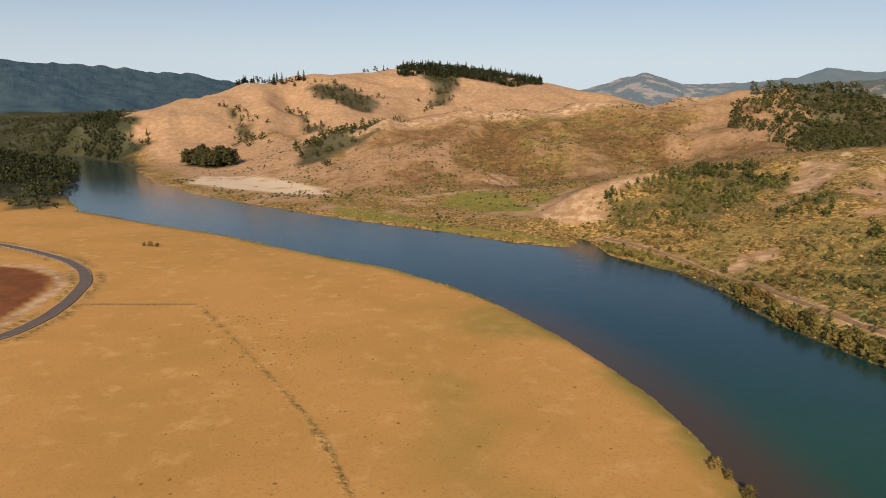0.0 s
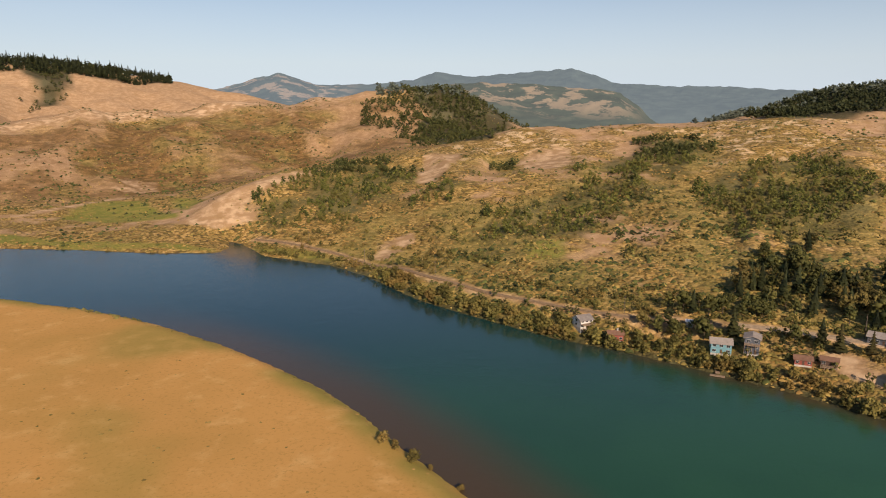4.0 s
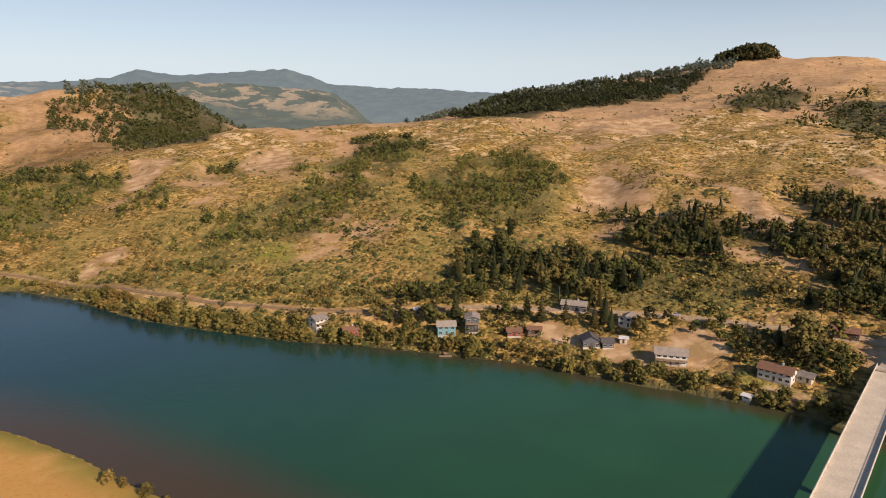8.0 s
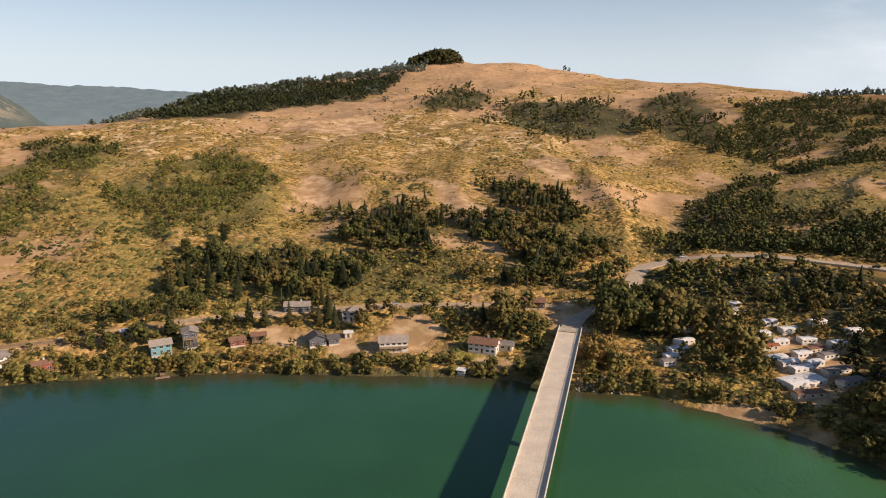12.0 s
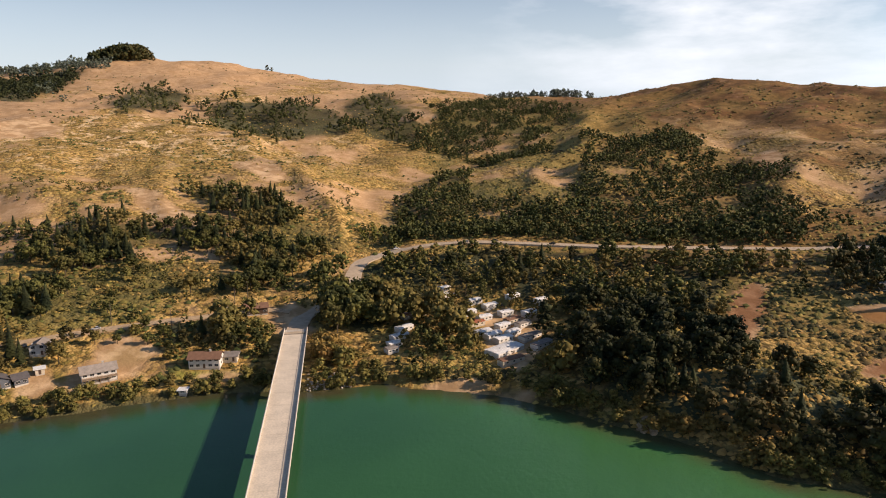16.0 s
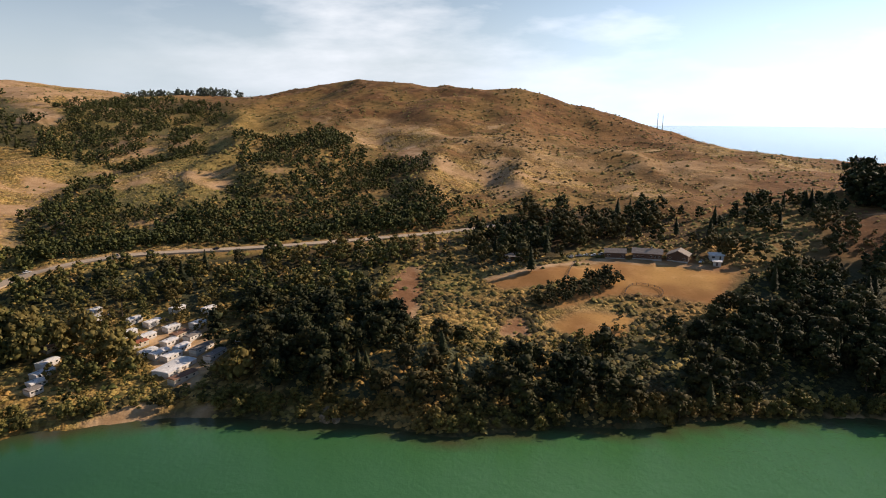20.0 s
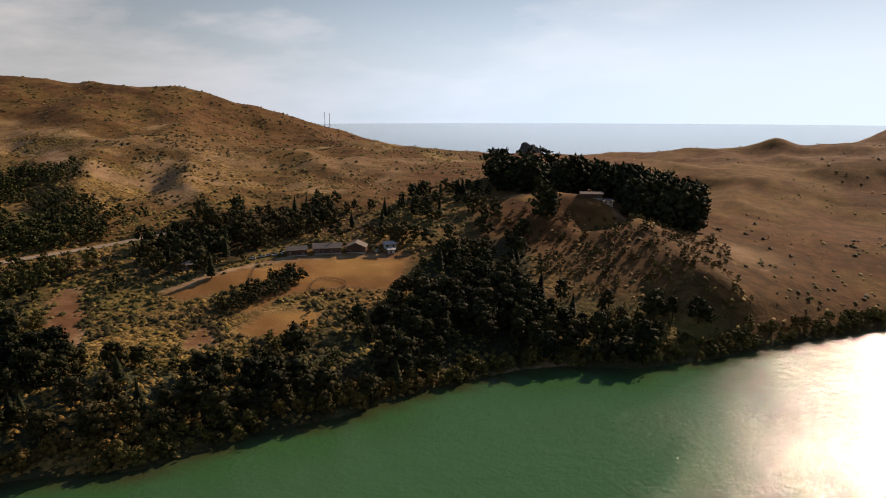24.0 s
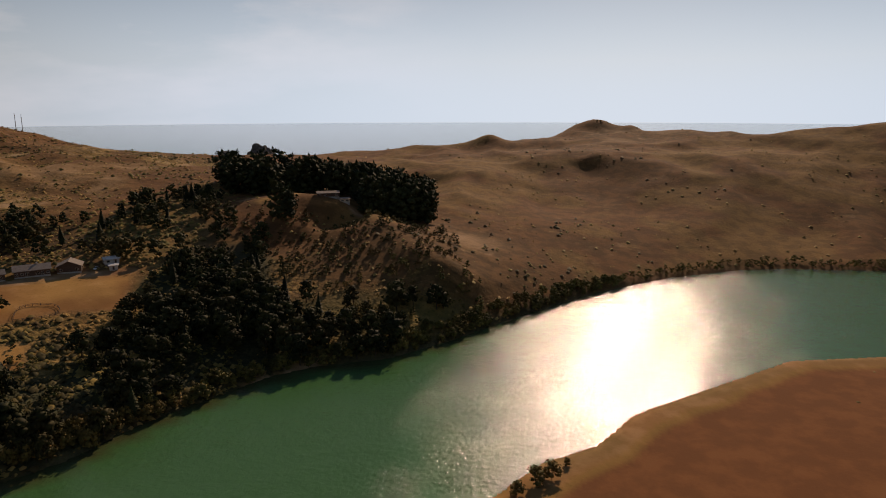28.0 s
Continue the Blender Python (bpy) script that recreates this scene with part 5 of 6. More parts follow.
def window(parent, x, z, w, h, y, side=0):
    """A framed window on the front (side 0) or on an end wall (side -1, 1)."""
    def slab(a0, a1, z0, z1, out0, out1):
        if side == 0:
            return boxed(a0, y - out1, z0, a1, y - out0, z1)
        return boxed(min(y + side * out0, y + side * out1), a0, z0, max(y + side * out0, y + side * out1), a1, z1)
    frame_ = part("window", slab(x - w / 2, x + w / 2, z - h / 2, z + h / 2, 0.0, 0.05), WHITE, parent, "white framed window")
    for k in (-1, 1):
        part("pane", slab(x + (k * 0.5 - 0.5) * (w / 2 - 0.09) + (0.03 if k > 0 else -0.03), x + (k * 0.5 + 0.5) * (w / 2 - 0.09) + (0.03 if k > 0 else -0.03), z - h / 2 + 0.09, z + h / 2 - 0.09, 0.05, 0.065), GLASS, frame_)


def roof_mesh(kind, w, d, h0, rise, over):
    bm = bmesh.new()
    X, Y, t = w / 2 + over, d / 2 + over, 0.22
    if kind == "front":       # gable to the front, ridge runs back
        prof, along = [(-X, 0), (0, rise), (X, 0), (X, t), (0, rise + t * 1.2), (-X, t)], Y
        pts = [[(a, s * along, h0 + u) for a, u in prof] for s in (-1, 1)]
    elif kind == "flat":
        prof = [(-Y, 0), (Y, rise * 0.35), (Y, rise * 0.35 + t), (-Y, t)]
        pts = [[(s * X, a, h0 + u) for a, u in prof] for s in (-1, 1)]
    else:                     # ridge along the front
        prof = [(-Y, 0), (0, rise), (Y, 0), (Y, t), (0, rise + t * 1.2), (-Y, t)]
        pts = [[(s * X, a, h0 + u) for a, u in prof] for s in (-1, 1)]
    vs = [[bm.verts.new(p) for p in row] for row in pts]
    n = len(prof)
    for j in range(n):
        bm.faces.new((vs[0][j], vs[0][(j + 1) % n], vs[1][(j + 1) % n], vs[1][j]))
    bm.faces.new(vs[0][::-1]), bm.faces.new(vs[1])
    bmesh.ops.recalc_face_normals(bm, faces=bm.faces)
    return bm


def house(label, x, y, w, d, storeys, wall, roof, ridge="along", turn=0.0, rise=1.8, deck=False, chimney=False, name="house", wins=3, floor_h=2.45, sunk=0.0, door=True):
    if not name.startswith("ranch"):
        w, d, rise = w * 0.88, d * 0.9, rise * 0.8
    KEEP_CLEAR.append((x, y, max(w, d) * 0.5 + 1.2))
    yaw = facing(x, y, turn)
    base = ground_at(x, y) - sunk
    thing = tagged(new(name), label, "house" if name in ("house", "ranch_house") else name.replace("_", " "))
    thing.matrix_world = pose(x, y, base, 0, 0, yaw)
    h = storeys * floor_h
    part("foundation", boxed(-w / 2 + 0.08, -d / 2 + 0.08, -3.5, w / 2 - 0.08, d / 2 - 0.08, 0.3), RAIL, thing)
    part("wall", boxed(-w / 2, -d / 2, 0.3, w / 2, d / 2, h + 0.3, bevel=0.03), wall, thing)
    over = 0.7
    if ridge != "flat":       # gable ends close the roof
        k = rise * 0.96
        for s in (-1, 1):
            bm = bmesh.new()
            if ridge == "front":
                tri = [(-w / 2, s * d / 2, h + 0.3), (w / 2, s * d / 2, h + 0.3), (0, s * d / 2, h + 0.3 + k * (w / 2) / (w / 2 + over))]
                back = Vector((0, -s * 0.2, 0))
            else:
                tri = [(s * w / 2, -d / 2, h + 0.3), (s * w / 2, d / 2, h + 0.3), (s * w / 2, 0, h + 0.3 + k * (d / 2) / (d / 2 + over))]
                back = Vector((-s * 0.2, 0, 0))
            v = [bm.verts.new(p) for p in tri] + [bm.verts.new(Vector(p) + back) for p in tri]
            for q in ((0, 1, 2), (3, 5, 4), (0, 3, 4, 1), (1, 4, 5, 2), (2, 5, 3, 0)):
                bm.faces.new([v[e] for e in q])
            bmesh.ops.recalc_face_normals(bm, faces=bm.faces)
            part("gable", bm, wall, thing)
    part("roof", roof_mesh(ridge, w, d, h + 0.24, rise, over), roof, thing)
    for s in range(int(math.ceil(storeys))):
        zc = 0.3 + s * floor_h + 1.35
        for k in range(wins):
            cx = (k + 0.5) / wins * w - w / 2
            if door and s == 0 and k == wins // 2:
                dr = part("door", boxed(cx - 0.5, -d / 2 - 0.06, 0.32, cx + 0.5, -d / 2 - 0.002, 2.35), BROWN, thing)
                part("handle", boxed(cx + 0.34, -d / 2 - 0.12, 1.25, cx + 0.4, -d / 2 - 0.06, 1.4), STEEL, dr)
            else:
                window(thing, cx, zc, min(1.7, w / wins * 0.6), 1.25, -d / 2)
        for side in (-1, 1):
            window(thing, 0.0, zc, min(1.6, d * 0.3), 1.2, side * w / 2, side)
    if deck:
        zd = 0.3 + (math.ceil(storeys) - 1) * floor_h
        dk = part("deck", boxed(-w / 2, -d / 2 - 2.4, zd - 0.25, w / 2, -d / 2 - 0.01, zd), DECK_WOOD, thing, "wooden deck")
        for k in range(5):
            cx = -w / 2 + 0.15 + k * (w - 0.3) / 4
            part("post", boxed(cx - 0.08, -d / 2 - 2.35, -3.0, cx + 0.08, -d / 2 - 2.2, zd + 1.0), DECK_WOOD, dk)
        for u in (0.55, 0.98):
            part("rail", boxed(-w / 2, -d / 2 - 2.4, zd + u - 0.05, w / 2, -d / 2 - 2.34, zd + u + 0.05), DECK_WOOD, dk)
    if chimney:
        cz = h + 0.3
        ch = part("chimney", boxed(w * 0.15 - 0.4, -0.4, cz, w * 0.15 + 0.4, 0.4, cz + rise + 0.9, bevel=0.05), RAIL, thing)
        part("chimney_cap", boxed(w * 0.15 - 0.5, -0.5, cz + rise + 0.9, w * 0.15 + 0.5, 0.5, cz + rise + 1.05), RAIL, ch)
    return thing


house("white two-storey gabled house with grey roof on the bank", 234, 265, 8.5, 9, 1.7, WHITE, GREY_ROOF, "along", 34, 2.6, deck=True)
house("small red wooden house with brown-grey roof", 239, 245.5, 8.5, 6.5, 1, REDWOOD, BROWN_ROOF, "along", 10, 1.7, chimney=True, floor_h=3.2)
house("small pale shed half hidden in brush", 272, 227, 3.5, 3.0, 1, CREAM, WHITE_ROOF, "flat", 0, 1.2, name="shed", wins=1)
house("teal two-storey house with pale roof and white windows", 266, 203, 10.5, 7.5, 1.9, TEAL, PALE_ROOF, "along", 6, 2.5, chimney=False)
house("tall dark slate house of three storeys with balconies", 276, 193.5, 7.6, 8.5, 3, SLATE, PALE_ROOF, "front", 0, 1.6, deck=True, wins=2)
house("low reddish-brown cabin beside a deck", 284, 173, 8.0, 6.5, 1, REDWOOD, BROWN_ROOF, "along", 5, 1.5)
house("brown cabin with a wooden deck", 291, 165, 7.5, 6.0, 1, BROWN, BROWN_ROOF, "along", 0, 1.4, deck=True)
house("long low grey-roofed house beside the road", 325, 160, 15, 8, 1, SLATE, PALE_ROOF, "along", -8, 2.3, floor_h=3.0, chimney=True, wins=5)
house("dark gabled cottage with white trim", 295, 136, 9.5, 8.5, 1, SLATE, DARK_ROOF, "front", 12, 3.0, wins=3, floor_h=3.0)
house("dark cottage wing with white windows", 298, 128.5, 6, 6.5, 1, SLATE, DARK_ROOF, "along", 12, 2.2, wins=2, door=False)
house("white gabled cottage under a cypress", 324, 129, 8, 9, 1.5, WHITE, GREY_ROOF, "front", -20, 2.6, wins=2)
house("small pale garden shed", 305, 123, 4.0, 3.0, 1, CREAM, WHITE_ROOF, "flat", 0, 1.0, name="shed", wins=1)
house("long white two-storey house with balcony and mauve-grey roof", 299, 97.5, 15.5, 9, 1.8, WHITE, PALE_ROOF, "along", 4, 2.8, deck=True, wins=5, chimney=True)
house("white two-storey house with rusty brown roof", 307, 54, 15.5, 8.5, 1.7, WHITE, BROWN_ROOF, "along", -16, 2.9, wins=5, chimney=True)
house("lean-to beside the white house", 311, 43.5, 7, 6, 1, CREAM, GREY_ROOF, "flat", -14, 1.5, wins=2, name="annex")
house("brown roadside store with low roof", 362, 36, 13, 9, 1, BROWN, BROWN_ROOF, "along", 0, 2.2, wins=4, floor_h=3.2)
# the boat shed stands for a moored float, built with the house shape
house("pale moored float at the water's edge, shaped as a shed", 285.5, 60.5, 3.6, 2.6, 1, WHITE, WHITE_ROOF, "flat", -20, 0.8, name="boat_shed", wins=1, floor_h=1.7, sunk=-0.3, door=False)

# the ranch on the meadow: a long house of three roofs, with sheds
house("long dark ranch house with pale weathered roof", 238, -349, 17, 9, 1, BROWN, PALE_ROOF, "along", 0, 2.4, name="ranch_house", wins=7, floor_h=3.0, chimney=True)
house("gabled wing of the ranch house", 224, -361, 12, 10, 1, BROWN, PALE_ROOF, "front", -8, 3.0, name="ranch_wing", wins=3, floor_h=3.0)
house("low dark wing of the ranch house", 252, -336, 12, 8, 1, BROWN, GREY_ROOF, "along", 4, 2.0, name="ranch_wing", wins=3, floor_h=3.0)
house("white barn shed beside the ranch", 209, -377, 9, 6, 1, WHITE, WHITE_ROOF, "along", 10, 1.6, name="barn", wins=2)
house("small white shed beside the ranch", 203, -368, 5, 4, 1, WHITE, WHITE_ROOF, "flat", 0, 1.0, name="shed", wins=1)
house("grey roadside barn among trees", 291, -289, 14, 8, 1, BROWN, GREY_ROOF, "along", 10, 1.8, name="barn", wins=3)
house("low pale house on top of the grassy knoll", 107, -503, 18, 10, 1, BROWN, PALE_ROOF, "along", 6, 1.4, wins=4, floor_h=2.7)
house("flat-roofed wing of the knoll house", 94, -500, 8, 8, 1, CREAM, PALE_ROOF, "flat", 6, 1.2, wins=2, door=False)
house("pale shed beside the cypress grove", 69, -506, 10, 5.5, 1, WHITE, WHITE_ROOF, "flat", 10, 1.2, name="shed", wins=2)


def trailer(label, x, y, length, roof, wall, turn):
    KEEP_CLEAR.append((x, y, length * 0.4 + 1.0))
    thing = tagged(new("mobile_home"), label, "mobile home", "mobile homes in the riverside park")
    thing.matrix_world = pose(x, y, ground_at(x, y) + 0.05, 0, 0, turn)
    L, W, h = length / 2, 2.3 if length < 14 else 4.5, 2.3
    part("skirt", boxed(-L + 0.1, -W + 0.1, -1.2, L - 0.1, W - 0.1, 0.5), RAIL, thing)
    body = part("body", boxed(-L, -W, 0.5, L, W, h, bevel=0.08), wall, thing)
    bm = bmesh.new()
    prof = [(-W - 0.15, 0), (-W - 0.15, 0.12), (-W * 0.5, 0.42), (0, 0.52), (W * 0.5, 0.42), (W + 0.15, 0.12), (W + 0.15, 0)]
    rows = [[bm.verts.new((s * (L + 0.15), a, h + u + 0.002)) for a, u in prof] for s in (-1, 1)]
    for j in range(len(prof)):
        bm.faces.new((rows[0][j], rows[0][(j + 1) % len(prof)], rows[1][(j + 1) % len(prof)], rows[1][j]))
    bm.faces.new(rows[0][::-1]), bm.faces.new(rows[1])
    bmesh.ops.recalc_face_normals(bm, faces=bm.faces)
    top = part("roof", bm, roof, thing)
    part("vent", boxed(-L * 0.4, -0.25, h + 0.4, -L * 0.4 + 0.5, 0.25, h + 0.75), STEEL, top)
    for s in (-1, 1):
        for k in range(3):
            cx = (k - 1) * L * 0.6
            part("window", boxed(cx - 0.5, min(s * W, s * (W + 0.04)), 1.1, cx + 0.5, max(s * W, s * (W + 0.04)), 1.8), GLASS, body)
    part("door", boxed(L, -0.45, 0.55, L + 0.05, 0.45, 2.2), STEEL, body)
    return thing


WHITE_HOME = "white mobile home with a low curved roof"
for label, roof, wall, homes in (
        (WHITE_HOME, WHITE_ROOF, WHITE, [(381, -70, 6), (372, -67, 8), (354, -91, 9), (339, -84, 8), (321, -79, 9), (317, -83, 10), (311.5, -87, 10), (333, -40, 9.5), (324, -36.5, 9.5), (316, -33, 7), (339, -109, 8), (361, -106, 8), (350, -119, 7), (327, -91, 8), (343, -97, 8), (318, -94, 8), (347, -77, 9), (362, -84, 8)]),
        ("large white-roofed park hall", WHITE_ROOF, WHITE, [(299, -84.5, 19)]),
        ("tan mobile home with a rust-stained roof", BROWN_ROOF, CREAM, [(286, -84, 13), (333, -98, 9.5), (350, -50, 8), (348, -43.5, 7)]),
        ("mobile home with a rusty red roof", RED_ROOF, CREAM, [(332, -77, 11.5)]),
        ("silver-grey mobile home with a metal roof", GREY_ROOF, WHITE, [(311, -101, 12), (299, -103, 12), (327, -102, 8.5), (310, -31, 6)])):
    for x, y, n in homes:
        trailer(label, x, y, n, roof, wall, -62 + rng.uniform(-7, 7))


# ---- vehicles ----
def car_mesh(paint_mat, label):
    thing = tagged(new("car"), label, "car")
    bm = bmesh.new()
    prof = [(-2.1, 0.35), (-2.15, 0.75), (-1.9, 0.92), (-0.9, 0.98), (1.0, 0.95), (1.95, 0.85), (2.15, 0.6), (2.1, 0.35)]
    rows = [[bm.verts.new((a, s * 0.86, u)) for a, u in prof] for s in (-1, 1)]
    for j in range(len(prof)):
        bm.faces.new((rows[0][j], rows[0][(j + 1) % len(prof)], rows[1][(j + 1) % len(prof)], rows[1][j]))
    bm.faces.new(rows[0][::-1]), bm.faces.new(rows[1])
    bmesh.ops.recalc_face_normals(bm, faces=bm.faces)
    part("body", bm, paint_mat, thing)
    bm = bmesh.new()
    prof = [(-1.7, 0.95), (-1.1, 1.42), (0.25, 1.45), (1.05, 0.95)]
    rows = [[bm.verts.new((a, s * (0.78 if u < 1 else 0.66), u)) for a, u in prof] for s in (-1, 1)]
    for j in range(4):
        bm.faces.new((rows[0][j], rows[0][(j + 1) % 4], rows[1][(j + 1) % 4], rows[1][j]))
    bm.faces.new(rows[0][::-1]), bm.faces.new(rows[1])
    bmesh.ops.recalc_face_normals(bm, faces=bm.faces)
    part("cabin_glass", bm, GLASS, thing)
    part("roof", boxed(-1.12, -0.65, 1.44, 0.27, 0.65, 1.49), paint_mat, thing)
    for wx in (-1.35, 1.35):
        for s in (-1, 1):
            bm = bmesh.new()
            bmesh.ops.create_cone(bm, cap_ends=True, segments=14, radius1=0.34, radius2=0.34, depth=0.22, matrix=pose(wx, s * 0.8, 0.34, 90))
            wheel = part("wheel", bm, TYRE, thing)
            bm = bmesh.new()
            bmesh.ops.create_cone(bm, cap_ends=True, segments=10, radius1=0.19, radius2=0.19, depth=0.24, matrix=pose(wx, s * 0.8, 0.34, 90))
            part("rim", bm, HUB, wheel)
    return thing


def glossy(name, color):
    m = plain(name, color, 0.3, 0.0, 0.03)
    return m


def on_way(way, near_point):
    q = resample(way, 2.0)
    k = int(np.argmin(np.hypot(q[:, 0] - near_point[0], q[:, 1] - near_point[1])))
    k = min(max(k, 1), len(q) - 2)
    d = q[k + 1] - q[k - 1]
    return q[k], d / np.hypot(*d)


cars = [car_mesh(glossy("white_lacquer", (0.75, 0.75, 0.74)), "white parked or passing car"), car_mesh(glossy("silver_lacquer", (0.45, 0.46, 0.48)), "silver-grey car standing by a road"), car_mesh(glossy("dark_lacquer", (0.03, 0.035, 0.045)), "dark blue-black car on the road")]
stood = [False] * 3


def park(kind, x, y, z, turn):
    m = pose(x, y, z, 0, 0, turn)
    if not stood[kind]:
        stood[kind] = True
        cars[kind].matrix_world = m
        return cars[kind]
    return copy_thing(cars[kind], m)


for kind, p, lane in ((0, (459, -51), 2.2), (2, (449, -118), 2.2), (2, (430, -154), -2.2), (1, (457, -99), -2.2)):
    c, d = on_way(HIGHWAY, p)
    e = c + np.array((-d[1], d[0])) * lane
    tagged(park(kind, e[0], e[1], float(height(c[0], c[1], False)[0]) + 0.42, math.degrees(math.atan2(d[1], d[0])) + (0 if lane > 0 else 180)), group="cars on the highway")
for k, (x, y) in enumerate(((270, -316), (267.6, -321), (265.5, -325.5), (261.8, -328), (260, -333), (212, -366))):
    tagged(park((0, 1, 0, 0, 1, 0)[k], x, y, ground_at(x, y) + 0.05, 40 + 12 * k), group="cars parked at the ranch")
for k, (x, y, a) in enumerate(((374, -75, 20), (304, -117, 60), (354, -97, 100), (347, 112, 110), (366, 52, 120), (330, 138, 20))):
    tagged(park((0, 1, 2, 1, 0, 2)[k], x, y, ground_at(x, y) + 0.1, a), group="cars parked by the houses")


# ---- poles, docks, fences, rocks ----
POLE = plain("pole_wood", (0.16, 0.125, 0.095), 0.9, speck=0.2, size=5)


def pole(x, y, tall):
    thing = tagged(new("utility_pole"), "weathered wooden utility pole with a cross-arm", "utility pole", "utility poles along the bank road")
    thing.matrix_world = pose(x, y, ground_at(x, y), 0, 0, 20)
    bm = bmesh.new()
    bmesh.ops.create_cone(bm, cap_ends=True, segments=8, radius1=0.17, radius2=0.11, depth=tall + 1.0, matrix=pose(0, 0, tall / 2 - 0.5))
    part("post", bm, POLE, thing)
    arm = part("cross_arm", boxed(-1.2, 0.1, tall - 1.1, 1.2, 0.24, tall - 0.9), POLE, thing)
    for k in (-1.05, -0.4, 0.4, 1.05):
        bm = bmesh.new()
        bmesh.ops.create_cone(bm, cap_ends=True, segments=6, radius1=0.05, radius2=0.03, depth=0.2, matrix=pose(k, 0.17, tall - 0.8))
        part("insulator", bm, GLASS, arm)


for x, y, tall in ((366.5, 47.5, 12), (323.5, 168.5, 12), (352, 106, 11), (345, 76, 11), (209, 383, 10), (176, 545, 10), (379, 42, 11), (366.5, -80, 10), (256, 257, 10), (195, 470, 10)):
    pole(x, y, tall)
for b, r in ((145.88, 1055), (146.27, 1055)):
    x, y = polar(b, r)
    mast = tagged(new("radio_mast"), "thin steel radio mast on the coast hill", "mast", "masts on the coast hill")
    mast.matrix_world = pose(x, y, ground_at(x, y))
    bm = bmesh.new()
    bmesh.ops.create_cone(bm, cap_ends=True, segments=6, radius1=0.5, radius2=0.3, depth=24, matrix=pose(0, 0, 10))
    part("tube", bm, STEEL, mast)
    part("antenna", boxed(-1.0, -0.15, 18, 1.0, 0.15, 18.4), STEEL, mast)


def dock(x, y, length, turn):
    thing = tagged(new("wooden_dock"), "narrow grey wooden dock with a landing float", "dock")
    thing.matrix_world = pose(x, y, 0.9, 0, 0, facing(x, y, turn))
    for k in range(int(length / 0.5)):
        part("plank", boxed(-1.0, -k * 0.5 - 0.47, 0, 1.0, -k * 0.5, 0.08), DECK_WOOD, thing)
    for k in range(0, int(length), 3):
        for s in (-1, 1):
            bm = bmesh.new()
            bmesh.ops.create_cone(bm, cap_ends=True, segments=7, radius1=0.13, radius2=0.12, depth=4.6, matrix=pose(s * 0.95, -k - 0.3, -1.3))
            part("pile", bm, POLE, thing)
    part("float", boxed(-3.2, -length - 2.2, -0.7, 3.2, -length - 0.1, -0.45, bevel=0.04), DECK_WOOD, thing)


dock(261, 199.5, 12, 0)
dock(286, 121, 6, -10)

ROCK = plain("sea_rock", (0.17, 0.145, 0.12), 0.9, speck=0.3, size=0.6, bump=0.5)
BLUFF = plain("bluff_rock", (0.34, 0.25, 0.16), 0.9, speck=0.3, size=1.2, bump=0.2)
RIPRAP = plain("riprap", (0.42, 0.38, 0.33), 0.9, speck=0.25, size=2, bump=0.05)


def rock(name, x, y, z, size, material, label, category, parent=None, detail=3):
    bm = bmesh.new()
    bmesh.ops.create_icosphere(bm, subdivisions=detail, radius=1)
    s = rng.uniform(0, 50)
    for v in bm.verts:
        v.co *= 1 + 0.35 * noise.noise(v.co * 1.6 + Vector((s, 0, 0))) + 0.18 * noise.noise(v.co * 4 + Vector((0, s, 0)))
        v.co = Vector((v.co.x * size[0], v.co.y * size[1], v.co.z * size[2]))
    ob = part(name, bm, material, parent)
    ob.location = (x, y, z)
    return tagged(ob, label, category)


for k, (x, y, s_) in enumerate(((221, -117, 2.6), (224, -120, 3.2), (218, -120, 2.0), (228, -118, 2.2))):
    rock("bank_rock", x, y, 0.6, (s_, s_ * 0.8, s_ * 0.9), BLUFF, "pale tan rock at the foot of the wooded bluff", "rock")
x, y = polar(162.8, 1640)
rock("sea_rock", x, y, 0, (33, 26, 30), ROCK, "dark steep rock standing in the sea", "rock", detail=4)
x, y = polar(160.0, 1750)
rock("sea_rock", x, y, 0, (14, 11, 14), ROCK, "small dark rock standing in the sea", "rock")
pile = tagged(new("riprap_bank"), "bank of pale broken stone under the bridge", "rocks")
for k in range(150):
    x, y = 279 + rng.uniform(0, 15), 9 - rng.uniform(0, 20)
    if not inside(np.array([x]), np.array([y]), RIVER)[0]:
        s = rng.uniform(0.4, 0.9)
        rock("stone", x, y, max(ground_at(x, y), 0) + 0.1, (s, s * 0.8, s * 0.6), RIPRAP, "", "", pile, 1)


def fence(points, label):
    thing = tagged(new("fence"), label, "fence")
    q = resample(points, 4.0)
    z = height(q[:, 0], q[:, 1])
    for k in range(len(q)):
        part("post", boxed(q[k][0] - 0.08, q[k][1] - 0.08, z[k] - 0.3, q[k][0] + 0.08, q[k][1] + 0.08, z[k] + 1.3), POLE, thing)
    for u in (0.5, 1.1):
        for k in range(len(q) - 1):
            prism("rail", [(*q[k], z[k] + u), (*q[k + 1], z[k + 1] + u)], [(-0.05, -0.07), (0.05, -0.07), (0.05, 0.07), (-0.05, 0.07)], POLE, thing)


fence([(213, -294), (196, -306), (204, -318), (221, -308), (213, -294)], "weathered wooden corral fence on the ranch meadow")
fence([(234, -268), (256, -300), (262, -312)], "weathered wooden fence on the ranch meadow")
fence([(-211, 385), (-192, 386), (-169, 386), (-144, 388)], "low post and rail fence across the pasture")


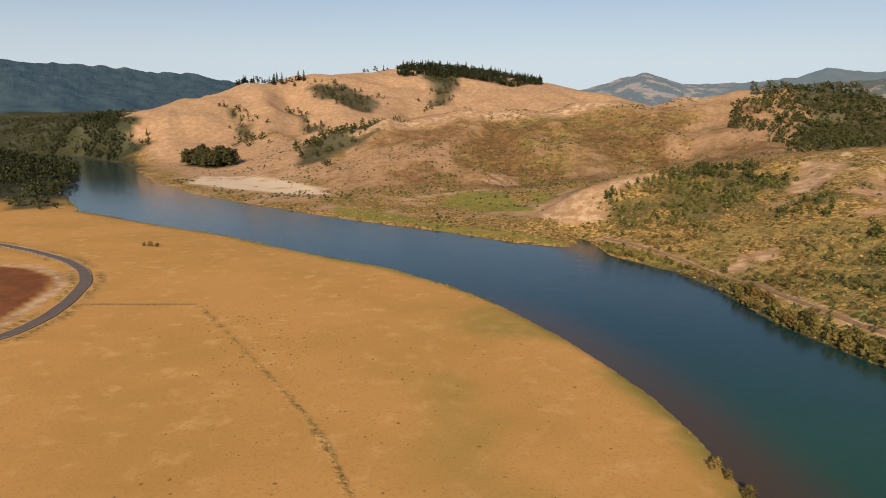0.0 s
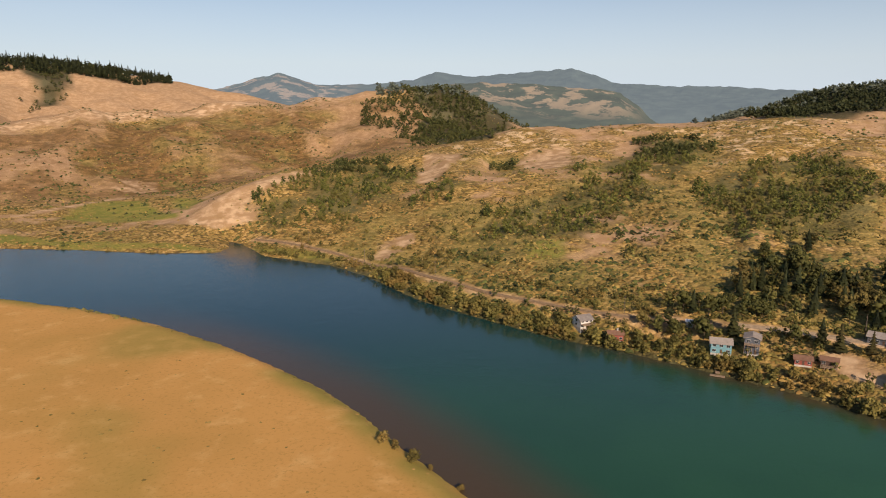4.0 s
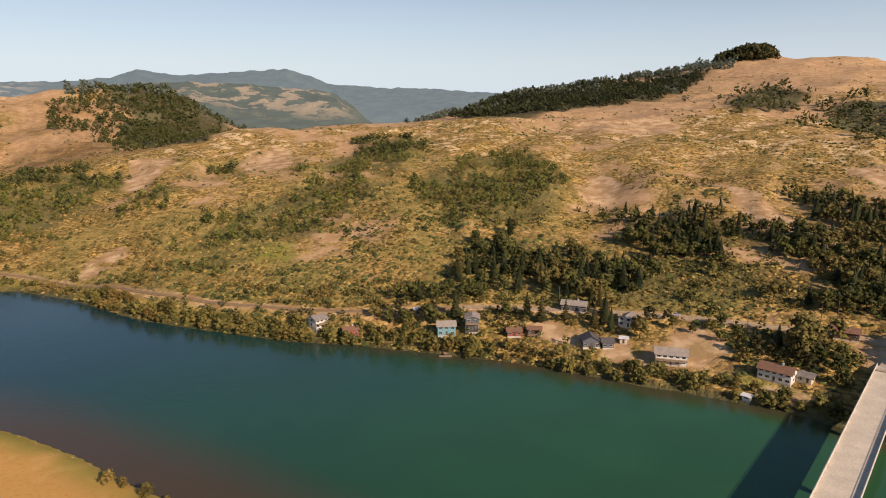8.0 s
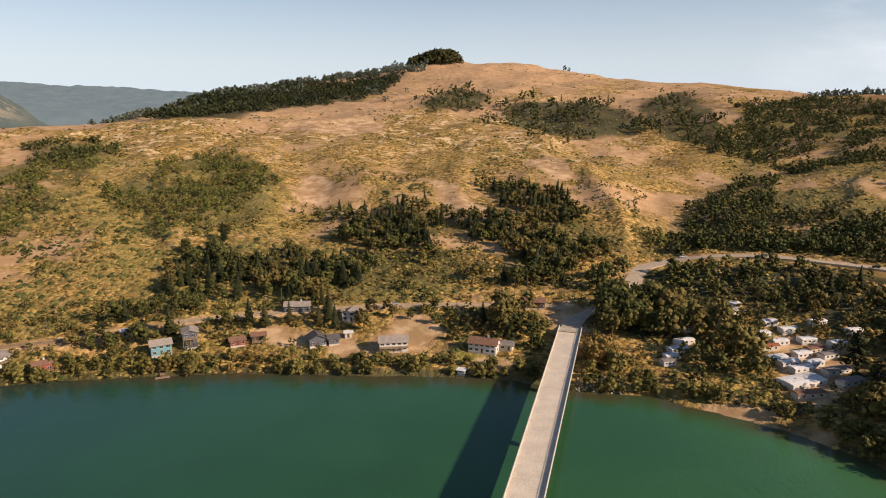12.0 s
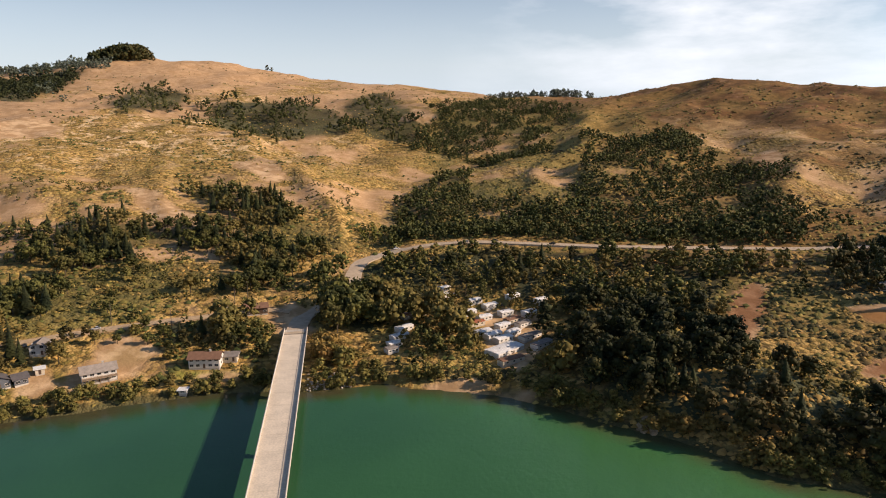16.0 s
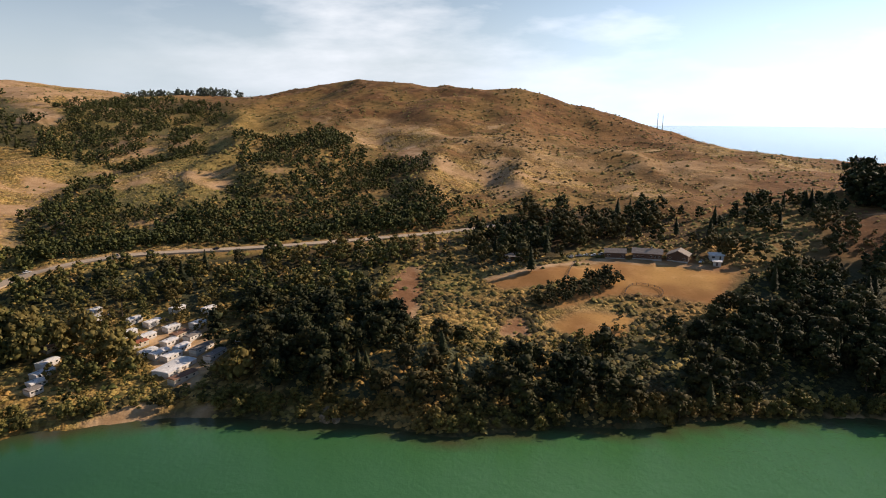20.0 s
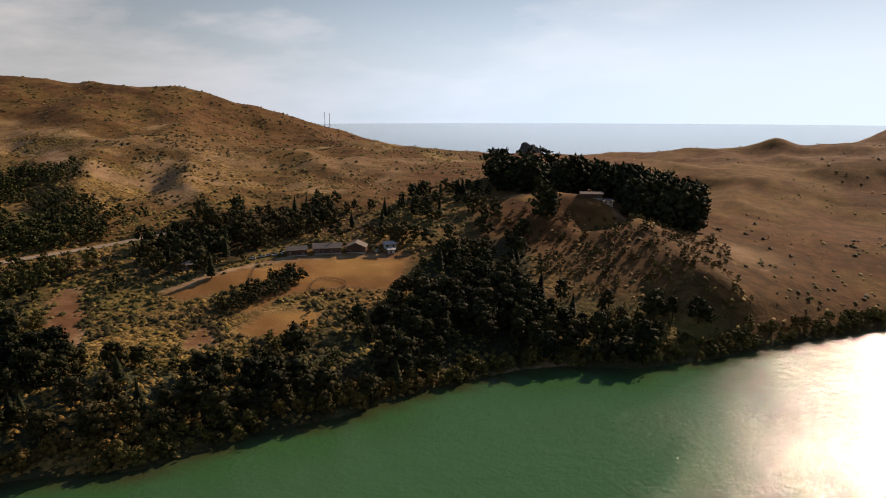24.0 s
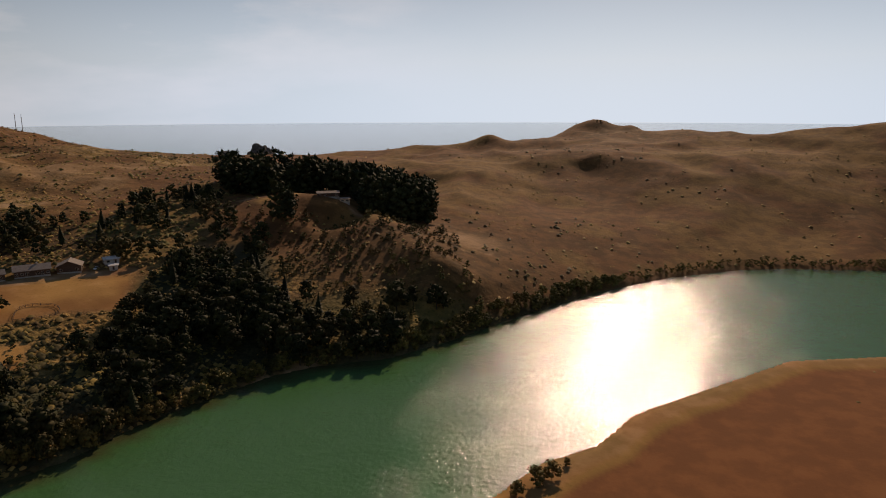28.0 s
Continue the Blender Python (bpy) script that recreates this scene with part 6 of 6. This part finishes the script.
# ---- planting ----
KEEP_CLEAR += [(212, -320, 20), (195, -345, 16), (304, -93, 14), (336, -92, 14), (250, -322, 9), (215, -258, 18), (323, 105, 16), (313, 92, 10), (303, 124, 9), (328, 100, 14), (128, -511, 12), (269, -102, 8)]
bank = []
for line, skip in ((FAR_SHORE[15:], 6.0), (FAR_SHORE_DOWN, 6.0)):
    q = resample(line, skip)
    t = np.gradient(q, axis=0)
    t /= np.hypot(*t.T)[:, None]
    for row in (1.2, 7.0):
        off = row + rng.uniform(-2, 3, len(q))
        bank.append(q + np.stack((-t[:, 1], t[:, 0]), -1) * off[:, None] + rng.uniform(-1.5, 1.5, q.shape))
bank = np.concatenate(bank)
bank = bank[~inside(bank[:, 0], bank[:, 1], RIVER) & (np.hypot(bank[:, 0], bank[:, 1]) < 620)]
bank = free(bank)
bank = bank[rng.permutation(len(bank))]
rest_w = plant(WILLOWS, near_first(bank), 0.6, 1.15, 300, "willow")
golden = free(np.concatenate([scatter(p, 8.5, 30, 6.0, -0.3) for p in WOODS[:1]]), 19)
hedge = scatter(WOODS[3], 3.6, 29, 2.0, -0.6)
mass("hedge", FAR_OAK, hedge, 0.4, 0.85, BAY_LEAF, "dark brushy hedge across the ranch meadow", "bushes")
mass("hillside_wood", [broad_crown(9, 8, 8, 14, 0.05, 0.08), broad_crown(9, 9.5, 8, 14, 0.05, 0.08), broad_crown(11, 8, 8, 14, 0.05, 0.08)], golden, 0.5, 1.35, OAK_LEAF, "brown-green wood below the highway", "trees")
woods = free(np.concatenate([scatter(p, 10.0, 30 + k, 9.0, 0.02 if k > 4 else -0.25) for k, p in enumerate(WOODS) if k not in (0, 3)]), 18)
wb, wr = np.degrees(np.arctan2(woods[:, 0], woods[:, 1])) % 360, np.hypot(woods[:, 0], woods[:, 1])
woods = woods[~((wb > 164) & (wb < 181) & (wr > 384) & (wr < 516))]     # the knoll's face stays open
woods = woods[rng.permutation(len(woods))]
cut = int(len(woods) * 0.10)
firs, leafy = near_first(woods[:cut]), near_first(woods[cut:])
rest_f = plant(FIRS, firs, 0.6, 1.05, 300, "fir")
rest_l = plant(BAYS, leafy, 0.75, 1.5, 260, "bay")
STANDS = (2, 3, 4, 5, 6, 10, 11, 12)
stands = near_first(free(np.concatenate([scatter(GROVES[k], 8.6, 60 + k, 22.0, -0.22) for k in STANDS])))
pick = rng.random(len(stands)) < 0.22
rest_f = np.concatenate((rest_f, plant(FIRS, stands[pick], 0.6, 1.15, 300, "fir")))
rest_s = plant(OAKS, stands[~pick], 0.6, 1.35, 280, "oak")
brush = free(np.concatenate([scatter(p, 7.0, 60 + k, 28.0 if k in (0, 1, 13, 14) else 38.0, -0.2 if k in (0, 1, 13, 14) else -0.3) for k, p in enumerate(GROVES) if k not in STANDS]))
close = (np.degrees(np.arctan2(brush[:, 0], brush[:, 1])) < 95) & (np.hypot(brush[:, 0], brush[:, 1]) < 760)
q = resample(HIGHWAY[8:15], 4.0)
up = q / np.hypot(*q.T)[:, None]
verge = free(np.concatenate([q + up * rng.uniform(9, 42, len(q))[:, None] for _ in range(6)]), 7)
# single trees that stand out: a cypress by the cottage, the round tree on the shore, the pasture's thorn clump
for kind, x, y, s in ((FIRS[1], 318, 139, 1.0), (FIRS[0], 312, 133, 0.9), (OAKS[1], 313, 118, 1.1), (OAKS[2], 331, 108, 0.8), (FIRS[1], 336, 60, 0.8), (OAKS[0], 343, 88, 0.9),
                      (OAKS[2], 329, 84, 0.7), (OAKS[0], 336, 78, 0.8), (WILLOWS[1], 324, 74, 0.8), (WILLOWS[2], 340, 92, 0.9), (OAKS[1], 331, 98, 0.55), (WILLOWS[0], 314, 72, 0.8), (OAKS[1], 340, -3, 1.6), (OAKS[2], 347, -8, 1.7), (OAKS[0], 334, -6, 1.4), (OAKS[1], 330, 42, 1.1), (OAKS[2], 322, 33, 1.1), (OAKS[0], 313, 30, 1.0), (WILLOWS[2], 268, -102, 2.1), (WILLOWS[1], 272, -97, 1.7), (WILLOWS[2], 300, -8, 1.5), (WILLOWS[1], 308, -2, 1.4),
                      (WILLOWS[0], 296, 3, 1.1), (OAKS[1], 255, 243, 0.8), (OAKS[0], 258, 235, 0.9), (WILLOWS[2], 262, 226, 1.2), (OAKS[2], 297, 186, 1.0), (FIRS[0], 305, 178, 0.9),
                      (WILLOWS[1], -245, 556, 0.75), (WILLOWS[0], -239, 555, 0.6), (WILLOWS[0], -251, 557, 0.6), (WILLOWS[1], 91, 206, 0.75), (WILLOWS[0], 93, 200, 0.6), (WILLOWS[2], 95, 190, 0.7),
                      (WILLOWS[0], 98, 183, 0.4), (WILLOWS[1], 101, 168, 0.4), (WILLOWS[1], -27, -201, 0.95), (WILLOWS[0], -22, -197, 1.1), (WILLOWS[2], -15, -191, 0.7), (WILLOWS[0], -33, -209, 0.5)):
    made = copy_thing(kind, pose(x, y, ground_at(x, y) - 0.1, 0, 0, rng.uniform(0, 360)))
    made.scale = (s, s, s)
for k, (x, y, s_) in enumerate(((303, 0, 1.35), (309, 3, 1.5), (314, -2, 1.45), (320, 1, 1.3), (311, -7, 1.1))):
    bush = tree_kind("copper_shrub", broad_crown(6, 7.5, 12, 22, 0.0), trunk_mesh("trunk", 6, 0.16, 4), COPPER_LEAF, "rust-brown rounded shrub beside the bridge end", "shrub")
    bush.matrix_world = pose(x, y, ground_at(x, y) - 0.2, 0, 0, 70 * k) @ Matrix.Diagonal((s_, s_, s_, 1))
    KEEP_CLEAR.append((x, y, 5))
cypress = []
for b0, b1, r0, r1, n in ((159.5, 172.5, 562, 625, 120), (170.6, 176.6, 508, 580, 170), (163, 165.0, 476, 492, 4)):
    for _ in range(n):
        cypress.append(polar(rng.uniform(b0, b1), rng.uniform(r0, r1)))
cypress = np.array(cypress)
mass("cypress_grove", [broad_crown(15, 12, 12, 12, -0.05, 0.075), broad_crown(14, 11, 12, 12, -0.05, 0.075)], cypress, 1.2, 2.1, FIR_LEAF, "dense dark cypress grove behind the knoll house", "trees")
across = rng.uniform(-1, 1, 130)
summit = np.array([polar(75.7 + 2.2 * u, 1690 + rng.uniform(-45, 30)) for u in across] + [polar(86.2, 1690), polar(86.55, 1692)])
round_tree = [broad_crown(10, 10, 9, 10, -0.12, 0.1), broad_crown(10, 12, 9, 10, -0.12, 0.1)]
mass("hilltop_grove", round_tree, summit, 0, 0, BAY_LEAF, "dark clump of trees on the high meadow", "trees", np.append((0.9 + 1.9 * np.sqrt(1 - across ** 2)) * rng.uniform(0.8, 1.15, 130), (1.2, 0.95)))
skyline = []
for b0, r0, b1, r1, n in ((56.5, 1500, 61.5, 1600, 60), (61.5, 1600, 68.9, 1700, 130), (68.9, 1700, 73.0, 1700, 60), (104, 1400, 112.5, 1300, 90), (24, 1440, 31, 1490, 60)):
    for _ in range(n):
        u = rng.uniform(0, 1)
        skyline.append(polar(b0 + (b1 - b0) * u, r0 + (r1 - r0) * u + rng.uniform(-40, 15)))
bb, rr = rng.uniform(49, 75, 2600), rng.uniform(1120, 1690, 2600)
flank = np.stack((rr * np.sin(np.radians(bb)), rr * np.cos(np.radians(bb))), -1)
flank = flank[rough(flank[:, 0], flank[:, 1], 130, 4, 83) + (rr - 1350) / 700 - np.abs(bb - 60) / 40 > 0.05]
mass("ridge_wood", [broad_crown(9, 10, 5, 6, -0.1, 0.12), broad_crown(9, 12, 5, 6, -0.1, 0.12)], np.concatenate((np.array(skyline), flank)), 0.6, 1.8, HAZED_LEAF, "dark rounded trees along the ridge lines", "trees")
ridge_trees = np.array([polar(rng.uniform(-3.8, 8.0), rng.uniform(2190, 2360)) for _ in range(1000)] + [polar(rng.uniform(-17, -11), rng.uniform(2010, 2060)) for _ in range(50)] + [polar(b, 2260) for b in (-6.5, -6.2, -5.6, -4.9, -4.6)])
mass("hilltop_forest", CHEAP_OAK + [FAR_FIR[1]], ridge_trees, 1.0, 2.2, FIR_LEAF, "dark conifer forest along the golden hill's top", "trees")
mass("slope_wood", [broad_crown(10, 9.5, 8, 14, 0.05, 0.075), broad_crown(11, 11, 8, 14, 0.05, 0.075)], rest_l, 0.6, 1.4, BAY_LEAF, "dense dark riverside wood of oak and bay", "trees")
mass("hillside_brush", [broad_crown(6, 6.2, 7, 12, 0.02, 0.085), broad_crown(6.5, 7.4, 7, 12, 0.02, 0.085)], brush[close], 0.45, 1.25, HILL_LEAF, "bright and dark green brush on the hillside", "bushes")
mass("gully_wood", [broad_crown(8, 9, 5, 6, -0.05, 0.12), broad_crown(8, 10.5, 5, 6, -0.05, 0.12)], np.concatenate((brush[~close], verge)), 0.5, 1.15, BRUSH_LEAF, "dark wood in the gullies of the coast hills", "trees")
if len(rest_s):
    mass("wood", FAR_OAK, rest_s, 0.6, 1.25, OAK_LEAF, "green oaks on the slope above the houses", "trees")
if len(rest_f):
    mass("conifer_wood", FAR_FIR, rest_f, 0.7, 1.1, FIR_LEAF, "dark conifers among the slope woods", "trees")
if len(rest_w):
    mass("bank_willows", FAR_WILLOW, rest_w, 0.6, 1.1, WILLOW_LEAF, "yellow-green willow thicket on the bank", "bushes")
bend = scatter(FAR_WOODS[0], 11, 90, 6.0, -0.6)
bb, rr = rng.uniform(22.5, 33, 1500), rng.uniform(1120, 1760, 1500)
knob = np.stack((rr * np.sin(np.radians(bb)), rr * np.cos(np.radians(bb))), -1)
knob = knob[rough(knob[:, 0], knob[:, 1], 150, 3, 101) + (bb - 27) / 14 > -0.12]
mass("knob_wood", CHEAP_OAK, knob, 0.7, 1.5, BRUSH_LEAF, "dark green wood on the knob beyond the valley", "trees")
mass("river_bend_trees", [broad_crown(10, 8, 9, 14, 0.1, 0.08), broad_crown(10, 9, 9, 14, 0.1, 0.08)], bend, 2.0, 3.2, BAY_LEAF, "tall dark trees beside the river bend", "trees")
far = np.concatenate([scatter(p, 17, 90 + k, 46.0, -0.22) for k, p in enumerate(FAR_WOODS) if k not in (0, 8)])
mass("riverside_forest", CHEAP_OAK, scatter(FAR_WOODS[8], 14, 99, 30.0, -0.5), 1.0, 2.1, FIR_LEAF, "dark forest beside the upper river", "trees")
mass("far_wood", CHEAP_OAK * 3 + [(v * (1, 1, 0.75), f) for v, f in FAR_FIR[:1]], far, 0.7, 1.8, BRUSH_LEAF, "dark woods on the far slopes", "trees")
thicket = []
for line in (FAR_SHORE[16:], FAR_SHORE_DOWN[:19]):
    q = resample(line, 1.2)
    t = np.gradient(q, axis=0)
    t /= np.hypot(*t.T)[:, None]
    for _ in range(2):
        thicket.append(q + np.stack((-t[:, 1], t[:, 0]), -1) * rng.uniform(5, 70, len(q))[:, None])
KEEP_CLEAR.append((255, 196, 5.0))
thicket = free(np.concatenate(thicket), 2.4)
thicket = thicket[(rough(thicket[:, 0], thicket[:, 1], 18, 3, 41) > -0.15) & ~inside(thicket[:, 0], thicket[:, 1], RIVER)]
yards = patch(thicket[:, 0], thicket[:, 1], BARE, 3, 85)
thicket = thicket[yards < 0.4]
split = rng.random(len(thicket)) < 0.6
mass("bank_thicket", FAR_WILLOW, thicket[split], 0.35, 0.85, WILLOW_LEAF, "tangled yellow-green thicket between road and river", "bushes")
mass("bank_brush", FAR_OAK, thicket[~split], 0.3, 0.62, OAK_LEAF, "dark brush between the houses and the river", "bushes")
yard_trees = np.array([(270, 214), (281, 208), (287, 186), (293, 182), (299, 174), (303, 168), (311, 158), (307, 149), (316, 147), (312, 142), (327, 143), (335, 134), (319, 122), (310, 112), (331, 120), (339, 114), (321, 66), (327, 60), (333, 70), (318, 44), (325, 50), (262, 232), (268, 240), (252, 262), (246, 272), (335, 150), (342, 142), (300, 150), (289, 150)])
mass("house_trees", [broad_crown(10, 8, 9, 16, 0.15, 0.075), broad_crown(11, 7, 9, 16, 0.15, 0.075), FAR_FIR[1]], free(yard_trees, 3.5), 0.6, 1.15, BAY_LEAF, "dark trees shading the houses", "trees")
roadside = np.stack((rng.uniform(336, 372, 44), rng.uniform(-38, 0, 44)), -1)
roadside = np.concatenate((roadside, np.stack((rng.uniform(338, 368, 26), rng.uniform(-32, -4, 26)), -1)))
roadside = np.concatenate((roadside, np.stack((rng.uniform(372, 415, 14), rng.uniform(-12, 8, 14)), -1)))
roadside = np.concatenate((roadside, np.stack((rng.uniform(325, 352, 16), rng.uniform(24, 52, 16)), -1), np.stack((rng.uniform(300, 345, 14), rng.uniform(-70, -45, 14)), -1)))
mass("roadside_trees", [broad_crown(9, 8, 10, 12), broad_crown(9, 9.5, 10, 12)], free(roadside), 1.1, 2.1, OAK_LEAF, "tall brown-green trees beside the bridge approach", "trees")
lot = free(np.stack((rng.uniform(286, 392, 150), rng.uniform(-128, -30, 150)), -1), 8)
mass("park_trees", [broad_crown(9, 7, 8, 14, 0.1, 0.08), broad_crown(10, 6, 8, 14, 0.1, 0.08)], lot, 0.45, 1.1, OAK_LEAF, "brown-green trees between the mobile homes", "trees")
bb, rr = rng.uniform(-40, -24.8, 3000), 1000 + 950 * np.sqrt(rng.random(3000))
back = np.stack((rr * np.sin(np.radians(bb)), rr * np.cos(np.radians(bb))), -1)
edge = np.interp(rr, (1000, 1450, 1950), (-27.5, -24.8, -25.4)) + 1.6 * rough(back[:, 0], back[:, 1], 160, 3, 96)
back = back[~inside(back[:, 0], back[:, 1], RIVER) & (bb < edge)]
mass("upriver_forest", [broad_crown(12, 11, 3, 4, -0.1, 0.15), broad_crown(14, 10, 3, 4, -0.1, 0.15)], back, 0.9, 1.9, FIR_LEAF, "dark forest on the slopes upriver", "trees")
bb, rr = rng.uniform(22, 60, 2400), rng.uniform(1480, 2350, 2400)
back = np.stack((rr * np.sin(np.radians(bb)), rr * np.cos(np.radians(bb))), -1)
back = back[rough(back[:, 0], back[:, 1], 260, 3, 95) > -0.15]
mass("far_forest", [(np.concatenate((OCT_V * (7, 7, 9) + (0, 0, 7), OCT_V[:, [1, 0, 2]] * (5, -5, 7) + (1, 1, 14))), np.concatenate((OCT_F, OCT_F + len(OCT_V))))], back, 0.35, 0.75, HAZED_LEAF, "dark forest on the distant ridges", "trees")

bluff = free(scatter(WOODS[1], 16, 97, 12.0, -0.15), 14)
mass("bluff_conifers", [broad_crown(18, 9, 13, 16, 0.05, 0.07), broad_crown(19, 11, 13, 16, 0.05, 0.07)], bluff, 0.75, 1.15, FIR_LEAF, "tall ragged dark conifers on the river bluff", "trees")
# scrub over the hillsides, thick where the cover is thick
BUSHES = []
for _ in range(4):
    a = np.arange(7) * 6.283 / 7 + rng.uniform(-0.3, 0.3, 7)
    ring = np.stack((np.cos(a), np.sin(a)), -1) * rng.uniform(0.65, 1.15, (7, 1))
    BUSHES.append((np.concatenate(([(rng.uniform(-0.25, 0.25), rng.uniform(-0.25, 0.25), rng.uniform(0.65, 0.95))], np.column_stack((ring, rng.uniform(-0.1, 0.45, 7))))),
                   np.array([(0, k + 1, (k + 1) % 7 + 1) for k in range(7)])))
n = 170000
bb, rr = np.radians(rng.uniform(-22, 214, n)), np.exp(rng.uniform(math.log(235), math.log(1650), n))
pts = np.stack((rr * np.sin(bb), rr * np.cos(bb)), -1)
keep = ~inside(pts[:, 0], pts[:, 1], RIVER)
pts, bb0 = pts[keep], bb[keep]
c = cover(pts[:, 0], pts[:, 1], height(pts[:, 0], pts[:, 1]))
odds = np.maximum(c["scrub"] * 0.75, 0.10 * (c["pasture"] < 0.2)) * (1 - c["soil"]) * (1 - 0.9 * c["pasture"]) * 0.95 + 0.05 * (c["pasture"] < 0.2) + 0.35 * c["wood"]
odds = odds * np.where(np.degrees(bb0) > 160, 0.2, 1.0) * soft(rough(pts[:, 0], pts[:, 1], 55, 3, 43), -0.5, 0.35)
dark = pts[(rng.random(len(pts)) < 0.36 * soft(rough(pts[:, 0], pts[:, 1], 80, 4, 47), -0.05, 0.5) + 0.03) & (c["pasture"] < 0.3) & (c["soil"] < 0.4) & (c["tilled_shade"] < 0.3) & (np.degrees(bb0) < 102)]
coast = pts[(rng.random(len(pts)) < 0.75 * soft(rough(pts[:, 0], pts[:, 1], 110, 4, 49), -0.25, 0.5) * soft(rough(pts[:, 0], pts[:, 1], 30, 3, 45), -0.1, 0.25) * np.where(np.degrees(bb0) > 160, 0.15, 1.4)) & (c["pasture"] < 0.3) & (c["soil"] < 0.4) & (c["tilled_shade"] < 0.5) & (np.degrees(bb0) >= 100)]
bb, rr = rng.uniform(-22, 20, 5200), rng.uniform(880, 1420, 5200)
rise = np.stack((rr * np.sin(np.radians(bb)), rr * np.cos(np.radians(bb))), -1)
rise = rise[(rough(rise[:, 0], rise[:, 1], 75, 4, 91) > 0.08) & ~inside(rise[:, 0], rise[:, 1], RIVER)]
mass("ridge_brush", BUSHES, rise, 0.7, 3.0, BRUSH_LEAF, "dark bushes dotted over the bare river hills", "bushes")
mass("coast_brush", BUSHES, free(coast, 5), 0.6, 2.4, HEATH_LEAF, "dark low brush on the coast hills", "bushes")
bb, rr = rng.uniform(24, 93, 3400), rng.uniform(325, 660, 3400)
thorn = np.stack((rr * np.sin(np.radians(bb)), rr * np.cos(np.radians(bb))), -1)
thorn = free(thorn[(rough(thorn[:, 0], thorn[:, 1], 60, 4, 53) - (rr - 325) / 900 > -0.2) & ~inside(thorn[:, 0], thorn[:, 1], RIVER)], 3.5)
thorn = thorn[patch(thorn[:, 0], thorn[:, 1], BARE, 4, 85) < 0.4]
mass("slope_brush", [broad_crown(5, 5.5, 4, 5, -0.05, 0.12), broad_crown(4.5, 5.5, 4, 5, -0.05, 0.12)], thorn, 0.4, 1.05, OAK_LEAF, "olive bushes on the slope above the river road", "bushes")
dark = free(dark, 4)
low_green = free(pts[(rng.random(len(pts)) < 0.55 * c["olive"] + 0.2 * c["heath"] * (np.degrees(bb0) < 158)) & (c["wood"] < 0.7) & (np.degrees(bb0) < 158)], 4)[:26000]
mass("olive_brush", BUSHES, low_green, 0.7, 2.6, OLIVE_LEAF, "olive green brush between the hillside woods", "bushes")
steep = np.stack((rng.uniform(159, 179, 420), rng.uniform(388, 495, 420)), -1)
steep = np.stack((steep[:, 1] * np.sin(np.radians(steep[:, 0])), steep[:, 1] * np.cos(np.radians(steep[:, 0]))), -1)
low = free(np.concatenate([scatter(p, 4.5, 98, 10.0, 0.0) for p in (MEADOWS[1], WOODS[3])] + [steep]), 4)
pts = free(pts[rng.random(len(pts)) < odds])[:72000]
mass("scrub", BUSHES, pts, 0.4, 1.9, SCRUB_LEAF, "low brown-green coyote brush over the hillsides", "bushes")
mass("knoll_brush", [broad_crown(3, 4.2, 5, 6, -0.1, 0.13), broad_crown(2.6, 3.6, 5, 6, -0.1, 0.13)], low, 0.6, 1.5, HEATH_LEAF, "low brown-green brush on the knoll and the rough meadow", "bushes")
mass("dark_brush", BUSHES, dark, 0.9, 2.7, BRUSH_LEAF, "dark green bushes scattered over the hillsides", "bushes")
tuft = np.concatenate((np.stack((rng.normal(-85, 26, 260), rng.normal(330, 34, 260)), -1), np.stack((rng.uniform(-100, 60, 160), rng.uniform(180, 330, 160)), -1), np.stack((rng.uniform(-200, -60, 60), rng.uniform(-420, -260, 60)), -1)))
row = resample(DITCH, 2.2)
tuft = np.concatenate((tuft, row[rng.random(len(row)) < 0.6] + rng.normal(0, 0.5, 2)))
edge = resample(NEAR_SHORE[5:20], 3.0)
tuft = np.concatenate((tuft, edge + rng.normal(-2, 1.2, edge.shape)))
tuft = tuft[~inside(tuft[:, 0], tuft[:, 1], RIVER)]
hem = resample(NEAR_SHORE[4:14], 2.0)
hem = hem[rough(hem[:, 0], hem[:, 1], 60, 3, 27) > 0.0] + rng.normal(-1.5, 1.6, (np.sum(rough(hem[:, 0], hem[:, 1], 60, 3, 27) > 0.0), 2))
hem = hem[~inside(hem[:, 0], hem[:, 1], RIVER)]
mass("shore_brush", BUSHES, hem, 0.8, 2.2, OLIVE_LEAF, "low brown-green brush along the pasture's river edge", "bushes")
mass("grass_tufts", [(v * (1, 1, 0.7), f) for v, f in BUSHES], tuft, 0.4, 1.0, SCRUB_LEAF, "dark dry tussocks on the golden pasture", "grass")
for thing in OAKS + BAYS + WILLOWS + FIRS:      # the first of each kind joins the wood
    x, y = polar(rng.uniform(100, 112), rng.uniform(395, 430))
    thing.matrix_world = pose(x, y, ground_at(x, y) - 0.1)
